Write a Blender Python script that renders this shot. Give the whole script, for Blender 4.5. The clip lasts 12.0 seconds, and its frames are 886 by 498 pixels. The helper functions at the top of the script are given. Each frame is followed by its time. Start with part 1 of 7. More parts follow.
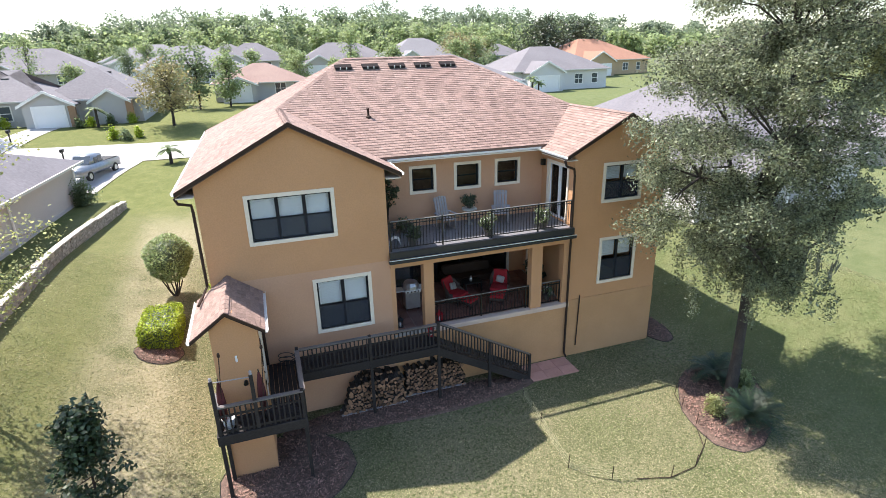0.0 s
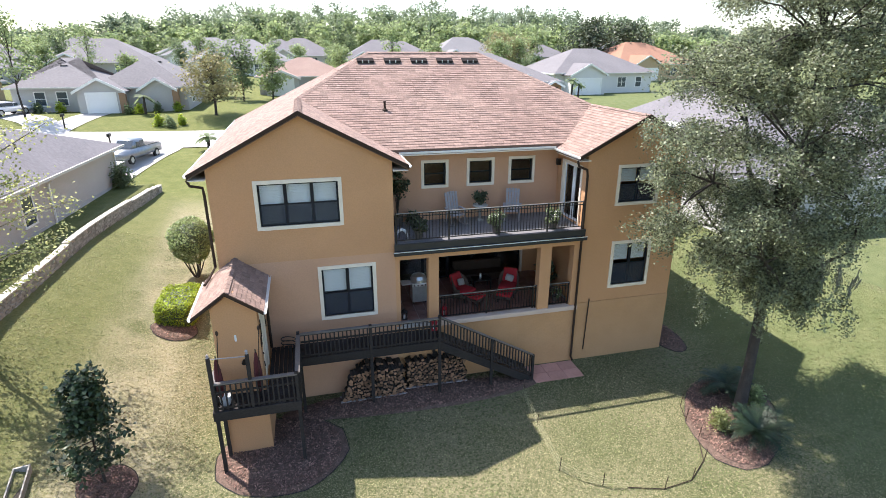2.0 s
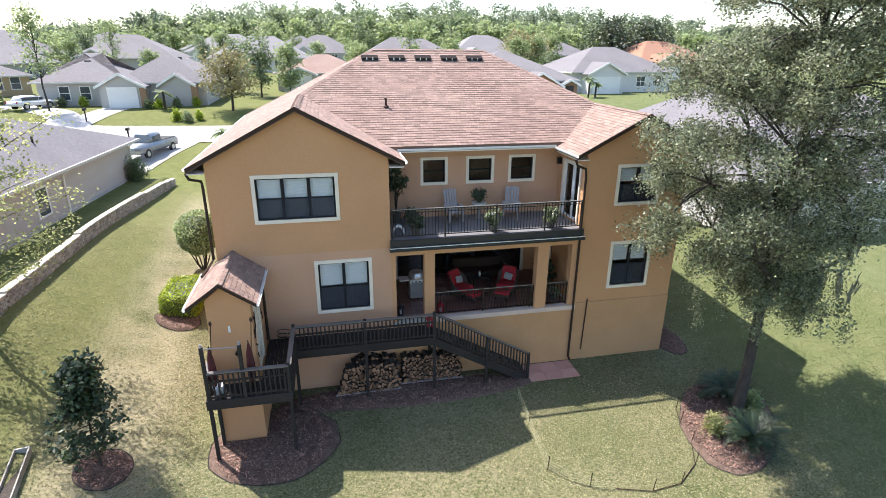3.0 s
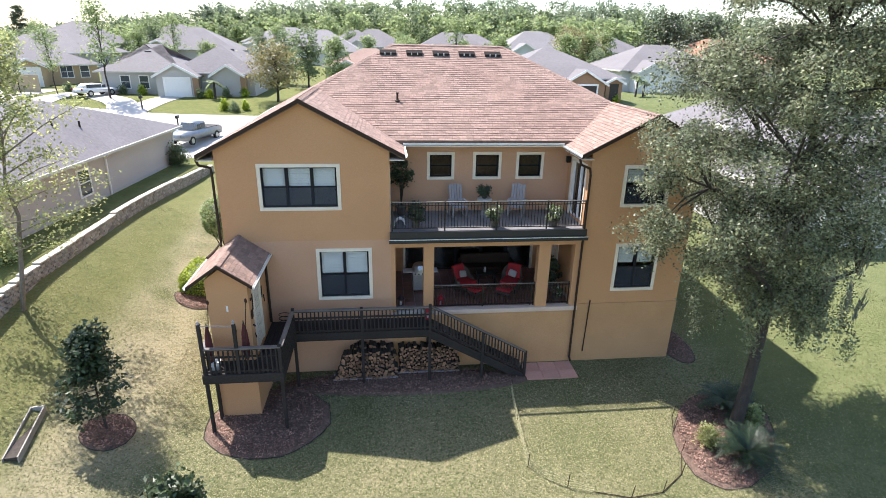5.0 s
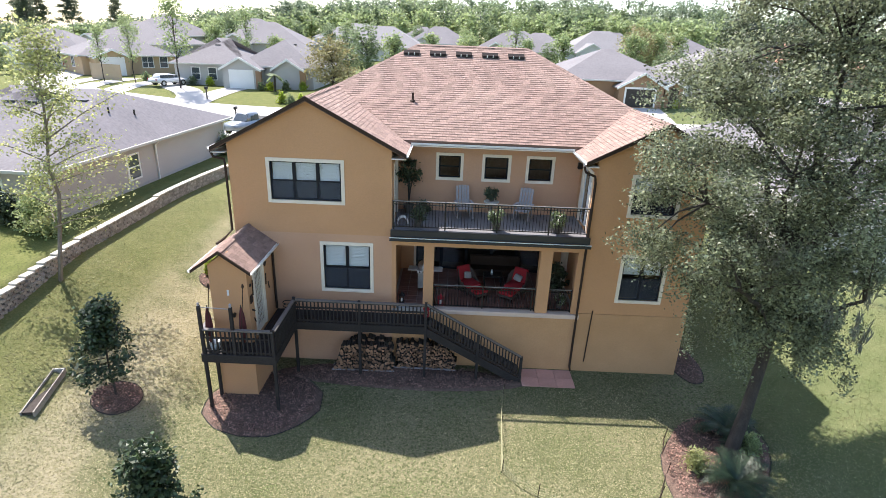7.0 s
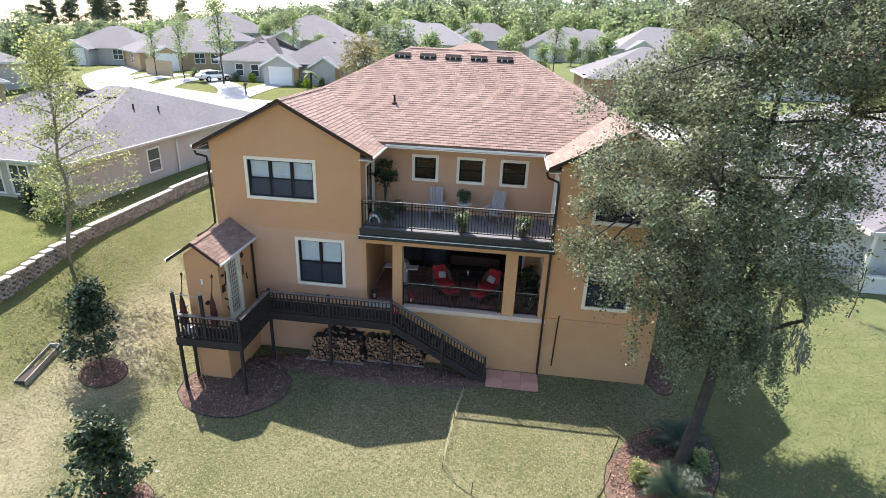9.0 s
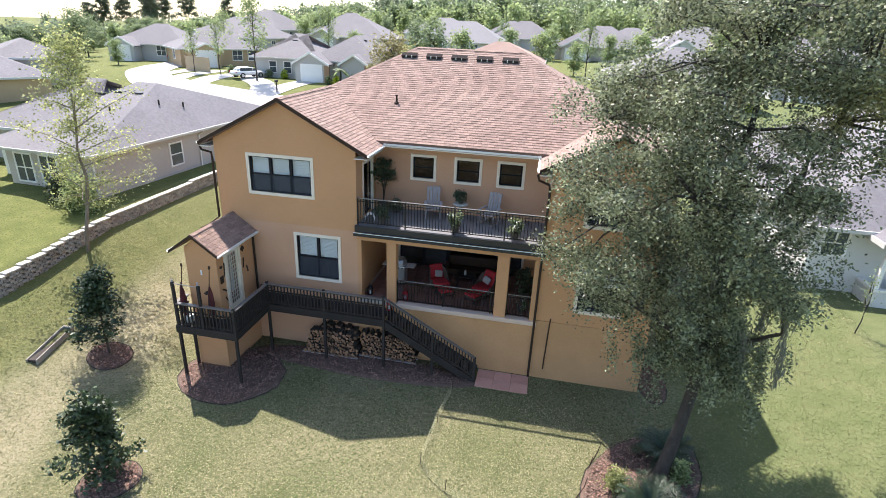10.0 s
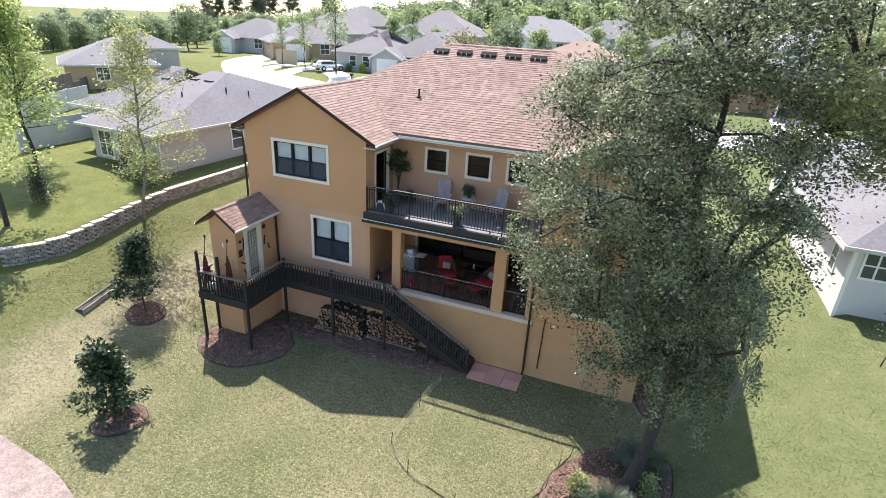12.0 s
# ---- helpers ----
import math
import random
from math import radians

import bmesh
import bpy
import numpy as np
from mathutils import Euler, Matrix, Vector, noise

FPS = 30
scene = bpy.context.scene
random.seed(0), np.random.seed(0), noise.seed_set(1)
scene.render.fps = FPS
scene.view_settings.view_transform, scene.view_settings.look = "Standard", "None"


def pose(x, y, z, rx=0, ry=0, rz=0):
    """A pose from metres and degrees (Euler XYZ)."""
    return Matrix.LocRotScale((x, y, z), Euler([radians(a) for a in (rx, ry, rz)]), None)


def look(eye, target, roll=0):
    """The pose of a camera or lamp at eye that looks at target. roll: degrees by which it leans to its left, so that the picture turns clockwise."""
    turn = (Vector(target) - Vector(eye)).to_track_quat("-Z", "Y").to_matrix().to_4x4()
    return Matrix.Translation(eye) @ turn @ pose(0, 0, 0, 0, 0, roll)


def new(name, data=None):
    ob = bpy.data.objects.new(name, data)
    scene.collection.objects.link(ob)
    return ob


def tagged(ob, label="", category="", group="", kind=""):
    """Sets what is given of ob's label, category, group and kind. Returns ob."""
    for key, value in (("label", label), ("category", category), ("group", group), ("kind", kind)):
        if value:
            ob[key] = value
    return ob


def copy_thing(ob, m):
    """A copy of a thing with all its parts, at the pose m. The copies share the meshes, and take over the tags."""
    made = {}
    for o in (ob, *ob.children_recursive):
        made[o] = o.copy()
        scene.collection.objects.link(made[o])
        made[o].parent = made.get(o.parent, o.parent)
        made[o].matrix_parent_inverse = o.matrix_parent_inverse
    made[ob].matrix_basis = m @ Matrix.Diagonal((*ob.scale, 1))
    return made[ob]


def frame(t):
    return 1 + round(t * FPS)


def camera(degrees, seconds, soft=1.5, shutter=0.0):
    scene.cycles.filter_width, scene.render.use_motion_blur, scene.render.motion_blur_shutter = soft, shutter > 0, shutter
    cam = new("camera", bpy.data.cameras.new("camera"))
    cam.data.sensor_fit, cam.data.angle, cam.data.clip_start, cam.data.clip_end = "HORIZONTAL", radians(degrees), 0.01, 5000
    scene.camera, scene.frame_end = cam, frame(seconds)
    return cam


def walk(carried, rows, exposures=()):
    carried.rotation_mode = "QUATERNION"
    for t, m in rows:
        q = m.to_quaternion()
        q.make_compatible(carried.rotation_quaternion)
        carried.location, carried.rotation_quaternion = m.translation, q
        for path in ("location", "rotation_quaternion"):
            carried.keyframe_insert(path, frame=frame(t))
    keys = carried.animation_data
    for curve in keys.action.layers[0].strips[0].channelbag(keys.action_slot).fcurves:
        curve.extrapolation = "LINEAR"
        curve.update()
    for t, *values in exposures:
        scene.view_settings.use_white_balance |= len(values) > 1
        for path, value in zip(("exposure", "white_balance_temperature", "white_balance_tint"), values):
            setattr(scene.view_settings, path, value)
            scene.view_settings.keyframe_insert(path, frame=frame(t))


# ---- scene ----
cam = camera(79.0, 12.0, soft=0.35)
PATH = [
    (0, (1.186, -1.169, 12.312), (1.784, 0.610, 11.621), -1.41),
    (0.5, (1.490, -1.361, 12.235), (2.075, 0.424, 11.548), -1.18),
    (1, (1.781, -1.446, 12.173), (2.334, 0.348, 11.485), -0.89),
    (1.5, (1.972, -1.520, 12.115), (2.481, 0.289, 11.429), -0.32),
    (2, (2.250, -1.598, 12.127), (2.712, 0.222, 11.438), 0.09),
    (2.5, (2.601, -1.714, 12.165), (3.024, 0.113, 11.471), 0.30),
    (3, (3.016, -1.876, 12.123), (3.409, -0.043, 11.427), 0.43),
    (5, (4.726, -2.395, 12.163), (4.940, -0.539, 11.450), 1.20),
    (5.5, (5.177, -2.428, 12.220), (5.330, -0.568, 11.501), 1.53),
    (6, (5.719, -2.475, 12.257), (5.810, -0.612, 11.535), 1.83),
    (6.5, (6.324, -2.564, 12.321), (6.361, -0.700, 11.596), 2.08),
    (7, (6.956, -2.653, 12.387), (6.942, -0.790, 11.659), 2.28),
    (9, (10.133, -2.815, 12.838), (9.926, -0.972, 12.088), 2.29),
    (9.5, (10.991, -2.795, 12.943), (10.728, -0.962, 12.186), 2.32),
    (10, (11.764, -2.703, 13.030), (11.426, -0.886, 12.268), 2.52),
    (10.5, (12.582, -2.591, 13.116), (12.169, -0.791, 12.347), 2.63),
    (11, (13.442, -2.503, 13.166), (12.956, -0.725, 12.389), 2.73),
    (11.5, (14.221, -2.442, 13.156), (13.667, -0.686, 12.377), 2.98),
    (12, (14.956, -2.334, 13.125), (14.321, -0.606, 12.342), 3.27),
]
walk(cam, [(t, look(eye, target, roll)) for t, eye, target, roll in PATH],
     exposures=[(0.0, 1.29), (12.0, 1.29)])

# ---------------------------------------------------------------- world, sun
SUN_AZ, SUN_EL = radians(40.5), radians(58)
SUN_DIR = Vector((-math.sin(SUN_AZ) * math.cos(SUN_EL), math.cos(SUN_AZ) * math.cos(SUN_EL), math.sin(SUN_EL)))
world = bpy.data.worlds.new("world")
scene.world = world
world.use_nodes = True
wn = world.node_tree.nodes
sky = wn.new("ShaderNodeTexSky")
sky.sky_type = "NISHITA"
sky.sun_disc = False
sky.sun_elevation, sky.sun_rotation = SUN_EL, -SUN_AZ
sky.dust_density, sky.air_density = 1.1, 1.0
wn["Background"].inputs["Strength"].default_value = 0.15
world.node_tree.links.new(sky.outputs[0], wn["Background"].inputs["Color"])
sun = new("sun", bpy.data.lights.new("sun", "SUN"))
sun.data.energy, sun.data.angle, sun.data.color = 4.9, radians(0.6), (1.0, 0.925, 0.875)
sun.matrix_world = look(tuple(SUN_DIR * 60 + Vector((6, 14, 0))), (6, 14, 0))


# ---------------------------------------------------------------- materials
def material(name, color, rough=0.8, second=None, scale=4.0, mix=0.5, fine=60.0, fine_mix=0.25, bump=0.2, bump_scale=80.0,
             metal=0.0, island=0.0, rand=0.0, spec=0.5, stretch=(1, 1, 1), transl=0.0):
    """Colour varied by a broad and a fine noise, with a fine relief; island / rand vary single pieces in brightness."""
    m = bpy.data.materials.new(name)
    m.use_nodes = True
    n, l = m.node_tree.nodes, m.node_tree.links
    b = n["Principled BSDF"]
    b.inputs["Roughness"].default_value, b.inputs["Metallic"].default_value = rough, metal
    b.inputs["Specular IOR Level"].default_value = spec
    co = n.new("ShaderNodeTexCoord")
    mp = n.new("ShaderNodeMapping")
    mp.inputs["Scale"].default_value = stretch
    l.new(co.outputs["Object"], mp.inputs["Vector"])
    second = second or tuple(c * 0.72 for c in color)
    broad = n.new("ShaderNodeTexNoise")
    broad.inputs["Scale"].default_value, broad.inputs["Detail"].default_value = scale, 5.0
    l.new(mp.outputs[0], broad.inputs["Vector"])
    ramp = n.new("ShaderNodeMapRange")
    ramp.inputs["From Min"].default_value, ramp.inputs["From Max"].default_value = 0.35, 0.65
    ramp.inputs["To Min"].default_value, ramp.inputs["To Max"].default_value = 0.0, mix
    l.new(broad.outputs["Fac"], ramp.inputs["Value"])
    mx = n.new("ShaderNodeMix")
    mx.data_type = "RGBA"
    mx.inputs["A"].default_value, mx.inputs["B"].default_value = (*color, 1), (*second, 1)
    l.new(ramp.outputs[0], mx.inputs["Factor"])
    grain = n.new("ShaderNodeTexNoise")
    grain.inputs["Scale"].default_value, grain.inputs["Detail"].default_value = fine, 3.0
    l.new(mp.outputs[0], grain.inputs["Vector"])
    gr = n.new("ShaderNodeMapRange")
    gr.inputs["From Min"].default_value, gr.inputs["From Max"].default_value = 0.3, 0.7
    gr.inputs["To Min"].default_value, gr.inputs["To Max"].default_value = 1 - fine_mix, 1 + fine_mix
    l.new(grain.outputs["Fac"], gr.inputs["Value"])
    value = gr.outputs[0]
    if island or rand:
        src = n.new("ShaderNodeNewGeometry").outputs["Random Per Island"] if island else n.new("ShaderNodeObjectInfo").outputs["Random"]
        ir = n.new("ShaderNodeMapRange")
        ir.inputs["To Min"].default_value, ir.inputs["To Max"].default_value = 1 - (island or rand), 1 + (island or rand)
        l.new(src, ir.inputs["Value"])
        mul = n.new("ShaderNodeMath")
        mul.operation = "MULTIPLY"
        l.new(value, mul.inputs[0]), l.new(ir.outputs[0], mul.inputs[1])
        value = mul.outputs[0]
    hsv = n.new("ShaderNodeHueSaturation")
    l.new(mx.outputs["Result"], hsv.inputs["Color"])
    l.new(value, hsv.inputs["Value"])
    l.new(hsv.outputs[0], b.inputs["Base Color"])
    if bump:
        rel = n.new("ShaderNodeTexNoise")
        rel.inputs["Scale"].default_value, rel.inputs["Detail"].default_value = bump_scale, 4.0
        l.new(mp.outputs[0], rel.inputs["Vector"])
        bp = n.new("ShaderNodeBump")
        bp.inputs["Strength"].default_value, bp.inputs["Distance"].default_value = bump, 0.02
        l.new(rel.outputs["Fac"], bp.inputs["Height"])
        l.new(bp.outputs[0], b.inputs["Normal"])
    if transl:
        tr = n.new("ShaderNodeBsdfTranslucent")
        l.new(hsv.outputs[0], tr.inputs["Color"])
        add = n.new("ShaderNodeMixShader")
        add.inputs["Fac"].default_value = transl
        l.new(b.outputs[0], add.inputs[1]), l.new(tr.outputs[0], add.inputs[2])
        l.new(add.outputs[0], n["Material Output"].inputs["Surface"])
    return m


def glass_material(name, tint=(0.75, 0.82, 0.85), ior=1.2):
    m = bpy.data.materials.new(name)
    m.use_nodes = True
    b = m.node_tree.nodes["Principled BSDF"]
    b.inputs["Base Color"].default_value = (*tint, 1)
    b.inputs["Roughness"].default_value, b.inputs["Transmission Weight"].default_value, b.inputs["IOR"].default_value = 0.03, 1.0, ior
    return m


STUCCO = material("stucco_ochre", (0.545, 0.295, 0.15), 0.92, (0.485, 0.26, 0.13), 0.6, 0.6, 25, 0.06, 0.35, 140)
STUCCO_BASE = material("stucco_base", (0.53, 0.30, 0.15), 0.92, (0.45, 0.25, 0.12), 0.8, 0.7, 25, 0.07, 0.35, 140)
STUCCO_PALE = material("stucco_pinkish", (0.55, 0.32, 0.20), 0.92, (0.49, 0.28, 0.175), 0.6, 0.6, 25, 0.06, 0.35, 140)
TRIM = material("trim_cream", (0.76, 0.67, 0.56), 0.7, (0.68, 0.59, 0.48), 2.5, 0.5, 40, 0.05, 0.1)
LEDGE = material("ledge_cream", (0.60, 0.46, 0.375), 0.85, (0.52, 0.39, 0.31), 2.5, 0.6, 40, 0.07, 0.1)
WICKER = material("dark_wicker", (0.075, 0.05, 0.038), 0.7, (0.045, 0.03, 0.024), 20, 0.8, 90, 0.4, 0.6, 90)
GUTTER = material("gutter_white", (0.80, 0.79, 0.76), 0.45, (0.70, 0.68, 0.64), 1.5, 0.5, 40, 0.04, 0)
DARK_TRIM = material("dark_brown_metal", (0.04, 0.025, 0.018), 0.8, (0.055, 0.036, 0.026), 2, 0.5, 60, 0.1, 0.05, spec=0.2)
SHINGLE = material("shingle_terracotta", (0.27, 0.188, 0.155), 0.95, (0.23, 0.15, 0.125), 0.35, 0.7, 14, 0.16, 0.5, 220, island=0.2)
SHINGLE_PIECE = material("shingle_piece", (0.27, 0.188, 0.155), 0.95, (0.23, 0.15, 0.125), 0.35, 0.7, 14, 0.16, 0.5, 220, rand=0.2)
ROOF_UNDER = material("roof_underlay", (0.20, 0.125, 0.095), 0.95)
BLACK_FRAME = material("window_frame_black", (0.014, 0.014, 0.018), 0.6, bump=0, spec=0.2)
GLASS = glass_material("glass", (0.84, 0.85, 0.85))
GLASS_COATED = glass_material("coated_glass", (0.7, 0.71, 0.71), 1.9)
BLIND = material("blind_slats", (0.74, 0.78, 0.80), 0.7, (0.66, 0.7, 0.74), 3, 0.5, 40, 0.05, 0)
CURTAIN = material("curtain_grey", (0.30, 0.32, 0.34), 0.9, (0.22, 0.24, 0.26), 3, 0.5, 30, 0.1, 0.1, stretch=(6, 1, 0.4))
SCREEN = material("insect_screen", (0.05, 0.056, 0.072), 0.7, (0.04, 0.045, 0.06), 3, 0.5, 60, 0.1, 0.05, spec=0.2)
SCREEN.node_tree.nodes["Principled BSDF"].inputs["Alpha"].default_value = 0.5
# near-black colour that stands for the shade of unlit interiors
ROOM_SHADE = material("interior_shade", (0.05, 0.043, 0.036), 0.9, bump=0)
DECK = material("deck_stain", (0.025, 0.021, 0.020), 0.75, (0.040, 0.033, 0.031), 1.2, 0.7, 30, 0.25, 0.25, 60, stretch=(0.5, 1, 1), spec=0.25)
DECK_TREAD = material("deck_tread", (0.05, 0.045, 0.043), 0.4, (0.036, 0.033, 0.032), 1.2, 0.7, 30, 0.2, 0.2, 60)
# deck stain for the cap rails, made paler to carry the sun on them
DECK_CAP_SUNLIT = material("deck_cap_sunlit", (0.15, 0.135, 0.128), 0.30, (0.11, 0.098, 0.093), 1.2, 0.7, 30, 0.2, 0.2, 60)
SLATE_METAL = material("slate_metal", (0.014, 0.016, 0.021), 0.4, (0.022, 0.025, 0.03), 2, 0.5, 40, 0.1, 0.03)
IRON = material("railing_iron", (0.012, 0.012, 0.013), 0.4, bump=0, metal=0.3)
# the dark railing metal again, with the sun's highlight put into a paler colour
RAIL_SUNLIT = material("rail_sunlit", (0.26, 0.26, 0.27), 0.35, bump=0, metal=0.4)
ROOM_BROWN = material("room_brown", (0.22, 0.12, 0.075), 0.8, (0.15, 0.08, 0.05), 1.5, 0.6, 8, 0.2, 0)
BALC_FLOOR = material("balcony_floor", (0.17, 0.168, 0.18), 0.45, (0.135, 0.133, 0.143), 1.0, 0.6, 20, 0.15, 0.2)
TILE_RED = material("porch_tile", (0.22, 0.11, 0.088), 0.4, (0.17, 0.085, 0.07), 1.5, 0.5, 20, 0.12, 0.15, rand=0.15)
PAVER = material("paver_pink", (0.50, 0.27, 0.215), 0.9, (0.42, 0.22, 0.175), 2.0, 0.6, 40, 0.12, 0.4, 120, rand=0.10)
MULCH = material("mulch", (0.14, 0.092, 0.070), 0.98, (0.07, 0.046, 0.035), 6, 0.8, 22, 0.45, 1.0, 26)
CONCRETE = material("concrete", (0.43, 0.41, 0.39), 0.9, (0.36, 0.345, 0.325), 0.4, 0.6, 12, 0.08, 0.2, 60)
BARK = material("bark", (0.058, 0.047, 0.039), 0.95, (0.032, 0.026, 0.022), 3, 0.8, 20, 0.35, 1.0, 24, stretch=(3, 3, 0.7))
LOG_END = material("log_end", (0.27, 0.155, 0.09), 0.9, (0.15, 0.08, 0.05), 10, 0.7, 40, 0.25, 0.4, 60, rand=0.55)
LEAF_OAK = material("leaf_oak", (0.22, 0.244, 0.146), 0.46, (0.132, 0.152, 0.09), 0.9, 0.8, 5, 0.2, 0, island=0.8, transl=0.45, spec=0.4)
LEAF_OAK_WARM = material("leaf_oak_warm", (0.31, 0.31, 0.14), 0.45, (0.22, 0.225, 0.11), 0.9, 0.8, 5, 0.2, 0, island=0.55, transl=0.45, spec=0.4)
LEAF_MAG = material("leaf_magnolia", (0.042, 0.068, 0.026), 0.5, (0.028, 0.046, 0.019), 1.0, 0.6, 5, 0.2, 0, island=0.5, transl=0.15)
LEAF_HEDGE = material("leaf_hedge", (0.33, 0.41, 0.035), 0.5, (0.24, 0.31, 0.03), 2.0, 0.7, 5, 0.2, 0, island=0.4, transl=0.3)
LEAF_SPRING = material("leaf_spring", (0.29, 0.35, 0.16), 0.6, (0.22, 0.28, 0.125), 0.8, 0.7, 5, 0.2, 0, island=0.4, transl=0.5)
LEAF_YELLOW = material("leaf_yellow", (0.36, 0.38, 0.16), 0.6, (0.28, 0.31, 0.13), 0.8, 0.7, 5, 0.2, 0, island=0.4, transl=0.6)
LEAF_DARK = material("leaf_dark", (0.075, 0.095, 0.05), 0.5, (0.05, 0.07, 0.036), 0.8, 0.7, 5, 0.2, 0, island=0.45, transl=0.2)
LEAF_SAGO = material("leaf_sago", (0.032, 0.06, 0.026), 0.5, (0.022, 0.042, 0.019), 1.0, 0.6, 5, 0.2, 0, island=0.35, transl=0.15)
GRASS_BLADE = material("grass_blade", (0.120, 0.155, 0.052), 0.7, (0.31, 0.275, 0.16), 0.4, 0.9, 9, 0.5, 0, island=0.5, transl=0.45)
SLATE_ROOF = material("slate_roof", (0.165, 0.155, 0.165), 0.95, (0.12, 0.113, 0.122), 0.3, 0.6, 6, 0.14, 0.3, 60, island=0.12)
GREY_ROOF = material("grey_roof", (0.165, 0.155, 0.162), 0.95, (0.135, 0.127, 0.133), 0.3, 0.6, 5, 0.12, 0.3, 40)
PALE_ROOF = material("pale_grey_roof", (0.20, 0.192, 0.198), 0.95, (0.17, 0.163, 0.168), 0.3, 0.6, 5, 0.12, 0.3, 40)
BARK_PALE = material("pale_bark", (0.22, 0.19, 0.155), 0.95, (0.14, 0.12, 0.10), 3, 0.8, 20, 0.3, 0.6, 24, stretch=(3, 3, 0.7))
ORANGE_ROOF = material("orange_roof", (0.30, 0.155, 0.10), 0.95, (0.25, 0.13, 0.085), 0.3, 0.6, 5, 0.12, 0.3, 40)
BEIGE_WALL = material("beige_stucco", (0.47, 0.43, 0.39), 0.92, (0.43, 0.39, 0.355), 0.4, 0.6, 20, 0.05, 0.2, 100)
GREY_WALL = material("grey_stucco", (0.46, 0.445, 0.425), 0.92, (0.41, 0.395, 0.38), 0.4, 0.6, 20, 0.05, 0.2, 100)
WHITE_WALL = material("white_siding", (0.60, 0.59, 0.57), 0.85, (0.54, 0.53, 0.52), 0.4, 0.6, 20, 0.04, 0.1, 100)
TAN_WALL = material("tan_stucco", (0.45, 0.33, 0.20), 0.92, (0.39, 0.28, 0.17), 0.4, 0.6, 20, 0.05, 0.2, 100)
BROWN_WALL = material("brown_stucco", (0.32, 0.20, 0.12), 0.92, (0.27, 0.165, 0.10), 0.4, 0.6, 20, 0.05, 0.2, 100)
STONE = material("retaining_block", (0.36, 0.335, 0.30), 0.95, (0.23, 0.21, 0.185), 3, 0.6, 25, 0.2, 0.6, 60, rand=0.28)
STONE_FAR = material("retaining_block_far", (0.36, 0.335, 0.30), 0.95, (0.25, 0.23, 0.20), 3, 0.6, 25, 0.2, 0.6, 60, island=0.28)
STONE_CAP = material("retaining_cap", (0.47, 0.44, 0.39), 0.95, (0.38, 0.355, 0.315), 3, 0.6, 25, 0.15, 0.5, 60, rand=0.12)
RED_FABRIC = material("red_fabric", (0.38, 0.02, 0.028), 0.9, (0.30, 0.015, 0.022), 4, 0.6, 60, 0.1, 0.2)
VENT_METAL = material("vent_metal", (0.03, 0.025, 0.024), 0.95, spec=0.1)
FASCIA = material("fascia_grey", (0.55, 0.54, 0.51), 0.7, (0.48, 0.47, 0.44), 1, 0.5, 20, 0.05, 0)
STEEL = material("steel", (0.55, 0.57, 0.6), 0.35, bump=0, metal=0.8)
WOOD_GREY = material("weathered_wood", (0.36, 0.33, 0.33), 0.85, (0.27, 0.25, 0.25), 4, 0.7, 40, 0.15, 0.2, stretch=(1, 1, 0.3))
POT = material("pot_dark", (0.10, 0.085, 0.075), 0.7, bump=0.1)
WHITE_BITS = material("white_petals", (0.8, 0.8, 0.78), 0.7, bump=0, island=0.1)
SILVER_PAINT = material("silver_paint", (0.34, 0.36, 0.38), 0.3, bump=0, metal=0.6, fine_mix=0.03)
WHITE_PAINT = material("white_paint", (0.75, 0.75, 0.76), 0.4, bump=0, fine_mix=0.03)
RUBBER = material("rubber", (0.02, 0.02, 0.02), 0.8, bump=0)
GARAGE = material("garage_white", (0.78, 0.77, 0.75), 0.6, (0.72, 0.71, 0.69), 1, 0.4, 20, 0.03, 0)
ROPE = material("netting_yellow", (0.40, 0.38, 0.22), 0.8, bump=0)


# ---------------------------------------------------------------- mesh helpers
def thing(name, label, category, at=(0, 0, 0), group="", kind=""):
    e = new(name)
    e.location = at
    return tagged(e, label, category, group, kind)


def mesh_object(name, bm, mat, parent=None, label="", smooth=False):
    me = bpy.data.meshes.new(name)
    if smooth:
        for f in bm.faces:
            f.smooth = True
    bm.to_mesh(me)
    bm.free()
    return place_mesh(name, me, mat, parent, label)


def place_mesh(name, me, mat, parent=None, label=""):
    if mat and not me.materials:
        me.materials.append(mat)
    ob = new(name, me)
    if parent is not None:
        ob.parent = parent
        if parent.parent is None:
            ob.matrix_parent_inverse = Matrix.Translation(-parent.location)
    if label:
        ob["label"] = label
    return ob


def part(name, bm, mat, parent, label="", smooth=False):
    return mesh_object(name, bm, mat, parent, label, smooth)


def box(bm, x0, y0, z0, x1, y1, z1, bevel=0.0, m=None):
    vs = [bm.verts.new(Vector(p) if m is None else m @ Vector(p)) for p in
          ((x0, y0, z0), (x1, y0, z0), (x1, y1, z0), (x0, y1, z0), (x0, y0, z1), (x1, y0, z1), (x1, y1, z1), (x0, y1, z1))]
    fs = [bm.faces.new([vs[i] for i in q]) for q in ((3, 2, 1, 0), (4, 5, 6, 7), (0, 1, 5, 4), (1, 2, 6, 5), (2, 3, 7, 6), (3, 0, 4, 7))]
    if bevel:
        es = {e for f in fs for e in f.edges}
        bmesh.ops.bevel(bm, geom=list(es), offset=bevel, segments=1, affect="EDGES", profile=0.5)
    return bm


def boxes(*specs, bevel=0.0, m=None):
    bm = bmesh.new()
    for s in specs:
        box(bm, *s, bevel=bevel, m=m)
    return bm


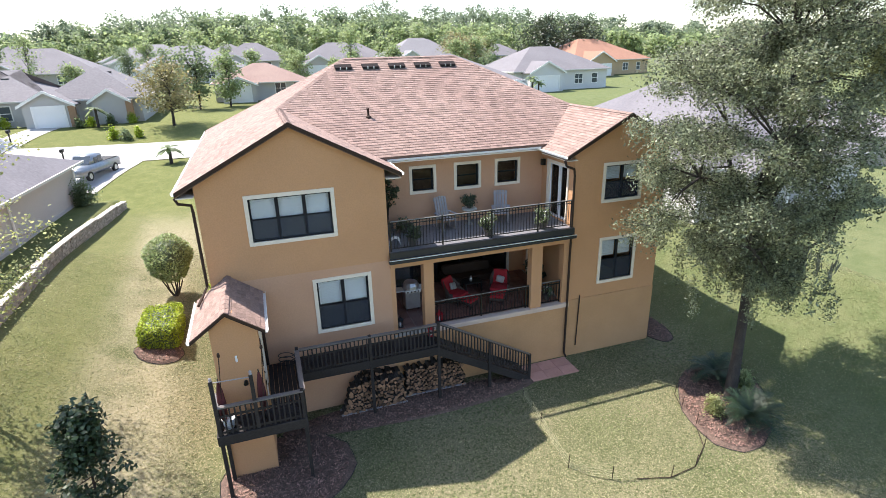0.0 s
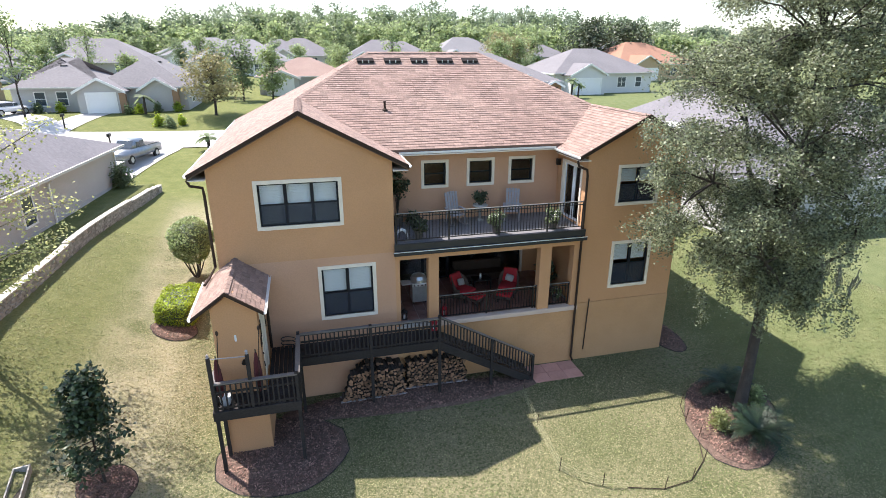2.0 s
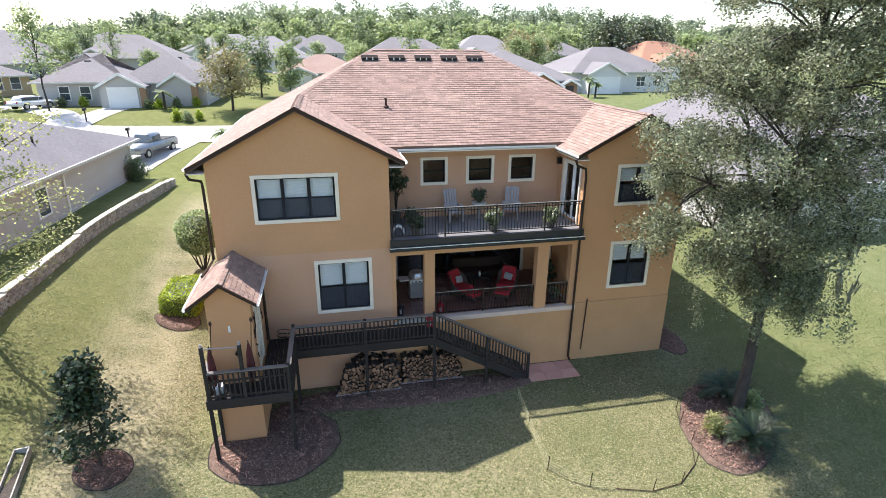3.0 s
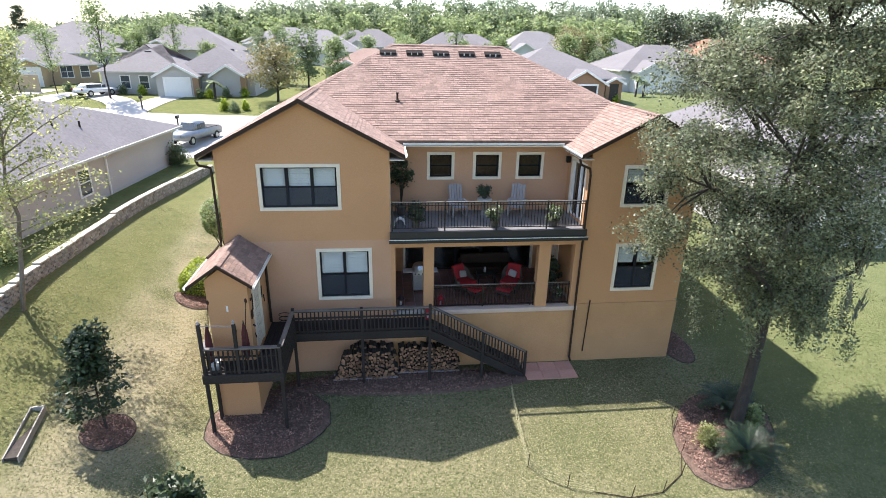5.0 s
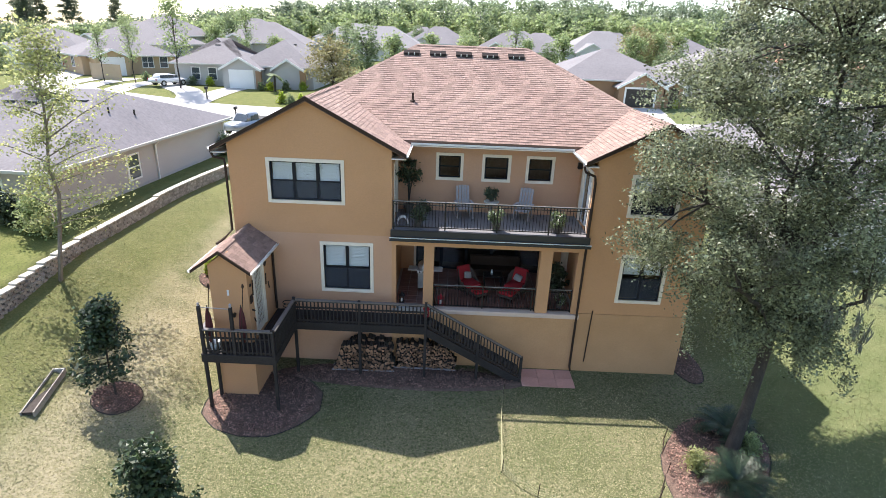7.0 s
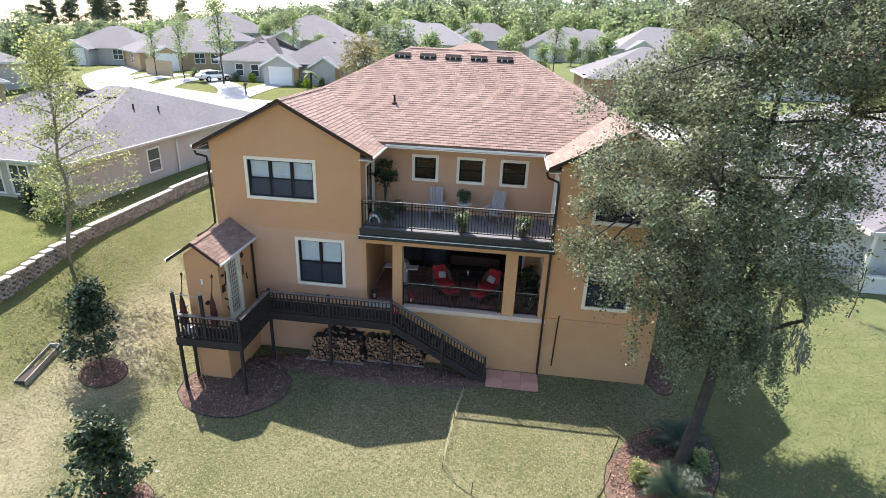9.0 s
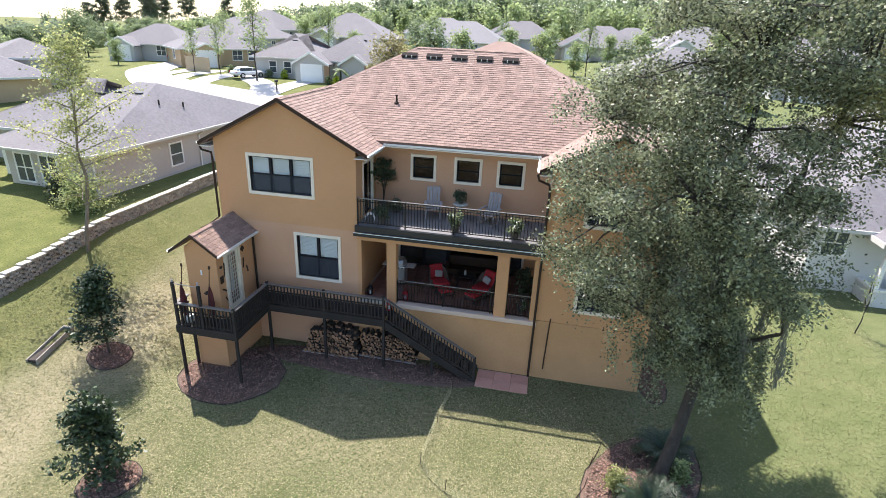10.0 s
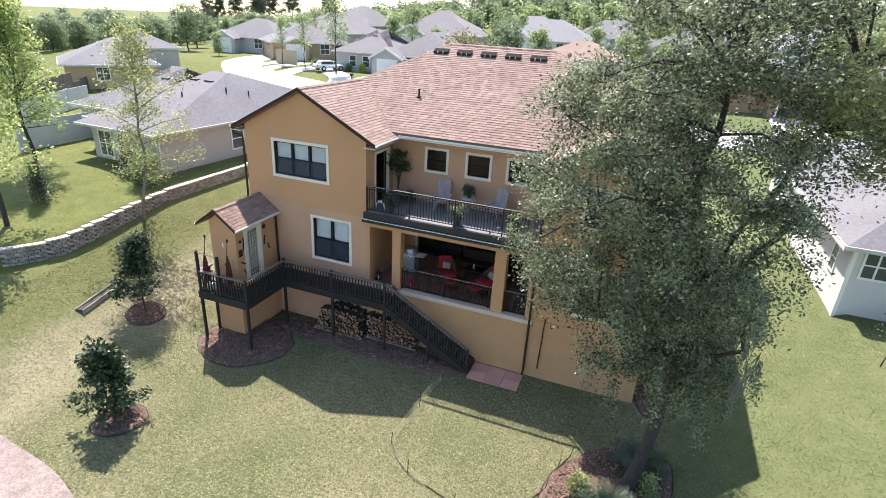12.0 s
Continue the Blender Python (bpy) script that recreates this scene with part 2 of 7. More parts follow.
def tube(bm, pts, radius, sides=8, caps=True):
    """A tube along a line of points; radius is one number or one for each point."""
    pts = [Vector(p) for p in pts]
    rs = radius if hasattr(radius, "__len__") else [radius] * len(pts)
    rings = []
    for i, p in enumerate(pts):
        d = (pts[min(i + 1, len(pts) - 1)] - pts[max(i - 1, 0)]).normalized()
        a = d.cross(Vector((0, 0, 1)) if abs(d.z) < 0.95 else Vector((1, 0, 0))).normalized()
        b = d.cross(a)
        rings.append([bm.verts.new(p + rs[i] * (math.cos(t) * a + math.sin(t) * b)) for t in (2 * math.pi * k / sides for k in range(sides))])
    for r0, r1 in zip(rings, rings[1:]):
        for k in range(sides):
            bm.faces.new((r0[k], r0[(k + 1) % sides], r1[(k + 1) % sides], r1[k]))
    if caps:
        bm.faces.new(rings[0])
        bm.faces.new(rings[-1][::-1])
    return bm


def lathe(bm, centre, profile, sides=14):
    """A turned shape: profile of (radius, height) above the centre."""
    c = Vector(centre)
    rings = [[bm.verts.new(c + Vector((max(r, 0.002) * math.cos(t), max(r, 0.002) * math.sin(t), h))) for t in
              (2 * math.pi * k / sides for k in range(sides))] for r, h in profile]
    for r0, r1 in zip(rings, rings[1:]):
        for k in range(sides):
            bm.faces.new((r0[k], r0[(k + 1) % sides], r1[(k + 1) % sides], r1[k]))
    bm.faces.new(rings[0][::-1])
    bm.faces.new(rings[-1])
    return bm


def prism(bm, outline, y0, y1):
    """An outline in x and z, from y0 to y1."""
    a = [bm.verts.new((x, y0, z)) for x, z in outline]
    b = [bm.verts.new((x, y1, z)) for x, z in outline]
    bm.faces.new(a)
    bm.faces.new(b[::-1])
    for i in range(len(a)):
        j = (i + 1) % len(a)
        bm.faces.new((a[j], a[i], b[i], b[j]))
    bmesh.ops.recalc_face_normals(bm, faces=bm.faces[:])
    return bm


def slab(bm, plan, z0, z1):
    """A flat slab over an outline in x and y."""
    a = [bm.verts.new((x, y, z0)) for x, y in plan]
    b = [bm.verts.new((x, y, z1)) for x, y in plan]
    bm.faces.new(a[::-1])
    bm.faces.new(b)
    for i in range(len(a)):
        j = (i + 1) % len(a)
        bm.faces.new((a[i], a[j], b[j], b[i]))
    bmesh.ops.recalc_face_normals(bm, faces=bm.faces[:])
    return bm


def wall_panel(bm, u0, u1, w0, w1, thick, holes, m):
    """A wall along local x (u) and z (w), its face at local y = 0 and its body behind it, with openings right through."""
    us = sorted({u0, u1, *(v for h in holes for v in h[:2])})
    ws = sorted({w0, w1, *(v for h in holes for v in h[2:])})
    solid = {}
    for i in range(len(us) - 1):
        for j in range(len(ws) - 1):
            cu, cw = (us[i] + us[i + 1]) / 2, (ws[j] + ws[j + 1]) / 2
            solid[i, j] = not any(h[0] < cu < h[1] and h[2] < cw < h[3] for h in holes)
    cache = {}

    def v(i, j, d):
        if (i, j, d) not in cache:
            cache[i, j, d] = bm.verts.new(m @ Vector((us[i], thick * d, ws[j])))
        return cache[i, j, d]

    for (i, j), full in solid.items():
        if not full:
            continue
        bm.faces.new((v(i, j, 0), v(i + 1, j, 0), v(i + 1, j + 1, 0), v(i, j + 1, 0)))
        bm.faces.new((v(i, j + 1, 1), v(i + 1, j + 1, 1), v(i + 1, j, 1), v(i, j, 1)))
        for (a, b), side in (((i - 1, j), ((i, j), (i, j + 1))), ((i + 1, j), ((i + 1, j + 1), (i + 1, j))),
                             ((i, j - 1), ((i + 1, j), (i, j))), ((i, j + 1), ((i, j + 1), (i + 1, j + 1)))):
            if not solid.get((a, b), False):
                p, q = side
                bm.faces.new((v(*p, 0), v(*q, 0), v(*q, 1), v(*p, 1)))
    return bm


def quads_mesh(name, co, uvsize=4):
    """A mesh of separate four-cornered faces from an array of corners (n, 4, 3)."""
    n = len(co)
    me = bpy.data.meshes.new(name)
    me.vertices.add(n * uvsize)
    me.vertices.foreach_set("co", np.asarray(co, np.float32).ravel())
    me.loops.add(n * uvsize)
    me.loops.foreach_set("vertex_index", np.arange(n * uvsize, dtype=np.int32))
    me.polygons.add(n)
    me.polygons.foreach_set("loop_start", np.arange(0, n * uvsize, uvsize, dtype=np.int32))
    me.update(calc_edges=True)
    return me


def leaf_quads(centres, size, rng, up=0.35, long=1.5, droop=0.0):
    """Small leaves at the centres, turned at random and leaning to face upwards; size is the width."""
    n = len(centres)
    normal = rng.normal(size=(n, 3))
    normal[:, 2] = np.abs(normal[:, 2]) + up
    normal /= np.linalg.norm(normal, axis=1, keepdims=True)
    a = np.cross(normal, rng.normal(size=(n, 3)))
    a /= np.linalg.norm(a, axis=1, keepdims=True) + 1e-9
    a[:, 2] -= droop
    b = np.cross(normal, a)
    s = (size * rng.uniform(0.65, 1.35, n))[:, None]
    a, b = a * s * long / 2, b * s / 2
    return np.stack([centres - a, centres + b - 0.15 * a, centres + a, centres - b - 0.15 * a], 1)


def smooth_step(a, b, x):
    t = min(max((x - a) / (b - a), 0.0), 1.0)
    return t * t * (3 - 2 * t)


# ---------------------------------------------------------------- the lie of the land
def wall_x(y):
    """The line of the retaining wall's foot."""
    if y < 12.5:
        return -8.75 - 0.42 * (12.5 - y) ** 1.4
    return -8.75 + 0.2 * smooth_step(12.5, 20, y) + 1.3 * smooth_step(25, 39, y)


def yard(x, y):
    a = min(max((-x - 1.0) / 7.3, 0), 1) ** 1.55
    c = min(max((x - 16.5) / 7.0, 0), 1) ** 1.2 * smooth_step(-2, 10, y)
    first = 12.5 + 3.3 * smooth_step(-3.0, -0.6, x)
    b = min(max((y - first) / 23.5, 0), 1)
    a *= smooth_step(-6, 9, y)
    z = 0.22 + 3.1 * (1 - (1 - a) * (1 - b) * (1 - c))
    z -= 0.16 * smooth_step(13, 8, y) + 0.95 * a * smooth_step(19, 12, y)
    z += 0.08 * smooth_step(2.6, 0.2, x - wall_x(y)) * smooth_step(9, 12, y) * smooth_step(40, 34, y)
    return z + 0.9 * smooth_step(36, 47, y) + 1.9 * smooth_step(47, 62, y)


def terrace(y):
    """The level of the neighbouring plot above the retaining wall."""
    return 4.0 - 0.85 * smooth_step(20, 11, y)


def height(x, y):
    z = yard(x, y)
    if x < wall_x(y) - 0.12 and y < 37.0:
        z = max(z, terrace(y) + 0.45 * smooth_step(-9, -14, x))
    z += 2.4 * smooth_step(70, 150, y) + 5.0 * smooth_step(150, 320, y)
    return z - 14.0 * smooth_step(58, 200, -x)


def ground_sheet():
    xs = list(np.arange(-34, 40.01, 0.5))
    ys = list(np.arange(-14, 64.01, 0.5))
    xs = [-900, -500, -300, -200, -140, -100, -75, -60, -48, -40] + xs + [46, 55, 68, 85, 110, 150, 220, 320, 520, 900]
    ys = [-900, -500, -300, -180, -100, -60, -36, -22] + ys + [70, 78, 90, 105, 125, 150, 190, 260, 360, 520, 900]
    bm = bmesh.new()
    grid = [[None] * len(ys) for _ in xs]
    for j, y in enumerate(ys):
        row = list(xs)
        if -14 <= y < 37:
            for i in range(len(xs) - 1):
                if xs[i] <= wall_x(y) - 0.2 < xs[i + 1]:
                    row[i], row[i + 1] = wall_x(y) - 0.2, wall_x(y) - 0.05
        for i, x in enumerate(row):
            grid[i][j] = bm.verts.new((x, y, height(x, y)))
    for i in range(len(xs) - 1):
        for j in range(len(ys) - 1):
            bm.faces.new((grid[i][j], grid[i + 1][j], grid[i + 1][j + 1], grid[i][j + 1]))
    for f in bm.faces:
        f.smooth = True
    m = bpy.data.materials.new("lawn")
    m.use_nodes = True
    n, l = m.node_tree.nodes, m.node_tree.links
    b = n["Principled BSDF"]
    b.inputs["Roughness"].default_value = 0.95
    b.inputs["Specular IOR Level"].default_value = 0.2
    co = n.new("ShaderNodeTexCoord")

    def noise_fac(scale, lo, hi, detail=4.0):
        t = n.new("ShaderNodeTexNoise")
        t.inputs["Scale"].default_value, t.inputs["Detail"].default_value = scale, detail
        l.new(co.outputs["Object"], t.inputs["Vector"])
        r = n.new("ShaderNodeMapRange")
        r.inputs["From Min"].default_value, r.inputs["From Max"].default_value = lo, hi
        l.new(t.outputs["Fac"], r.inputs["Value"])
        return r.outputs[0]

    def blend(fac, a, c):
        x = n.new("ShaderNodeMix")
        x.data_type = "RGBA"
        l.new(fac, x.inputs["Factor"])
        for k, v in (("A", a), ("B", c)):
            if isinstance(v, tuple):
                x.inputs[k].default_value = (*v, 1)
            else:
                l.new(v, x.inputs[k])
        return x.outputs["Result"]

    green = blend(noise_fac(0.9, 0.35, 0.65), (0.088, 0.100, 0.040), (0.118, 0.124, 0.055))
    straw = blend(noise_fac(7, 0.3, 0.7), (0.235, 0.208, 0.122), (0.15, 0.14, 0.078))
    sep = n.new("ShaderNodeSeparateXYZ")
    l.new(co.outputs["Object"], sep.inputs[0])

    def ramp(out, lo, hi):
        r = n.new("ShaderNodeMapRange")
        r.interpolation_type = "SMOOTHSTEP"
        r.inputs["From Min"].default_value, r.inputs["From Max"].default_value = lo, hi
        l.new(out, r.inputs["Value"])
        return r.outputs[0]

    def times(a, c):
        x = n.new("ShaderNodeMath")
        x.operation = "MULTIPLY"
        l.new(a, x.inputs[0]), l.new(c, x.inputs[1])
        return x.outputs[0]

    # a worn, dry strip past the side of the house
    worn = times(times(ramp(sep.outputs[0], -6.8, -4.9), ramp(sep.outputs[0], -1.6, -3.6)), noise_fac(0.5, 0.30, 0.55, 5.0))
    patch = blend(noise_fac(0.22, 0.38, 0.60, 6.0), green, straw)
    fine = blend(noise_fac(12, 0.43, 0.60, 8.0), patch, (0.066, 0.080, 0.030))
    fine = blend(worn, fine, blend(noise_fac(12, 0.40, 0.66, 8.0), (0.285, 0.252, 0.165), (0.17, 0.16, 0.085)))
    fine = blend(noise_fac(24, 0.53, 0.64, 5.0), fine, (0.30, 0.268, 0.16))
    # lusher lawns on the neighbouring plots
    lush = blend(noise_fac(1.6, 0.35, 0.65), (0.090, 0.116, 0.043), (0.124, 0.142, 0.060))
    sunny = blend(noise_fac(1.6, 0.35, 0.65), (0.112, 0.128, 0.036), (0.155, 0.160, 0.054))
    sunny = blend(noise_fac(15, 0.46, 0.66, 6.0), sunny, (0.080, 0.096, 0.028))

    both = n.new("ShaderNodeMath")
    both.operation = "MAXIMUM"
    west = n.new("ShaderNodeMath")
    west.operation = "MULTIPLY_ADD"
    west.inputs[1].default_value = 0.7
    l.new(ramp(sep.outputs[0], -4.6, -6.6), west.inputs[0])
    half = n.new("ShaderNodeMath")
    half.operation = "MULTIPLY"
    half.inputs[1].default_value = 0.3
    l.new(ramp(sep.outputs[0], -8.7, -9.6), half.inputs[0])
    l.new(half.outputs[0], west.inputs[2])
    l.new(west.outputs[0], both.inputs[0])
    l.new(ramp(sep.outputs[1], 30, 37), both.inputs[1])
    right = n.new("ShaderNodeMath")
    right.operation = "MULTIPLY"
    right.inputs[1].default_value = 0.8
    l.new(ramp(sep.outputs[0], 15.5, 20.0), right.inputs[0])
    l.new(blend(right.outputs[0], blend(both.outputs[0], fine, sunny), lush), b.inputs["Base Color"])
    bp = n.new("ShaderNodeBump")
    bp.inputs["Strength"].default_value, bp.inputs["Distance"].default_value = 0.5, 0.03
    l.new(noise_fac(90, 0.2, 0.8, 4.0), bp.inputs["Height"])
    l.new(bp.outputs[0], b.inputs["Normal"])
    ob = mesh_object("ground", bm, m)
    tagged(ob, "mown lawn, straw-coloured in patches, sloping round the house", "lawn", kind="structure")


ground_sheet()

# ---------------------------------------------------------------- the house
EAVE, PITCH = 8.65, 0.53
FACE, BACK = 15.75, 18.15           # the gable fronts; the set-back wall of the balcony
XL, XM, XN, XR = -0.80, 4.93, 12.05, 16.20
FLOOR1, FLOOR2 = 2.72, 5.92
house = thing("house", "two-storey ochre stucco house with a terracotta shingle roof", "house", (6, 20, 0.2))


def facing(x, y, quarter):
    """A frame for a wall: quarter 0 faces -y, 1 faces +x, 2 faces +y, 3 faces -x."""
    return pose(x, y, 0, 0, 0, 90 * quarter)


def window(m, u0, u1, w0, w1, cols, parent, blind=0.45, trim=0.12, lower=None, mid=0.5, screens=True):
    """A window in a wall frame m: its outer trim spans u0..u1, w0..w1."""
    t = trim
    trim_part = part("window", boxes((u0, -0.035, w0, u0 + t, 0.06, w1), (u1 - t, -0.035, w0, u1, 0.06, w1),
                                     (u0 + t, -0.035, w1 - t, u1 - t, 0.06, w1), (u0 + t, -0.05, w0, u1 - t, 0.06, w0 + t), m=m), TRIM, parent, "cream stucco window surround with dark panes")
    a, b, c, d = u0 + t, u1 - t, w0 + t, w1 - t
    f = 0.045
    step = (b - a) / cols
    mw = c + (d - c) * mid
    bm = boxes((a, 0.05, c, b, 0.11, c + f), (a, 0.05, d - f, b, 0.11, d), m=m)
    for k in range(cols + 1):
        x = a + k * step
        w = f * 1.3 if k in (0, cols) else f * 2.4
        box(bm, max(a, x - w / 2 - (k == cols) * w / 2), 0.051, c + f, min(b, x + w / 2 + (k == 0) * w / 2), 0.109, d - f, m=m)
    box(bm, a + f, 0.052, mw - f / 2, b - f, 0.108, mw + f / 2, m=m)
    part("frame", bm, BLACK_FRAME, trim_part)
    for k in range(cols):
        for z0, z1 in ((c + f, mw - f / 2), (mw + f / 2, d - f)):
            p = part("pane", boxes((a + k * step + f * 0.7, 0.078, z0, a + (k + 1) * step - f * 0.7, 0.084, z1), m=m), GLASS, trim_part)
            p.visible_shadow = False
    if screens:
        for k in range(cols):
            part("screen", boxes((a + k * step + f * 0.6, 0.046, c + f * 0.8, a + (k + 1) * step - f * 0.6, 0.0495, mw - f / 2), m=m), SCREEN, trim_part, "slate-blue insect screen")
    if blind:
        bm = bmesh.new()
        top, low = d - 0.02, d - (d - c) * blind
        n = int((top - low) / 0.055)
        for k in range(cols):
            for i in range(n):
                z = top - (i + 0.5) * (top - low) / n
                box(bm, a + k * step + 0.05, 0.16, z - 0.0265, a + (k + 1) * step - 0.05, 0.168 + 0.006 * (i % 2), z + 0.0265, m=m)
        part("blind", bm, BLIND, trim_part, "white slatted blind")
    if lower is not None:
        bm = bmesh.new()
        n = int((b - a) / 0.07)
        for i in range(n):
            x = a + (i + 0.5) * (b - a) / n
            box(bm, x - 0.031, 0.20 + 0.03 * (i % 2), c, x + 0.031, 0.215 + 0.03 * (i % 2), mw, m=m)
        part("curtain", bm, lower, trim_part, "pleated net curtain")
    return a, b, c, d


UW = (0.52, 3.26, 6.72, 8.34)
LW = (2.28, 4.25, 3.30, 5.30)
RU = (13.30, 15.10, 6.70, 8.25)
RL = (13.38, 15.12, 3.32, 5.27)
SMALL = [(6.40, 7.47), (8.20, 9.33), (9.92, 11.03)]
inner = lambda q: (q[0] + 0.12, q[1] - 0.12, q[2] + 0.12, q[3] - 0.12)
F0 = facing(0, FACE, 0)

part("wall", wall_panel(bmesh.new(), XL, XM, -0.2, 5.60, 0.25, [inner(LW)], F0), STUCCO_PALE, house, "paler stucco wall below the floor line")
bm = wall_panel(bmesh.new(), XL, XM, 5.60, 8.30, 0.25, [inner(UW)], F0)
prism(bm, [(XL, 8.30), (XM, 8.30), (XM, EAVE + PITCH * (5.45 - XM) - 0.1), (2.075, 10.44 - 0.1), (XL, EAVE + PITCH * (XL + 1.3) - 0.1)], FACE, FACE + 0.25)
part("wall", bm, STUCCO, house, "ochre stucco gable wall")
bm = wall_panel(bmesh.new(), XN, XR, 2.80, 8.30, 0.25, [inner(RU), inner(RL)], F0)
prism(bm, [(XN, 8.30), (XR, 8.30), (XR, EAVE + PITCH * (16.8 - XR) - 0.1), (14.2, 10.03 - 0.1), (XN, EAVE + PITCH * (XN - 11.6) - 0.1)], FACE, FACE + 0.25)
part("wall", bm, STUCCO, house, "ochre stucco gable wall")
part("base_wall", wall_panel(bmesh.new(), XN - 0.02, XR + 0.02, -0.3, 2.79, 0.27, [], facing(0, FACE - 0.02, 0)), STUCCO_BASE, house, "ochre stucco base with a joint along its top")
# side walls
part("wall", boxes((XL, FACE + 0.25, -0.3, XL + 0.25, 29.4, 8.75)), STUCCO, house)
part("wall", boxes((XR - 0.25, FACE + 0.25, -0.3, XR, 29.4, 8.75)), STUCCO, house)
part("wall", boxes((XL + 0.25, 29.15, -0.3, XR - 0.25, 29.4, 8.75)), STUCCO, house)
# balcony recess: left cheek with a door, back wall with three small windows, right cheek with a slider
LD = (16.45, 17.75, FLOOR2 + 0.02, 8.15)
part("wall", wall_panel(bmesh.new(), FACE + 0.25, BACK, FLOOR2 - 0.4, 8.64, 0.25, [LD], facing(XM, 0, 1)), STUCCO, house)
RD = (-17.70, -16.10, FLOOR2 + 0.02, 8.20)
part("wall", wall_panel(bmesh.new(), -BACK, -FACE - 0.25, FLOOR2 - 0.4, 8.64, 0.25, [RD], facing(XN, 0, 3)), STUCCO, house)
B0 = facing(0, BACK, 0)
part("wall", wall_panel(bmesh.new(), XM - 0.25, XN + 0.25, FLOOR2 - 0.4, 8.95, 0.25, [(a + 0.11, b - 0.11, 7.31, 8.17) for a, b in SMALL], B0), STUCCO_PALE, house)
window(F0, *UW, 3, house, 0.97, lower=None)
window(F0, *LW, 2, house, 0.50, lower=CURTAIN, mid=0.48)
window(F0, *RU, 2, house, 0.42)
window(F0, *RL, 2, house, 0.42)
for a, b in SMALL:
    window(B0, a, b, 7.20, 8.28, 1, house, 0.0, trim=0.11, screens=False)


def glass_door(m, u0, u1, w0, w1, leaves, parent, frame_mat=BLACK_FRAME, glass=GLASS):
    t = 0.10
    d = part("door", boxes((u0 - t, -0.03, w0, u0, 0.08, w1 + t), (u1, -0.03, w0, u1 + t, 0.08, w1 + t), (u0, -0.03, w1, u1, 0.08, w1 + t), m=m), TRIM, parent, "cream door surround with dark glass leaves")
    step = (u1 - u0) / leaves
    for k in range(leaves):
        a, b = u0 + k * step, u0 + (k + 1) * step
        y = 0.08 + 0.04 * (k % 2)
        part("leaf", boxes((a, y, w0, a + 0.07, y + 0.04, w1), (b - 0.07, y, w0, b, y + 0.04, w1), (a + 0.07, y, w0, b - 0.07, y + 0.04, w0 + 0.1), (a + 0.07, y, w1 - 0.08, b - 0.07, y + 0.04, w1), m=m), frame_mat, d)
        g = part("pane", boxes((a + 0.07, y + 0.015, w0 + 0.1, b - 0.07, y + 0.022, w1 - 0.08), m=m), glass, d)
        g.visible_shadow = False
    return d


glass_door(facing(XM, 0, 1), LD[0] + 0.1, LD[1] - 0.1, LD[2], LD[3] - 0.1, 1, house)
glass_door(facing(XN, 0, 3), RD[0] + 0.1, RD[1] - 0.1, RD[2], RD[3] - 0.1, 2, house, WHITE_PAINT)
part("wall_lamp", boxes((XN - 0.18, 17.85, 7.9, XN, 18.0, 8.15), bevel=0.02), IRON, house, "small dark wall lantern")

# inner rooms behind the panes, their lack of light put into a near-black colour
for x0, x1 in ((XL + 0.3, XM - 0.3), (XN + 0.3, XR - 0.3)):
    part("inner_wall", boxes((x0, 19.6, 2.6, x1, 19.7, 8.6)), ROOM_SHADE, house, "inner wall, coloured near-black for the unlit room")
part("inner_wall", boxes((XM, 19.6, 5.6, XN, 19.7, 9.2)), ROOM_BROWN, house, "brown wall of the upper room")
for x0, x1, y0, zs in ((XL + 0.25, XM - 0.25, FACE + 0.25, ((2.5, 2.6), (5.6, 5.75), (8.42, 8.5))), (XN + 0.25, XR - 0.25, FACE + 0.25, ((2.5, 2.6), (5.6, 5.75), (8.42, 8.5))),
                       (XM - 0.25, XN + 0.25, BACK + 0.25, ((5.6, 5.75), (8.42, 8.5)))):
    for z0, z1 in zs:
        part("inner_ceiling" if z0 > 8 else "inner_floor", boxes((x0, y0, z0, x1, 29.1, z1)), ROOM_SHADE, house)

# roof ------------------------------------------------------------
RY = 15.52
ROOF = [
    ("W", [(-1.3, RY), (2.075, RY), (2.075, 20.575), (5.21, 23.71), (-1.3, 30.22)], (-1.3, None), (1, 0)),
    ("GL", [(2.075, RY), (5.45, RY), (5.45, 17.50), (5.15, 17.50), (2.075, 20.575)], (5.45, None), (-1, 0)),
    ("B", [(5.15, 17.50), (11.9, 17.50), (14.2, 19.80), (10.29, 23.71), (5.21, 23.71), (2.075, 20.575)], (None, 17.20), (0, 1)),
    ("GR", [(11.6, RY), (14.2, RY), (14.2, 19.80), (11.9, 17.50), (11.6, 17.50)], (11.6, None), (1, 0)),
    ("E", [(14.2, RY), (16.8, RY), (16.8, 30.22), (10.29, 23.71), (14.2, 19.80)], (16.8, None), (-1, 0)),
    ("N", [(-1.3, 30.22), (5.21, 23.71), (10.29, 23.71), (16.8, 30.22)], (None, 30.22), (0, -1)),
]


def inside(poly, x, y):
    ok = False
    for (x0, y0), (x1, y1) in zip(poly, poly[1:] + poly[:1]):
        if (y0 > y) != (y1 > y) and x < (x1 - x0) * (y - y0) / (y1 - y0) + x0:
            ok = not ok
    return ok


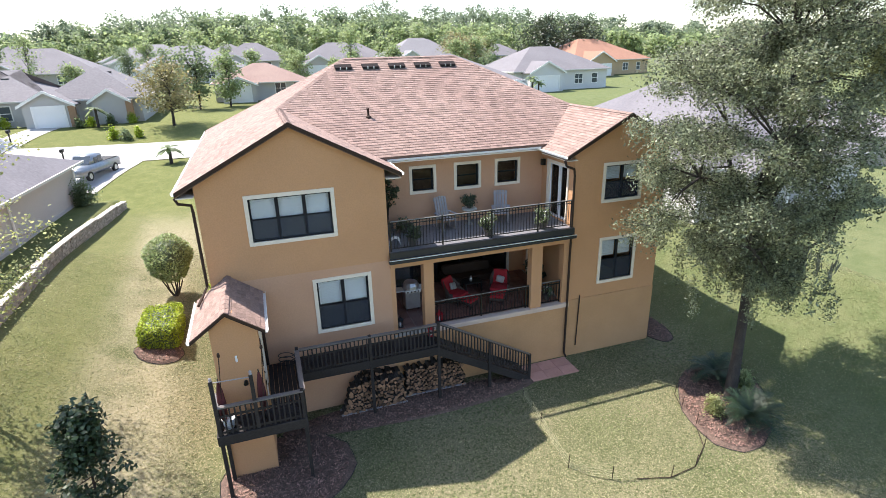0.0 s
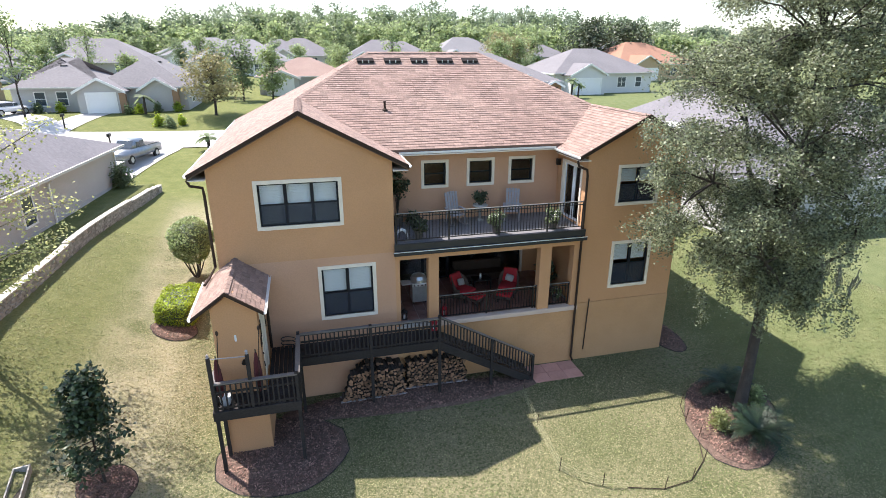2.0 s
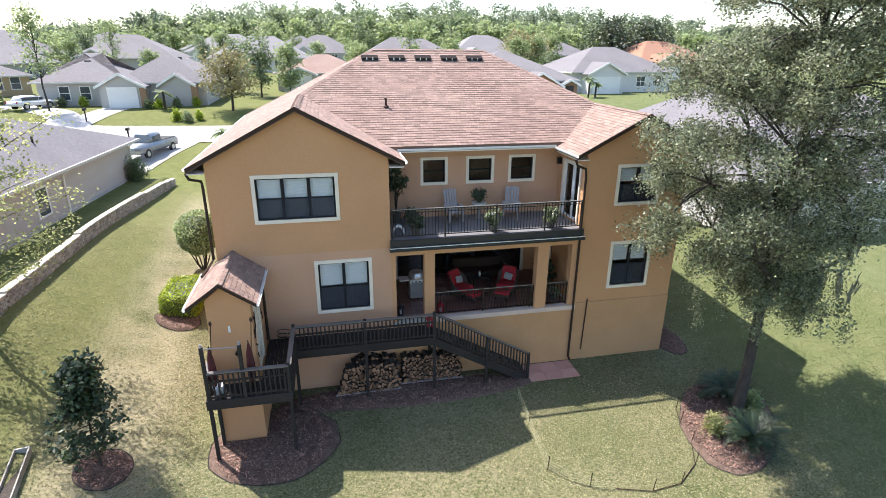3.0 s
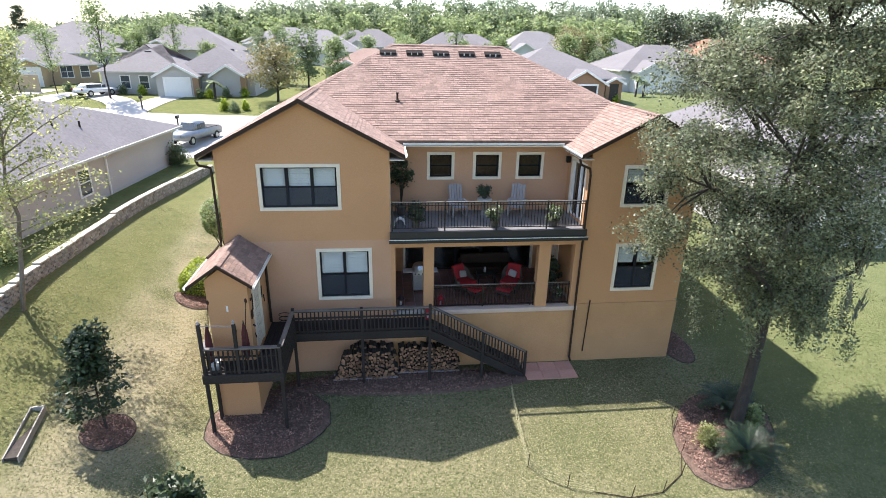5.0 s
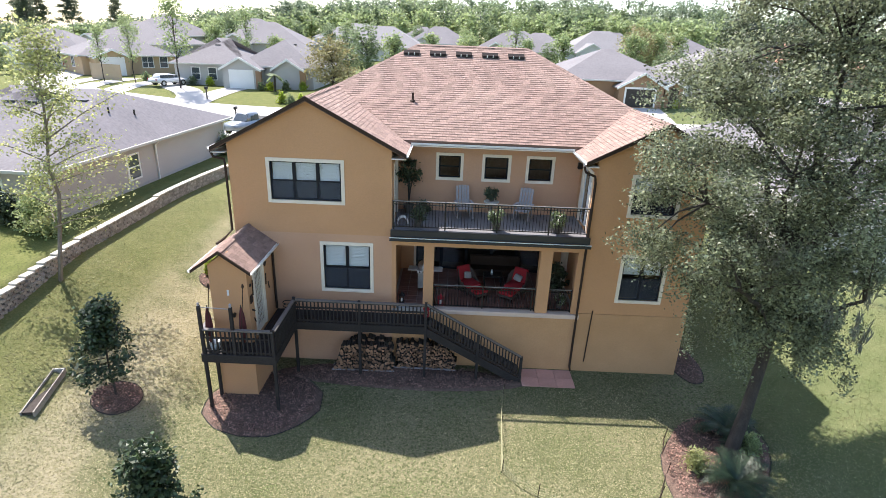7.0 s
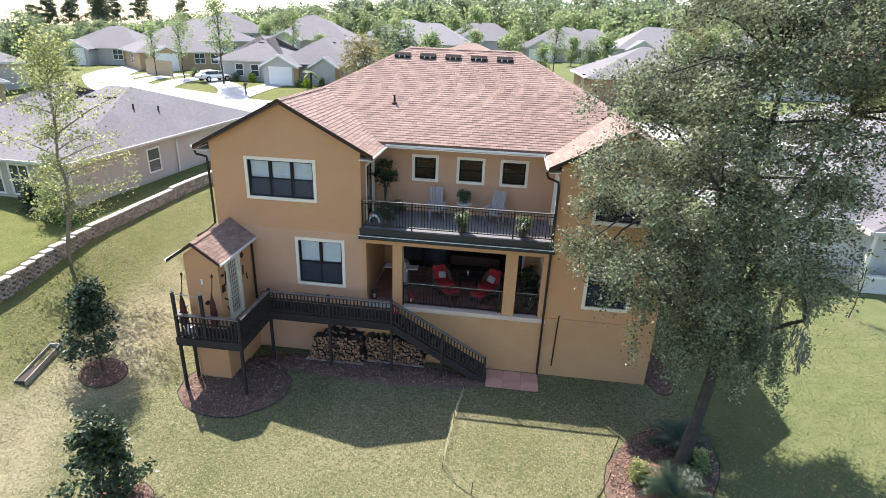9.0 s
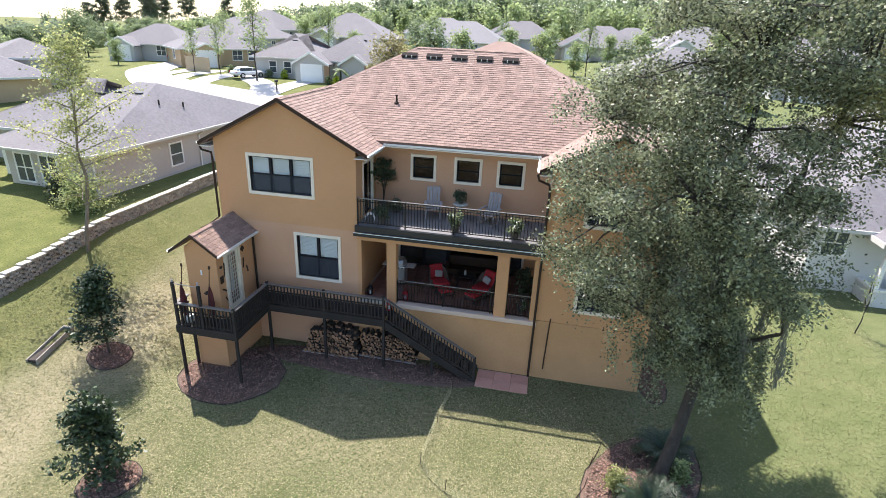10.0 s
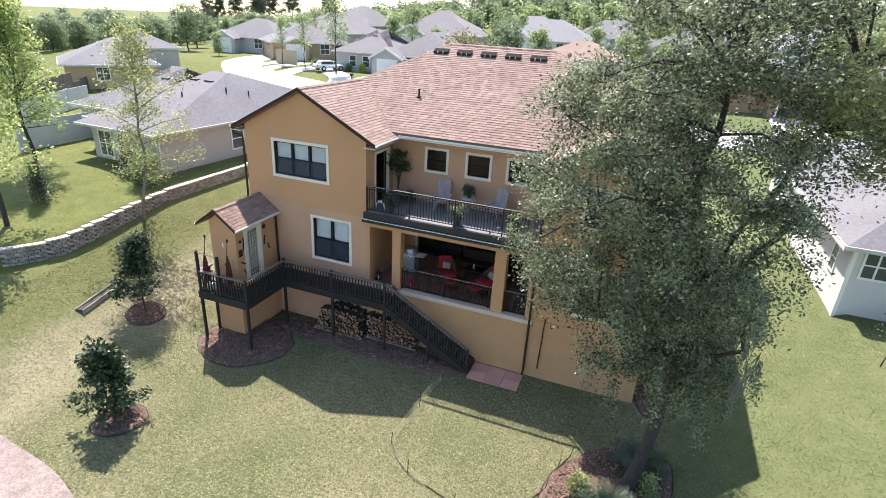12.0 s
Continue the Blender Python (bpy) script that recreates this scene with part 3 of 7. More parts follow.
def clip(poly, rect):
    """The part of a polygon (list of (s, u)) inside a rectangle s0, s1, u0, u1."""
    out = list(poly)
    for axis, lim, sign in ((0, rect[0], 1), (0, rect[1], -1), (1, rect[2], 1), (1, rect[3], -1)):
        res = []
        for p, q in zip(out, out[1:] + out[:1]):
            ip, iq = sign * (p[axis] - lim) >= 0, sign * (q[axis] - lim) >= 0
            if ip:
                res.append(p)
            if ip != iq:
                t = (lim - p[axis]) / (q[axis] - p[axis])
                res.append((p[0] + t * (q[0] - p[0]), p[1] + t * (q[1] - p[1])))
        out = res
        if not out:
            break
    return out


def roof_plane(poly, eave, up, z0, pitch):
    """From plan outline to roof coordinates: s along the eave, u up the slope, and back to the world."""
    length = math.sqrt(1 + pitch * pitch)
    ex, ey = eave[0] or 0.0, eave[1] or 0.0

    def to_plane(x, y):
        rise = (x - ex) * up[0] + (y - ey) * up[1]
        return (x * abs(up[1]) + y * abs(up[0]), rise * length)

    def to_world(s, u, lift=0.0):
        run = u / length
        x = s * abs(up[1]) + (ex + up[0] * run) * abs(up[0])
        y = s * abs(up[0]) + (ey + up[1] * run) * abs(up[1])
        k = lift / length
        return (x - up[0] * pitch * k, y - up[1] * pitch * k, z0 + pitch * run + k)

    return [to_plane(*p) for p in poly], to_world


def shingle_course(poly, to_world, course=0.19, width=0.34, seed=1, lift=0.030, keep_out=None):
    """Shingles in courses, each one a wedge thicker at its lower edge, clipped to the outline."""
    rng = random.Random(seed)
    verts, faces = [], []
    whole = []
    us = [p[1] for p in poly]
    ss = [p[0] for p in poly]
    n = int((max(us) - min(us)) / course) + 1
    for i in range(n):
        u0 = min(us) + i * course
        u1 = u0 + course
        s = min(ss) - rng.random() * width
        while s < max(ss):
            w = width * rng.uniform(0.75, 1.25)
            piece = clip(poly, (s + 0.004, s + w - 0.004, u0, u1))
            s += w
            if len(piece) < 3:
                continue
            h = lift * rng.uniform(0.75, 1.25)
            full = abs(max(p[1] for p in piece) - u1) < 1e-6 and len(piece) == 4 and abs((max(p[0] for p in piece) - min(p[0] for p in piece)) - (w - 0.008)) < 1e-6
            k = len(verts)
            lo = [to_world(a, b, 0.0) for a, b in piece]
            hi = [to_world(a, b, 0.006 + h * (1 - (b - u0) / course)) for a, b in piece]
            if full and keep_out is not None and len(whole) < keep_out[0] and keep_out[1](lo[0]):
                whole.append((lo, hi))
                continue
            m = len(piece)
            verts += lo + hi
            faces.append([k + m + j for j in range(m)])
            faces += [[k + j, k + (j + 1) % m, k + m + (j + 1) % m, k + m + j] for j in range(m)]
    return verts, faces, whole


def roof_faces(name, poly, eave, up, z0, pitch, parent, mat, thick=0.14, under=ROOF_UNDER, seed=1, course=0.152, width=0.27, keep_out=None, lift=0.013):
    flat, to_world = roof_plane(poly, eave, up, z0, pitch)
    bm = bmesh.new()
    top = [bm.verts.new(to_world(*p)) for p in flat]
    low = [bm.verts.new(Vector(to_world(*p)) - Vector((0, 0, thick))) for p in flat]
    bm.faces.new(top)
    bm.faces.new(low[::-1])
    for i in range(len(top)):
        j = (i + 1) % len(top)
        bm.faces.new((top[i], low[i], low[j], top[j]))
    bmesh.ops.recalc_face_normals(bm, faces=bm.faces[:])
    deck = part(name, bm, under, parent, "roof slope under its shingles")
    v, f, whole = shingle_course(flat, to_world, course, width, seed, lift, keep_out)
    me = bpy.data.meshes.new("shingles")
    me.from_pydata(v, [], f)
    me.update()
    bm = bmesh.new()
    bm.from_mesh(me)
    bmesh.ops.recalc_face_normals(bm, faces=bm.faces[:])
    bm.to_mesh(me)
    bm.free()
    ob = place_mesh("shingles", me, mat, deck)
    ob["kind"] = "stuff"
    return deck, whole


for k, (nm, poly, eave, up) in enumerate(ROOF):
    deck, whole = roof_faces("roof", poly, eave, up, EAVE, PITCH, house, SHINGLE, seed=11 + k,
                             keep_out=(150, lambda p: p[1] < 19.5) if nm in ("GL", "B") else None)
    for lo, hi in whole:
        me = bpy.data.meshes.new("shingle")
        q = [[3, 2, 1, 0], [4, 5, 6, 7], [0, 1, 5, 4], [1, 2, 6, 5], [2, 3, 7, 6], [3, 0, 4, 7]]
        me.from_pydata(lo + hi, [], q)
        place_mesh("shingle", me, SHINGLE_PIECE, deck)

# ridge and hip caps
def cap_line(a, b, parent, mat, r=0.13, n=None):
    """A ridge of bent cap shingles, each lapping over the one before."""
    a, b = Vector(a), Vector(b)
    d = (b - a)
    n = n or max(2, int(d.length / 0.28))
    side = d.cross(Vector((0, 0, 1))).normalized()
    top = Vector((0, 0, 0.035))
    for i in range(n):
        bm = bmesh.new()
        p, q = a + d * (i / n), a + d * ((i + 1.15) / n if i < n - 1 else 1)
        vs = [bm.verts.new(v) for v in (p + side * r - Vector((0, 0, 0.02)), p + top, p - side * r - Vector((0, 0, 0.02)),
                                        q + side * r - Vector((0, 0, 0.035)), q + top * 0.65, q - side * r - Vector((0, 0, 0.035)))]
        for f in ((0, 1, 4, 3), (1, 2, 5, 4), (0, 2, 1)):
            bm.faces.new([vs[k] for k in f])
        part("ridge_cap", bm, mat, parent)


ZR = EAVE + PITCH * 6.51
for a, b in (((5.21, 23.71, ZR), (10.29, 23.71, ZR)), ((2.075, RY, 10.44), (2.075, 20.575, 10.44)), ((14.2, RY, 10.03), (14.2, 19.80, 10.03)),
             ((2.075, 20.575, 10.44), (5.21, 23.71, ZR)), ((14.2, 19.80, 10.03), (10.29, 23.71, ZR)), ((-1.3, 30.22, EAVE), (5.21, 23.71, ZR)), ((16.8, 30.22, EAVE), (10.29, 23.71, ZR))):
    cap_line(a, b, house, SHINGLE_PIECE)


def rake(points, parent, mat=DARK_TRIM, depth=0.11, y=RY):
    bm = bmesh.new()
    for (x0, z0), (x1, z1) in zip(points, points[1:]):
        vs = [bm.verts.new(p) for p in ((x0, y - 0.03, z0 - depth), (x1, y - 0.03, z1 - depth), (x1, y - 0.03, z1 + 0.02), (x0, y - 0.03, z0 + 0.02),
                                        (x0, y + 0.02, z0 - depth), (x1, y + 0.02, z1 - depth), (x1, y + 0.02, z1 + 0.02), (x0, y + 0.02, z0 + 0.02))]
        for f in ((0, 1, 2, 3), (7, 6, 5, 4), (0, 4, 5, 1), (3, 2, 6, 7), (0, 3, 7, 4), (1, 5, 6, 2)):
            bm.faces.new([vs[k] for k in f])
    part("rake_board", bm, mat, parent, "dark brown rake trim")


rake([(-1.3, EAVE), (2.075, 10.44), (5.45, EAVE)], house)
rake([(11.6, EAVE), (14.2, 10.03), (16.8, EAVE)], house)


def gutter(a, b, parent, out, mat=GUTTER):
    """An eave gutter from a to b; out is the way it hangs out from the eave."""
    a, b, o = Vector(a), Vector(b), Vector(out)
    bm = bmesh.new()
    prof = [(0.0, -0.075), (0.07, -0.075), (0.09, -0.015), (0.09, 0.0), (0.078, 0.0), (0.06, -0.06), (0.012, -0.06), (0.012, 0.0), (0.0, 0.0)]
    r0 = [bm.verts.new(a + o * d + Vector((0, 0, h))) for d, h in prof]
    r1 = [bm.verts.new(b + o * d + Vector((0, 0, h))) for d, h in prof]
    for i in range(len(prof)):
        j = (i + 1) % len(prof)
        bm.faces.new((r0[i], r0[j], r1[j], r1[i]))
    bm.faces.new(r0[::-1])
    bm.faces.new(r1)
    bmesh.ops.recalc_face_normals(bm, faces=bm.faces[:])
    part("gutter", bm, mat, parent, "white metal eave gutter")


gutter((5.46, 17.50, EAVE + 0.08), (11.59, 17.50, EAVE + 0.08), house, (0, -0.35, 0))
gutter((5.45, RY, EAVE), (5.45, 17.50, EAVE), house, (1, 0, 0))
gutter((11.6, RY, EAVE), (11.6, 17.50, EAVE), house, (-1, 0, 0))
gutter((-1.3, RY, EAVE), (-1.3, 30.0, EAVE), house, (-1, 0, 0))
gutter((16.8, RY, EAVE), (16.8, 30.0, EAVE), house, (1, 0, 0))
part("soffit", boxes((XM, 17.46, EAVE - 0.05, XN, BACK, EAVE - 0.01), (-1.28, RY, EAVE - 0.18, XL, 29.4, EAVE - 0.15), (XM, RY + 0.02, EAVE - 0.18, 5.43, 17.46, EAVE - 0.15), (11.62, RY + 0.02, EAVE - 0.18, XN, 17.46, EAVE - 0.15)), TRIM, house, "cream boarded soffit")

for i in range(5):
    x = 5.02 + i * 1.17
    y = 22.85
    z = EAVE + PITCH * (y - 17.20)
    e = part("roof_vent", boxes((x - 0.36, y - 0.04, z + 0.05, x + 0.36, y + 0.24, z + 0.10), m=pose(0, 0, 0)), VENT_METAL, house, "dark metal off-ridge roof vent")
    for v in e.data.vertices:
        v.co.z += PITCH * (v.co.y - y) * 0.85 + 0.03
    part("rib", boxes((x - 0.15, y - 0.055, z + 0.03, x - 0.11, y + 0.02, z + 0.13), (x + 0.11, y - 0.055, z + 0.03, x + 0.15, y + 0.02, z + 0.13)), STEEL, e)
    part("louvre", boxes((x - 0.34, y - 0.02, z - 0.06, x + 0.34, y + 0.18, z + 0.10)), IRON, e)
z = EAVE + PITCH * (19.75 - 17.20)
part("vent_pipe", lathe(bmesh.new(), (5.33, 19.75, z - 0.05), [(0.12, 0.0), (0.11, 0.06), (0.045, 0.12), (0.04, 0.34), (0.06, 0.35), (0.06, 0.38)], 10), DARK_TRIM, house, "dark plumbing vent pipe")


def downspout(pts, parent, r=0.045):
    part("downspout", tube(bmesh.new(), pts, r, 8), DARK_TRIM, parent, "dark brown downspout")


downspout([(11.55, 15.62, 8.5), (11.62, 15.60, 8.30), (11.98, 15.66, 8.15), (12.02, 15.66, 7.9), (12.02, 15.66, 0.45), (12.02, 15.5, 0.36)], house)
downspout([(-1.32, 15.62, 8.5), (-1.25, 15.62, 8.32), (-0.92, 15.72, 8.22), (-0.90, 15.72, 8.0), (-0.90, 15.72, 5.62), (-1.05, 15.3, 5.42), (-1.12, 14.8, 5.40)], house)
downspout([(12.62, 15.70, 2.95), (12.60, 15.68, 2.7), (12.55, 15.68, 0.7)], house, 0.025)

# balcony slab, porch -------------------------------------------------
part("balcony_floor", boxes((XM, 15.64, FLOOR2 - 0.06, XN, BACK, FLOOR2)), BALC_FLOOR, house, "dark grey coated balcony floor")
part("balcony_edge", boxes((XM - 0.03, 15.56, 5.66, XN + 0.05, 15.64, FLOOR2 - 0.005)), SLATE_METAL, house, "glossy slate-black metal balcony edge")
part("balcony_gutter", boxes((XM - 0.06, 15.47, 5.52, XN + 0.1, 15.66, 5.60), (XM - 0.06, 15.47, 5.60, XN + 0.1, 15.49, 5.65), bevel=0.006), SLATE_METAL, house, "slate metal gutter under the balcony edge")
part("gutter_lip", boxes((XM - 0.065, 15.462, 5.645, XN + 0.105, 15.498, 5.662)), GUTTER, house, "pale gutter lip")
part("porch_ceiling", boxes((XM, 15.66, 5.40, XN, 19.6, 5.52)), STUCCO, house, "stucco porch ceiling")
part("porch_beam", boxes((XM, 15.68, 5.30, XN, 15.98, 5.40)), STUCCO, house)
part("porch_floor_slab", boxes((XM, FACE + 0.02, 2.4, XN, 19.6, FLOOR1 - 0.03)), CONCRETE, house)
part("ledge", boxes((6.55, FACE - 0.10, FLOOR1 - 0.16, XN + 0.06, FACE + 0.22, FLOOR1 + 0.02), bevel=0.015), LEDGE, house, "pinkish cream cast ledge along the porch edge")
part("base_wall", boxes((XM, FACE - 0.005, -0.3, XN - 0.02, FACE + 0.25, FLOOR1 - 0.16)), STUCCO_BASE, house, "ochre stucco base under the porch")
for x0, x1 in ((6.12, 6.50), (10.42, 10.88)):
    c = part("column", boxes((x0, FACE - 0.02, FLOOR1, x1, FACE + 0.34, 5.30), bevel=0.012), STUCCO, house, "square ochre stucco column")
part("column", boxes((11.80, FACE, FLOOR1, XN, FACE + 0.34, 5.30)), STUCCO, house)
part("column", boxes((XM, FACE, FLOOR1 - 0.05, XM + 0.16, FACE + 0.34, 5.30)), STUCCO, house)
# porch walls: back wall with a wide slider
PW = facing(0, 19.55, 0)
part("wall", wall_panel(bmesh.new(), XM, XN, FLOOR1 - 0.1, 5.42, 0.2, [(5.5, 11.3, FLOOR1, 5.05)], PW), STUCCO, house)
glass_door(PW, 5.6, 11.2, FLOOR1, 4.95, 5, house, glass=GLASS_COATED)
part("wall", boxes((XM - 0.25, FACE + 0.25, FLOOR1 - 0.1, XM, 19.55, 5.5)), STUCCO, house)
part("wall", boxes((XN, FACE + 0.27, FLOOR1 - 0.1, XN + 0.25, 19.55, 5.5)), STUCCO, house)
# slats added in place of the railing bars that the slider reflects
bm = bmesh.new()
for i in range(42):
    x = 7.9 + i * 0.078
    box(bm, x, 19.74, FLOOR1 + 1.25, x + 0.055, 19.75, 4.85)
part("reflected_bars", bm, TRIM, house, "cream upright slats standing for bars reflected in the slider")
part("inner_wall", boxes((XM, 21.0, 2.5, XN, 21.1, 5.5)), ROOM_SHADE, house)

# porch tiles
tile_mesh = bpy.data.meshes.new("tile")
tb = boxes((-0.195, -0.195, 0, 0.195, 0.195, 0.03), bevel=0.006)
tb.to_mesh(tile_mesh)
tb.free()
floor_part = part("porch_floor", boxes((XM + 0.01, FACE + 0.23, FLOOR1 - 0.028, XN - 0.01, 19.54, FLOOR1 - 0.02)), CONCRETE, house, "dark red tiled porch floor")
for i in range(17):
    for j in range(9):
        o = place_mesh("tile", tile_mesh, TILE_RED, floor_part)
        o.location = (XM + 0.3 + i * 0.405, FACE + 0.44 + j * 0.405, FLOOR1 - 0.021)


def railing(name, a, b, h, parent, gap=0.115, mat=IRON, foot=0.09, r=0.012):
    """An iron railing from a to b (x, y, z of its foot), with round bars."""
    a, b = Vector(a), Vector(b)
    d = b - a
    up = Vector((0, 0, 1))
    side = d.normalized().cross(up) * 0.022
    rail = None
    for z0, z1 in ((h - 0.035, h - 0.008), (foot, foot + 0.025), (h - 0.13, h - 0.11)):
        bm = bmesh.new()
        bmesh.ops.convex_hull(bm, input=[bm.verts.new(p + s * side + up * z) for p in (a, b) for s in (-1, 1) for z in (z0, z1)])
        if rail is None:
            rail = part(name, bm, mat, parent, "dark iron balcony railing")
        else:
            part("cross_rail", bm, mat, rail)
    # top strip in the paler metal stands for sunlight along the rail
    cap = bmesh.new()
    bmesh.ops.convex_hull(cap, input=[cap.verts.new(p + s * side * 1.15 + up * z) for p in (a, b) for s in (-1, 1) for z in (h - 0.008, h + 0.012)])
    part("top_rail", cap, RAIL_SUNLIT, rail, "smooth metal top rail, paled for the sun on it")
    n = int(d.length / gap)
    me = bpy.data.meshes.new("baluster")
    q = bmesh.new()
    tube(q, [(0, 0, foot), (0, 0, h - 0.03)], r, 6)
    q.to_mesh(me)
    q.free()
    big = bpy.data.meshes.new("post")
    q = bmesh.new()
    box(q, -0.024, -0.024, 0, 0.024, 0.024, h + 0.02)
    q.to_mesh(big)
    q.free()
    for i in range(n + 1):
        post = i % 16 == 0 or i == n
        o = place_mesh("post" if post else "baluster", big if post else me, mat, rail)
        o.location = a + d * (i / n)
    return rail


railing("balcony_railing", (XM + 0.06, 15.70, FLOOR2), (11.99, 15.70, FLOOR2), 1.06, house)
railing("porch_railing", (6.52, 15.90, FLOOR1), (10.40, 15.90, FLOOR1), 0.95, house)
railing("porch_railing", (10.90, 15.90, FLOOR1), (11.78, 15.90, FLOOR1), 0.95, house)

# the tower shed on the deck --------------------------------------------
TX0, TX1, TY0 = -0.78, 0.46, 13.20
bm = boxes((TX0, TY0, -0.2, TX0 + 0.15, FACE, 5.30), (TX0 + 0.15, TY0, -0.2, TX1 - 0.15, TY0 + 0.15, 5.30), bevel=0.0)
prism(bm, [(TX0, 5.30), (TX1, 5.30), (-0.16, 5.78)], TY0, TY0 + 0.15)
part("tower_wall", bm, STUCCO, house, "ochre stucco wall of the tower shed")
DOOR = (13.72, 14.62, 2.50, 4.95)
part("tower_wall", wall_panel(bmesh.new(), TY0, FACE, -0.2, 5.30, 0.15, [DOOR], facing(TX1, 0, 1)), STUCCO, house)
TEZ, TP = 5.16, 0.72
for k, (poly, eave, up) in enumerate((([(-1.26, 12.98), (-0.29, 12.98), (-0.29, FACE), (-1.26, FACE)], (-1.26, None), (1, 0)),
                                      ([(-0.29, 12.98), (0.68, 12.98), (0.68, FACE), (-0.29, FACE)], (0.68, None), (-1, 0)))):
    roof_faces("tower_roof", poly, eave, up, TEZ, TP, house, SHINGLE, thick=0.09, seed=40 + k, course=0.145, width=0.25)
cap_line((-0.29, 12.98, TEZ + TP * 0.97), (-0.29, FACE, TEZ + TP * 0.97), house, SHINGLE_PIECE, 0.11)
rake([(-1.26, TEZ), (-0.29, TEZ + TP * 0.97), (0.68, TEZ)], house, depth=0.09, y=12.98)
gutter((0.68, 12.98, TEZ - 0.0), (0.68, FACE - 0.02, TEZ), house, (1, 0, 0))
gutter((-1.26, 12.98, TEZ - 0.0), (-1.26, FACE - 0.02, TEZ), house, (-1, 0, 0))
M1 = facing(TX1, 0, 1)
d = part("tower_door", boxes((DOOR[0] - 0.08, -0.04, DOOR[2], DOOR[0] + 0.06, 0.05, DOOR[3] + 0.06), (DOOR[1] - 0.06, -0.04, DOOR[2], DOOR[1] + 0.08, 0.05, DOOR[3] + 0.06),
                             (DOOR[0] + 0.06, -0.04, DOOR[3] - 0.04, DOOR[1] - 0.06, 0.05, DOOR[3] + 0.06), m=M1), TRIM, house, "cream door with a grid of small glass panes")
part("leaf", boxes((DOOR[0] + 0.06, 0.0, DOOR[2], DOOR[0] + 0.18, 0.045, DOOR[3] - 0.04), (DOOR[1] - 0.18, 0.0, DOOR[2], DOOR[1] - 0.06, 0.045, DOOR[3] - 0.04),
                   (DOOR[0] + 0.18, 0.0, DOOR[2], DOOR[1] - 0.18, 0.045, DOOR[2] + 0.25), (DOOR[0] + 0.18, 0.0, DOOR[3] - 0.16, DOOR[1] - 0.18, 0.045, DOOR[3] - 0.04), m=M1), TRIM, d)
for i in range(5):
    u = DOOR[0] + 0.18 + (DOOR[1] - DOOR[0] - 0.36) * i / 4
    part("glazing_bar", boxes((u - 0.012, 0.0, DOOR[2] + 0.25, u + 0.012, 0.035, DOOR[3] - 0.16), m=M1), TRIM, d)
for i in range(1, 12):
    w = DOOR[2] + 0.25 + (DOOR[3] - DOOR[2] - 0.41) * i / 12
    part("glazing_bar", boxes((DOOR[0] + 0.18, 0.002, w - 0.012, DOOR[1] - 0.18, 0.033, w + 0.012), m=M1), TRIM, d)
p = part("pane", boxes((DOOR[0] + 0.18, 0.014, DOOR[2] + 0.25, DOOR[1] - 0.18, 0.02, DOOR[3] - 0.16), m=M1), GLASS, d)
p.visible_shadow = False
part("tower_inner", boxes((TX0 + 0.2, TY0 + 0.2, 2.4, TX0 + 0.26, FACE - 0.1, 5.2)), BLIND, house)
downspout([(0.62, 15.62, 5.1), (0.52, 15.66, 4.95), (0.52, 15.68, 2.5)], house)

# ---------------------------------------------------------------- deck, stairs, pad
DK, DY, DX0, DX1, LY = 2.45, 12.40, -0.92, 1.45, 14.78
deck = thing("deck", "dark-stained raised wooden deck with stairs along the stucco base", "deck", (3, 14, 0.2))


def timber(name, spec, parent=deck, mat=DECK, label="", bevel=0.008):
    return part(name, boxes(spec, bevel=bevel), mat, parent, label)


# boards: front platform along x, walkway beside the tower, long walk along the house
for i in range(6):
    y = DY + 0.02 + i * 0.138
    timber("board", (DX0, y, DK - 0.035, DX1, y + 0.128, DK), bevel=0.005)
for i in range(7):
    x = TX1 + 0.06 + i * 0.138
    timber("board", (x, TY0 + 0.04, DK - 0.034, x + 0.128, FACE - 0.01, DK + 0.001), bevel=0.005)
for i in range(7):
    y = LY + 0.02 + i * 0.137
    timber("board", (DX1 + 0.01, y, DK - 0.035, 6.30, y + 0.127, DK), bevel=0.005)
# rim joists
for spec in ((DX0 - 0.04, DY - 0.05, DK - 0.30, DX1 + 0.04, DY, DK + 0.01), (DX0 - 0.05, DY, DK - 0.30, DX0 - 0.005, TY0, DK + 0.01),
             (DX1 + 0.0, DY, DK - 0.30, DX1 + 0.045, LY - 0.05, DK + 0.01), (DX1 + 0.045, LY - 0.05, DK - 0.30, 6.32, LY, DK + 0.01)):
    timber("joist", spec)
for x in (DX1 + 1.6, DX1 + 3.2):
    timber("joist", (x, LY, DK - 0.27, x + 0.05, FACE - 0.02, DK - 0.04))
# posts
for x, y, top in ((DX0, DY - 0.02, 4.22), (0.10, DY - 0.02, 4.18), (DX1 - 0.08, DY - 0.02, 3.42), (DX1 - 0.03, LY - 0.06, 3.46), (3.80, LY - 0.06, 3.42), (6.24, LY - 0.06, 3.46)):
    low = height(x, y) - 0.1 if not (x == 0.10) else DK - 0.3
    timber("post", (x, y, low, x + 0.10, y + 0.10, top), label="square dark-stained post")
timber("post", (DX0 + 0.05, TY0 - 0.12, 0.0, DX0 + 0.15, TY0 - 0.02, DK - 0.05))


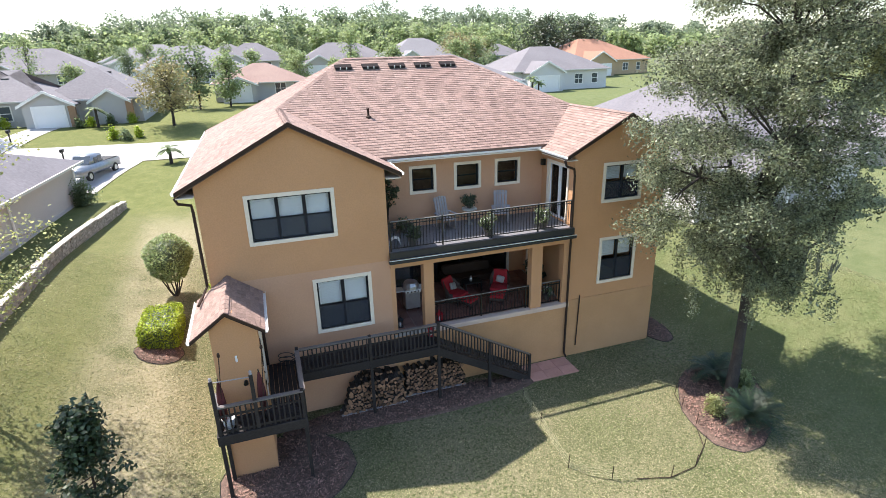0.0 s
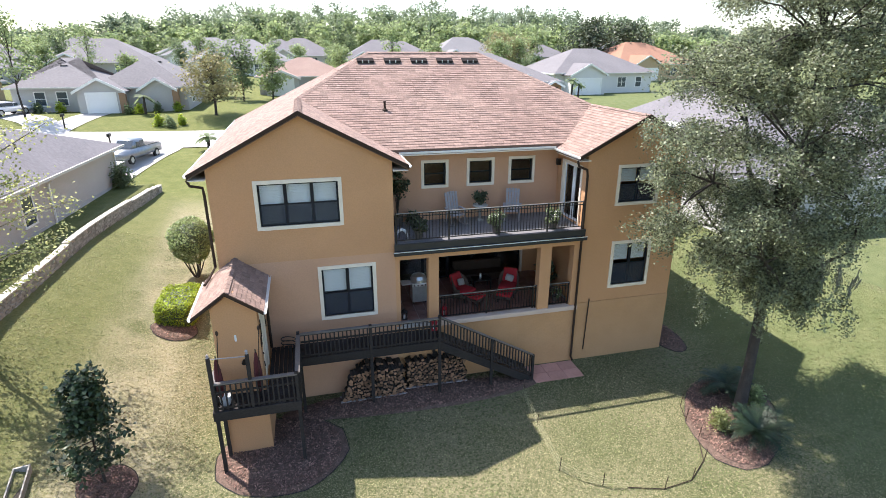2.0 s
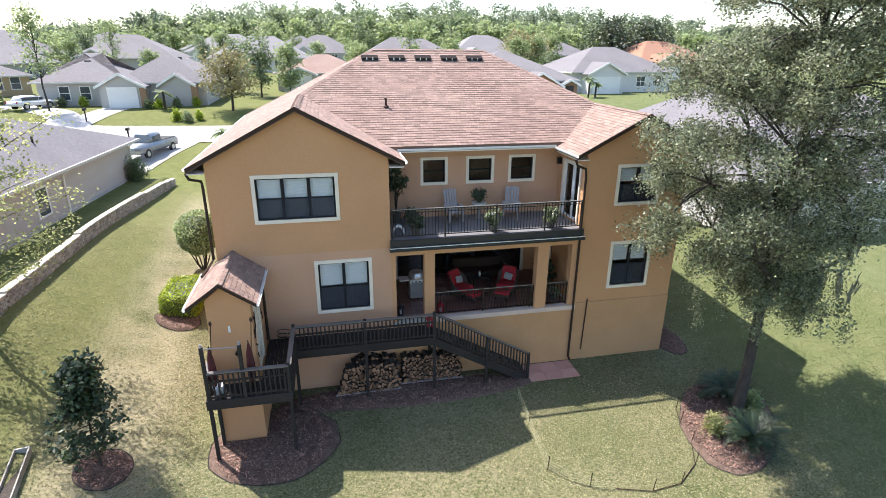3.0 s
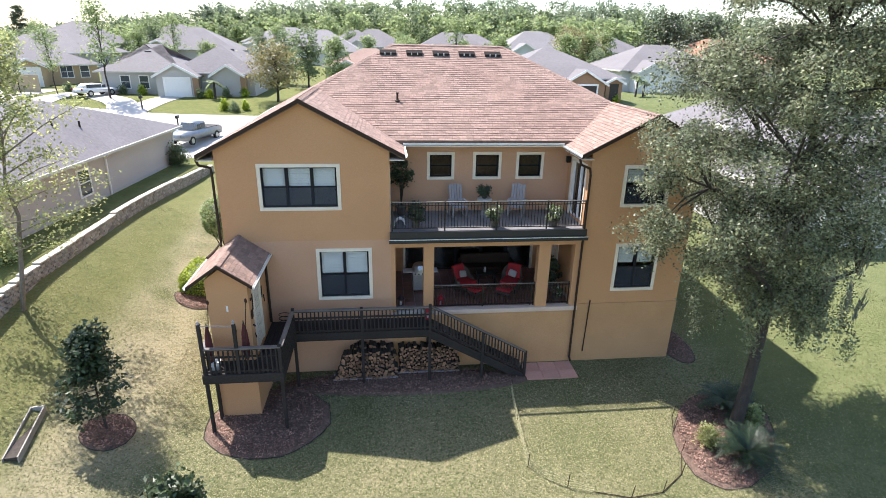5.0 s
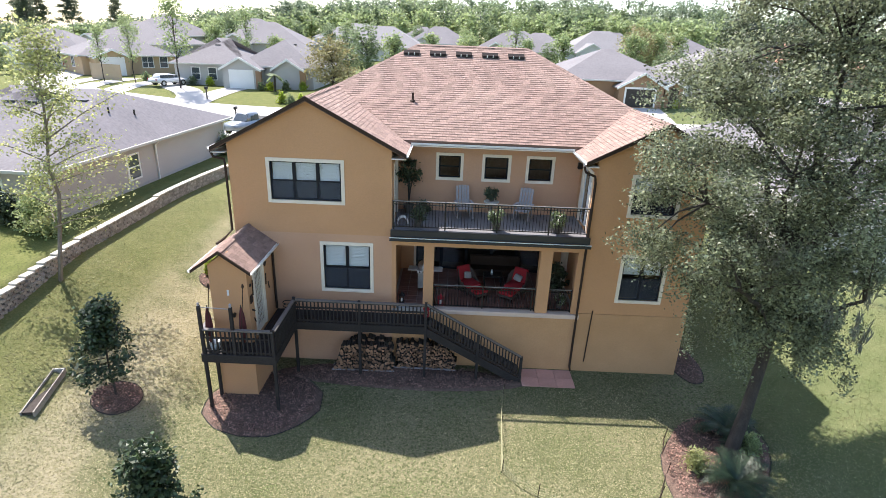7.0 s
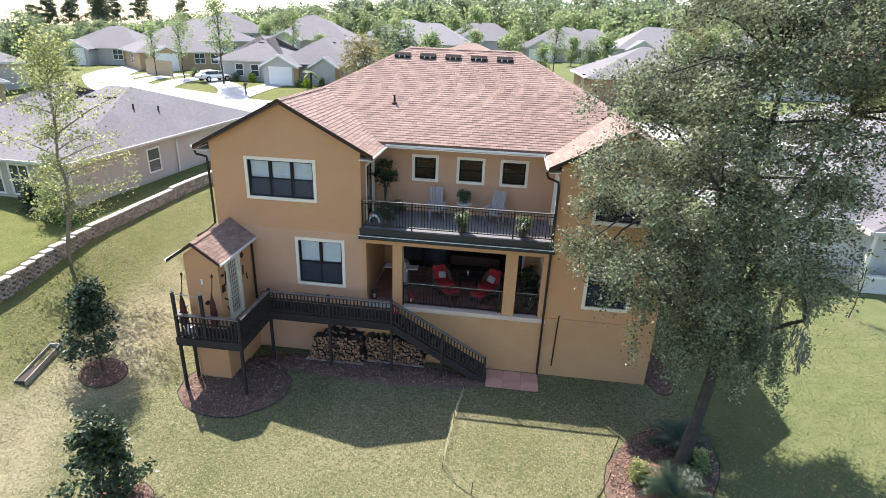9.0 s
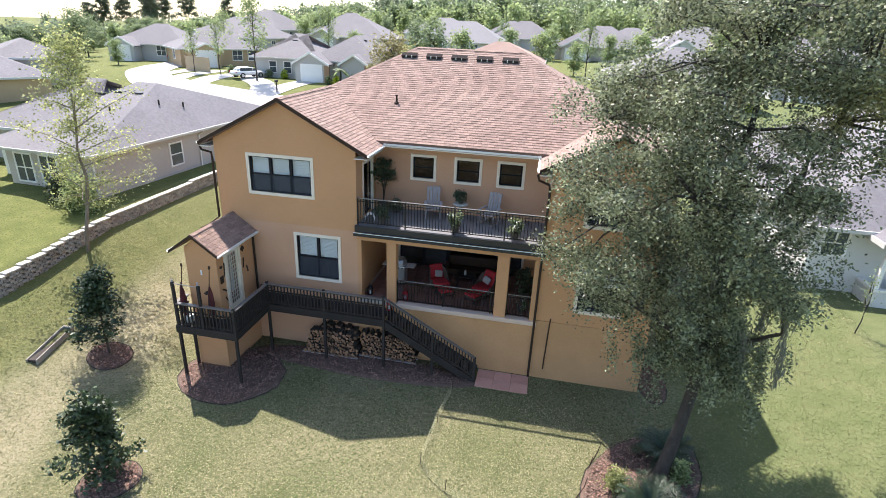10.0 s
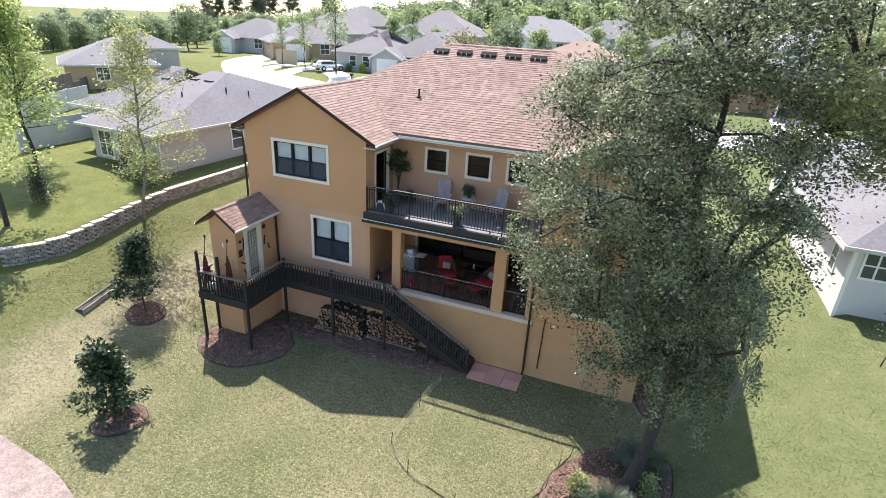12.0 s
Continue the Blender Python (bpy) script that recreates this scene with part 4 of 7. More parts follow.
def deck_rail(a, b, h=0.93, gap=0.135, middle=True):
    """A wooden rail with square balusters, from a to b (feet of the rail)."""
    a, b = Vector(a), Vector(b)
    d = b - a
    up = Vector((0, 0, 1))
    side = Vector((d.x, d.y, 0)).normalized().cross(up)
    bm = bmesh.new()
    for z0, z1, w in ((h - 0.09, h - 0.04, 0.02), (0.06, 0.13, 0.02), (h * 0.62, h * 0.62 + 0.06, 0.016))[:3 if middle else 2]:
        bmesh.ops.convex_hull(bm, input=[bm.verts.new(p + s * side * w + up * z) for p in (a, b) for s in (-1, 1) for z in (z0, z1)])
    rail = part("railing", bm, DECK, deck, "dark-stained wooden railing")
    cap = bmesh.new()
    bmesh.ops.convex_hull(cap, input=[cap.verts.new(p + s * side * 0.07 + up * z) for p in (a, b) for s in (-1, 1) for z in (h - 0.04, h)])
    part("cap_rail", cap, DECK_CAP_SUNLIT, rail, "flat cap rail, its stain paled for sunlight")
    n = int(d.length / gap)
    slope = d.z / max(1e-6, Vector((d.x, d.y)).length)
    me = bpy.data.meshes.new("baluster")
    q = bmesh.new()
    box(q, -0.022, -0.019, 0.03, 0.022, 0.019, h - 0.06)
    q.to_mesh(me)
    q.free()
    for i in range(1, n):
        o = place_mesh("baluster", me, DECK, rail)
        o.location = a + d * (i / n) + side * 0.03
    return rail


deck_rail((DX0 + 0.1, DY + 0.03, DK), (DX1, DY + 0.03, DK))
deck_rail((DX1 + 0.0, DY + 0.06, DK), (DX1 + 0.02, LY - 0.02, DK))
deck_rail((DX1 + 0.08, LY - 0.01, DK), (6.24, LY - 0.01, DK))
deck_rail((DX0 + 0.05, DY + 0.1, DK), (DX0 + 0.05, TY0 - 0.05, DK))
# stairs down along the wall
N, SX0, SX1 = 12, 6.34, 9.95
GZ = 0.18
rise, run = (DK - GZ) / N, (SX1 - SX0) / (N - 1)
for i in range(N - 1):
    z = DK - (i + 1) * rise
    x = SX0 + i * run
    part("tread", boxes((x - 0.02, LY + 0.03, z - 0.04, x + run, FACE - 0.06, z), bevel=0.006), DECK_TREAD, deck)
    part("riser", boxes((x - 0.012, LY + 0.04, z, x + 0.012, FACE - 0.07, z + rise - 0.042)), DECK, deck)
for y in (LY - 0.03, FACE - 0.06):
    bm = bmesh.new()
    prism(bm, [(SX0 - 0.05, DK - 0.02), (SX0 - 0.05, DK - 0.36), (SX1 - 0.1, GZ - 0.08), (SX1 + 0.02, GZ - 0.08), (SX1 + 0.02, GZ + rise)], y, y + 0.05)
    part("stringer", bm, DECK, deck, "sawn stair stringer")
deck_rail((SX0 + 0.0, LY - 0.01, DK + 0.0), (SX1 - 0.02, LY - 0.01, GZ + rise + 0.06), h=0.95, middle=False)
timber("post", (8.22, LY - 0.08, 0.1, 8.32, LY + 0.02, 2.25))
timber("post", (SX1 - 0.06, LY - 0.06, 0.1, SX1 + 0.04, LY + 0.04, 1.36))
timber("ledger", (DX1, FACE - 0.05, DK - 0.3, 6.3, FACE - 0.006, DK - 0.04))
timber("post", (6.24, FACE - 0.12, 0.1, 6.34, FACE - 0.02, DK - 0.04))
# two finial posts with crossing poles by the tower
for x in (DX0 + 0.05, 0.15):
    part("finial", lathe(bmesh.new(), (x, DY + 0.03, 4.2), [(0.04, 0), (0.045, 0.02), (0.022, 0.04), (0.042, 0.07), (0.038, 0.10), (0.008, 0.13)], 10), WOOD_GREY, deck, "pale turned post finial")
part("cross_bar", tube(bmesh.new(), [(DX0 + 0.05, DY + 0.03, 4.16), (0.15, DY + 0.03, 4.12)], 0.016, 8), WOOD_GREY, deck, "pale bar between the tall posts")

pad = thing("paver_pad", "small pad of pink concrete pavers at the stair foot", "paving", (11.1, 15.1, 0.2), kind="structure")
pm = bpy.data.meshes.new("paver")
q = boxes((-0.335, -0.285, 0, 0.335, 0.285, 0.06), bevel=0.008)
q.to_mesh(pm)
q.free()
part("bed", boxes((10.02, 14.52, 0.0, 12.06, 15.70, 0.205)), PAVER, pad)
for j in range(2):
    for i in range(3):
        o = place_mesh("paver", pm, PAVER, pad)
        o.matrix_basis = pose(10.36 + i * 0.68, 14.815 + j * 0.58, 0.19)

# firewood ------------------------------------------------------------
rng = random.Random(5)
log_meshes = []
for k in range(5):
    q = bmesh.new()
    sides = (7, 3, 8, 4, 9)[k]
    r = [1.15 * (1 if sides > 5 else 1.12) * (0.87 + 0.0 * a) + 0.16 * math.sin(3 * a * 6.28 / sides + k) + rng.uniform(-0.1, 0.1) for a in range(sides)]
    ring = [[q.verts.new((r[a] * math.cos(a * 6.283 / sides), y, r[a] * math.sin(a * 6.283 / sides))) for a in range(sides)] for y in (-0.5, 0.5)]
    q.faces.new(ring[0])
    q.faces.new(ring[1][::-1])
    for a in range(sides):
        q.faces.new((ring[0][(a + 1) % sides], ring[0][a], ring[1][a], ring[1][(a + 1) % sides]))
    bmesh.ops.recalc_face_normals(q, faces=q.faces[:])
    me = bpy.data.meshes.new("log")
    for f in q.faces:
        f.material_index = 0 if abs(f.normal.y) > 0.9 else 1
    q.to_mesh(me)
    q.free()
    me.materials.append(LOG_END)
    me.materials.append(BARK)
    log_meshes.append(me)


def log_stack(label, x0, x1, y, z, top, size, depth, seed, slope=0.0):
    t = thing("firewood_stack", label, "firewood", ((x0 + x1) / 2, y + depth / 2, z), "firewood under the deck")
    r = random.Random(seed)
    bm = boxes((x0 - 0.05, y - 0.05, z - 0.02, x1 + 0.05, y + 0.03, z + 0.05), (x0 - 0.05, y + depth - 0.1, z - 0.02, x1 + 0.05, y + depth - 0.02, z + 0.05))
    part("rack_rail", bm, WOOD_GREY, t, "pale timber bearers")
    rows = int((top - z) / (size * 0.9))
    for j in range(rows):
        x = x0 + (size / 2 if j % 2 else 0) + r.uniform(0, 0.04) + slope * j * size
        while x < x1 - j * 0.02 + 0.03 * math.sin(j):
            s = size * r.uniform(0.6, 1.25)
            if not (j == rows - 1 and r.random() < 0.35):
                o = place_mesh("log", r.choice(log_meshes), None, t)
                o.matrix_parent_inverse = Matrix.Translation(-t.location)
                o.matrix_basis = pose(x + s / 2, y + depth / 2 + r.uniform(-0.09, 0.09), z + 0.05 + s / 2 * 0.95 + j * size * 0.86, r.uniform(-4, 4), r.uniform(0, 360), r.uniform(-5, 5)) @ Matrix.Diagonal((s / 2, depth, s / 2, 1))
            x += s * 0.98


log_stack("stack of split firewood logs under the wooden deck", 2.75, 5.05, 15.0, 0.28, 1.45, 0.14, 0.40, 1, 0.3)
log_stack("stack of thin round firewood logs against the stucco base", 5.15, 7.45, 15.30, 0.28, 1.50, 0.115, 0.40, 2)
log_stack("second row of split firewood behind the first", 2.95, 5.0, 15.34, 0.28, 1.62, 0.14, 0.38, 3, 0.35)

# ---------------------------------------------------------------- plants


def limb(bm, a, b, r0, r1, bend, n=6, seed=0):
    """A bent, tapering branch from a to b; gives its points."""
    r = random.Random(seed)
    a, b = Vector(a), Vector(b)
    d = b - a
    off = Vector((r.uniform(-1, 1), r.uniform(-1, 1), r.uniform(-0.3, 0.6))) * bend * d.length
    pts = [a + d * t + off * math.sin(math.pi * t) + Vector((r.uniform(-1, 1), r.uniform(-1, 1), 0)) * 0.02 * d.length for t in (k / n for k in range(n + 1))]
    pts[0] = a
    tube(bm, pts, [r0 + (r1 - r0) * k / n for k in range(n + 1)], 8)
    return pts


def leafy(name, centres, per, spread, size, mat, parent, seed=0, up=0.35, long=1.6, droop=0.0, hang=0.0):
    """A crown: clusters of small leaves round the given centres."""
    rng = np.random.default_rng(seed)
    c = np.repeat(np.asarray(centres, float), per, axis=0)
    off = rng.normal(size=(len(c), 3)) * np.asarray(spread)
    if hang:
        off[:, 2] -= np.abs(rng.exponential(hang, len(c)))
    me = quads_mesh(name, leaf_quads(c + off, size, rng, up, long, droop))
    return place_mesh(name, me, mat, parent)


def big_oak():
    x, y = 16.30, 11.22
    z = height(x, y)
    t = thing("oak_tree", "tall live oak with small grey-green leaves and drooping twigs", "tree", (x, y, z))
    bm = bmesh.new()
    trunk = [(x - 0.05, y - 0.04, z - 0.1), (x + 0.02, y + 0.02, z + 0.25), (16.58, 11.46, 1.9), (16.76, 11.66, 3.4), (16.86, 11.82, 5.0), (16.88, 11.9, 6.2), (16.86, 11.9, 7.2)]
    tube(bm, trunk, [0.34, 0.22, 0.175, 0.165, 0.165, 0.16, 0.14], 12)
    part("trunk", bm, BARK, t, smooth=True)
    rng = random.Random(3)
    # boughs: level, reach of their middles from the crown's axis, the axis, how many
    boughs = []
    for lz, reach, ax, ay, count in ((5.6, 1.5, 16.0, 11.6, 4), (6.8, 2.4, 15.5, 11.6, 7), (8.1, 2.9, 15.35, 11.5, 9), (9.5, 2.9, 15.4, 11.5, 9), (10.9, 2.65, 15.6, 11.5, 9), (12.3, 2.4, 15.8, 11.5, 8), (13.8, 2.0, 16.1, 11.5, 6), (15.1, 1.1, 16.2, 11.5, 3)):
        turn = rng.uniform(0, 6.283)
        for k in range(count):
            a = turn + 6.283 * (k + rng.uniform(-0.25, 0.25)) / count
            r = reach * rng.uniform(0.82, 1.08)
            p = Vector((ax + r * math.cos(a), ay + r * math.sin(a), lz + rng.uniform(-0.5, 0.5)))
            if p.x > 17.6 and p.z < 8.0 and rng.random() < 0.25:
                continue
            boughs.append((p, rng.uniform(0.7, 1.05), False))
        for k in range(count // 2):
            a, r = rng.uniform(0, 6.283), reach * rng.uniform(0.1, 0.6)
            boughs.append((Vector((ax + r * math.cos(a), ay + r * math.sin(a), lz + rng.uniform(-0.4, 0.4))), rng.uniform(0.7, 1.0), False))
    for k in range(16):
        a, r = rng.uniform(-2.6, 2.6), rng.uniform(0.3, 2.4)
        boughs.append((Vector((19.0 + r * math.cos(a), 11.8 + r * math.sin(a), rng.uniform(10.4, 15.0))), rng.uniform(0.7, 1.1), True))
    # main limbs from the fork, then a branch to every bough
    hubs = []
    for k, (start, end, r0) in enumerate(((6, (15.2, 10.2, 9.6), 0.13), (6, (16.4, 11.3, 12.4), 0.16), (5, (18.6, 11.7, 9.4), 0.15), (5, (14.2, 11.9, 8.4), 0.11), (4, (14.6, 10.0, 6.6), 0.09),
                                          (6, (16.2, 13.2, 9.8), 0.12), (4, (17.9, 10.2, 6.4), 0.08), (6, (18.9, 12.0, 12.6), 0.12), (4, (15.4, 13.0, 6.6), 0.08))):
        b = bmesh.new()
        pts = limb(b, Vector(trunk[start]) - Vector((0, 0, 0.1)), end, r0, 0.045, 0.12, 8, k + 3)
        part("limb", b, BARK, t, smooth=True)
        hubs += pts[2:]
    nr = np.random.default_rng(12)
    cool, warm = [], []
    twigs = bmesh.new()
    for p, size, late in boughs:
        h = min(hubs, key=lambda q: (q - p).length)
        mid = h.lerp(p, 0.55) + Vector((0, 0, 0.12 * (p - h).length))
        tube(twigs, [h, mid, p], [0.04, 0.026, 0.012], 5, caps=False)
        for k in range(12):
            v = nr.normal(size=3)
            v /= np.linalg.norm(v)
            v[2] = v[2] * 0.72 + 0.08
            q = np.array(p) + v * size * nr.uniform(0.45, 1.12) * np.array((1.1, 1.1, 0.75))
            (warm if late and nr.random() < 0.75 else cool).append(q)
            if k % 3 == 0:
                tube(twigs, [p, Vector(q)], [0.012, 0.005], 4, caps=False)
    ob = part("twig", twigs, BARK, t)
    ob["kind"] = "stuff"
    leafy("crown", np.array(cool), 170, (0.20, 0.20, 0.15), 0.048, LEAF_OAK, t, 21, up=0.3, long=1.75, hang=0.10)
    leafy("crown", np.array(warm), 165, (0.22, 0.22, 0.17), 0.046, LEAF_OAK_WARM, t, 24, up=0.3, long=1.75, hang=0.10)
    # hanging curtains of twigs below the crown
    low = []
    nr = np.random.default_rng(5)
    for i in range(46):
        a, r = nr.uniform(0, 6.283), nr.uniform(0.7, 2.4)
        top = 5.5 + nr.uniform(-0.4, 0.7)
        for j in range(int(4 + 6 * nr.random())):
            low.append((16.3 + r * math.cos(a) + 0.03 * j, 11.3 + r * math.sin(a), top - j * nr.uniform(0.15, 0.23)))
    leafy("hanging_foliage", np.array(low), 46, (0.11, 0.11, 0.13), 0.047, LEAF_OAK, t, 22, up=0.1, long=1.8, hang=0.08)
    m = []
    for i in range(26):
        a, r = nr.uniform(0, 2 * math.pi), nr.uniform(0.5, 2.2)
        p = np.array((16.6 + r * math.cos(a), 11.2 + r * math.sin(a), 6.0 + nr.uniform(-0.6, 2.0)))
        for j in range(6):
            m.append(p + np.array((nr.normal() * 0.05, nr.normal() * 0.05, -0.13 * j)))
    moss = material("moss_grey", (0.24, 0.24, 0.19), 0.9, bump=0, island=0.3, transl=0.4)
    leafy("hanging_moss", np.array(m), 14, (0.04, 0.04, 0.10), 0.013, moss, t, 23, up=0.0, long=7.0, droop=2.5)


def small_tree(name, label, x, y, tall, wide, mat, seed, size=0.075, clusters=70, per=48, base=0.35, trunk_r=0.045, tilt=(0, 0)):
    z = height(x, y)
    t = thing(name, label, "tree", (x, y, z))
    b = bmesh.new()
    limb(b, (x, y, z - 0.05), (x + tilt[0], y + tilt[1], z + tall * 0.85), trunk_r, 0.012, 0.03, 6, seed)
    r = random.Random(seed)
    nr = np.random.default_rng(seed)
    c = []
    for i in range(clusters):
        h = base + (1 - base) * nr.random() ** 0.9
        f = (h - base) / (1 - base)
        wid = wide * min(1.0, 0.45 + 2.6 * f) * (1.08 - 0.78 * f) * (0.85 + 0.22 * math.sin(11 * h + seed))
        a, rr = nr.uniform(0, 6.283), nr.random() ** 0.5 * wid
        c.append((x + tilt[0] * h + rr * math.cos(a), y + tilt[1] * h + rr * math.sin(a), z + tall * h))
        if i % 3 == 0:
            tube(b, [(x + tilt[0] * h * 0.8, y + tilt[1] * h * 0.8, z + tall * h * 0.82), c[-1]], [0.018, 0.006], 5, caps=False)
    part("trunk", b, BARK, t, smooth=True)
    leafy("crown", np.array(c), per, (0.12, 0.12, 0.11), size, mat, t, seed, up=0.3, long=1.9)
    return t


def mulch_bed(name, label, centre, rx, ry, seed, turn=0.0, chips=900, edge=True):
    """A low uneven mound of bark chips with a dark edging."""
    chips = int(chips * 2.6)
    x, y = centre
    bm = bmesh.new()
    r = random.Random(seed)
    rings = []
    wob = [1 + 0.06 * math.sin(2 * k * 0.2618 + seed) + r.uniform(-0.025, 0.025) for k in range(24)]
    ct, st = math.cos(turn), math.sin(turn)

    def at(k, f, h):
        a = k * 2 * math.pi / 24
        u, v = rx * f * wob[k] * math.cos(a), ry * f * wob[k] * math.sin(a)
        px, py = x + u * ct - v * st, y + u * st + v * ct
        return (px, py, height(px, py) + h)

    for f, h in ((1.0, 0.01), (0.96, 0.05), (0.7, 0.075), (0.35, 0.09)):
        rings.append([bm.verts.new(at(k, f, h)) for k in range(24)])
    mid = bm.verts.new((x, y, height(x, y) + 0.095))
    for r0, r1 in zip(rings, rings[1:]):
        for k in range(24):
            bm.faces.new((r0[k], r0[(k + 1) % 24], r1[(k + 1) % 24], r1[k]))
    for k in range(24):
        bm.faces.new((rings[-1][k], rings[-1][(k + 1) % 24], mid))
    for f in bm.faces:
        f.smooth = True
    ob = tagged(mesh_object(name, bm, MULCH), label, "mulch", kind="structure")
    nr = np.random.default_rng(seed)
    a, f = nr.uniform(0, 2 * math.pi, chips), np.sqrt(nr.random(chips)) * 0.95
    u, v = rx * f * np.cos(a), ry * f * np.sin(a)
    px, py = x + u * ct - v * st, y + u * st + v * ct
    pz = np.array([height(p, q) for p, q in zip(px, py)]) + 0.09 + 0.03 * nr.random(chips)
    chip = material(name + "_chips", (0.27, 0.16, 0.125), 0.95, (0.10, 0.055, 0.042), 3, 0.8, 6, 0.2, 0, island=0.6)
    c = place_mesh("bark_chips", quads_mesh("bark_chips", leaf_quads(np.stack([px, py, pz], 1), 0.038, nr, 1.4, 2.0)), chip, ob)
    c.matrix_parent_inverse = Matrix.Identity(4)
    c["kind"] = "stuff"
    if edge:
        bm = bmesh.new()
        pts = [at(k % 24, 1.01, 0.03) for k in range(25)]
        tube(bm, pts, 0.011, 6, caps=False)
        e = part("edging", bm, RUBBER, ob, "black garden edging")
        e.matrix_parent_inverse = Matrix.Identity(4)
    return ob


def sago(x, y, tall, reach, fronds, seed, label):
    z = height(x, y) + 0.08
    t = thing("sago_palm", label, "plant", (x, y, z), "palms in the tree bed")
    r = random.Random(seed)
    part("stem", lathe(bmesh.new(), (x, y, z - 0.05), [(0.16, 0), (0.18, 0.12), (0.14, 0.25), (0.06, 0.32)], 10), BARK, t)
    q = []
    for k in range(fronds):
        a = k * 2.39996 + r.uniform(-0.2, 0.2)
        lift = r.uniform(0.25, 1.15)
        pts = []
        for i in range(9):
            s = i / 8
            h = tall * (math.sin(lift) * s * 1.3 - 0.75 * s * s * (1.2 - 0.5 * math.sin(lift)))
            d = reach * s * math.cos(lift * 0.55)
            pts.append(np.array((x + d * math.cos(a), y + d * math.sin(a), z + 0.28 + h)))
        side = np.array((-math.sin(a), math.cos(a), 0))
        for i in range(8):
            for f in (0.0, 0.33, 0.66):
                p = pts[i] + (pts[i + 1] - pts[i]) * f
                ahead = (pts[i + 1] - pts[i])
                ahead /= np.linalg.norm(ahead)
                ln = 0.19 * math.sin(math.pi * min(1, (i + f) / 8 * 0.9 + 0.12)) + 0.03
                for s in (-1, 1):
                    tip = p + (side * s * 0.85 + ahead * 0.55 + np.array((0, 0, 0.18))) * ln
                    w = ahead * 0.012
                    q.append((p - w, p + w, tip + w * 0.3, tip - w * 0.3))
    place_mesh("fronds", quads_mesh("fronds", np.array(q)), LEAF_SAGO, t)
    return t


def hedge_block(label, x0, y0, x1, y1, z, h, seed, n=5200):
    t = thing("hedge", label, "hedge", ((x0 + x1) / 2, (y0 + y1) / 2, z))
    nr = np.random.default_rng(seed)
    # solid core, coloured dark for the shade between the hedge leaves
    core = bmesh.new()
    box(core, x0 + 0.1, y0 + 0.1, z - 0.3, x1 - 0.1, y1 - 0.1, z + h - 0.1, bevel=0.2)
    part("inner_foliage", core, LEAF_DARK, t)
    p = nr.random((n, 3))
    face = nr.integers(0, 6, n)
    for k in range(3):
        p[face == 2 * k, k] = nr.uniform(0.0, 0.05, (face == 2 * k).sum())
        p[face == 2 * k + 1, k] = 1 - nr.uniform(0.0, 0.05, (face == 2 * k + 1).sum())
    q = (p - 0.5) * 2
    big = np.max(np.abs(q), axis=1, keepdims=True)
    p = 0.5 + 0.5 * q * (big / (np.sum(np.abs(q) ** 6, axis=1, keepdims=True) ** (1 / 6)))
    p = p * (x1 - x0, y1 - y0, h + 0.2) + (x0, y0, z - 0.2) + nr.normal(size=(n, 3)) * 0.035
    place_mesh("foliage", quads_mesh("foliage", leaf_quads(p, 0.06, nr, 0.3, 1.5)), LEAF_HEDGE, t)


big_oak()
mulch_bed("tree_bed", "oval mulch bed round the oak and the palms", (15.75, 11.0), 2.4, 1.5, 3, 1.05, 1500)
sago(16.55, 12.2, 0.85, 1.10, 56, 1, "dark green sago palm beside the oak trunk")
sago(15.85, 9.9, 0.90, 1.15, 66, 2, "large dark green sago palm at the bed's edge")
small_tree("shrub", "low dry shrub in the mulch bed", 14.95, 10.6, 0.7, 0.32, LEAF_YELLOW, 31, 0.05, 24, 40, 0.2, 0.02)
small_tree("shrub", "small green shrub in the mulch bed", 16.9, 11.2, 0.7, 0.35, LEAF_SPRING, 32, 0.05, 26, 40, 0.2, 0.02)
small_tree("magnolia", "young magnolia with dark glossy leaves in a mulch ring", -3.97, 12.2, 3.55, 1.25, LEAF_MAG, 41, 0.08, 85, 44, 0.22)
small_tree("magnolia", "bushy young magnolia with dark leaves on the lawn", -0.1, 7.35, 3.1, 1.2, LEAF_MAG, 42, 0.08, 95, 44, 0.14)
mulch_bed("mulch_ring", "round mulch ring under the young magnolia", (-3.9, 12.12), 0.74, 0.74, 5, 0, 260)
mulch_bed("mulch_ring", "round mulch ring under the bushy magnolia", (0.05, 7.4), 0.85, 0.8, 6, 0, 260)
mulch_bed("house_bed", "mulch bed under the deck and along the firewood", (0.75, 12.9), 1.9, 1.85, 8, 0.1, 1300)
mulch_bed("house_bed", "mulch strip under the deck along the house wall", (5.4, 14.75), 4.6, 0.8, 9, 0.0, 1500, edge=False)
mulch_bed("side_bed", "mulch bed along the side hedge", (-3.5, 19.7), 0.85, 0.75, 10, 0.1, 160)
mulch_bed("side_bed", "mulch bed at the corner of the house", (16.75, 16.4), 0.55, 1.3, 11, 0.15, 200)
hedge_block("clipped yellow-green hedge beside the house", -4.25, 19.75, -2.75, 22.3, height(-3.4, 21.0), 0.9, 3, 7500)
hedge_block("clipped yellow-green hedge along the house wall", -1.9, 21.5, -1.2, 25.5, height(-1.6, 23), 0.9, 4, 2600)


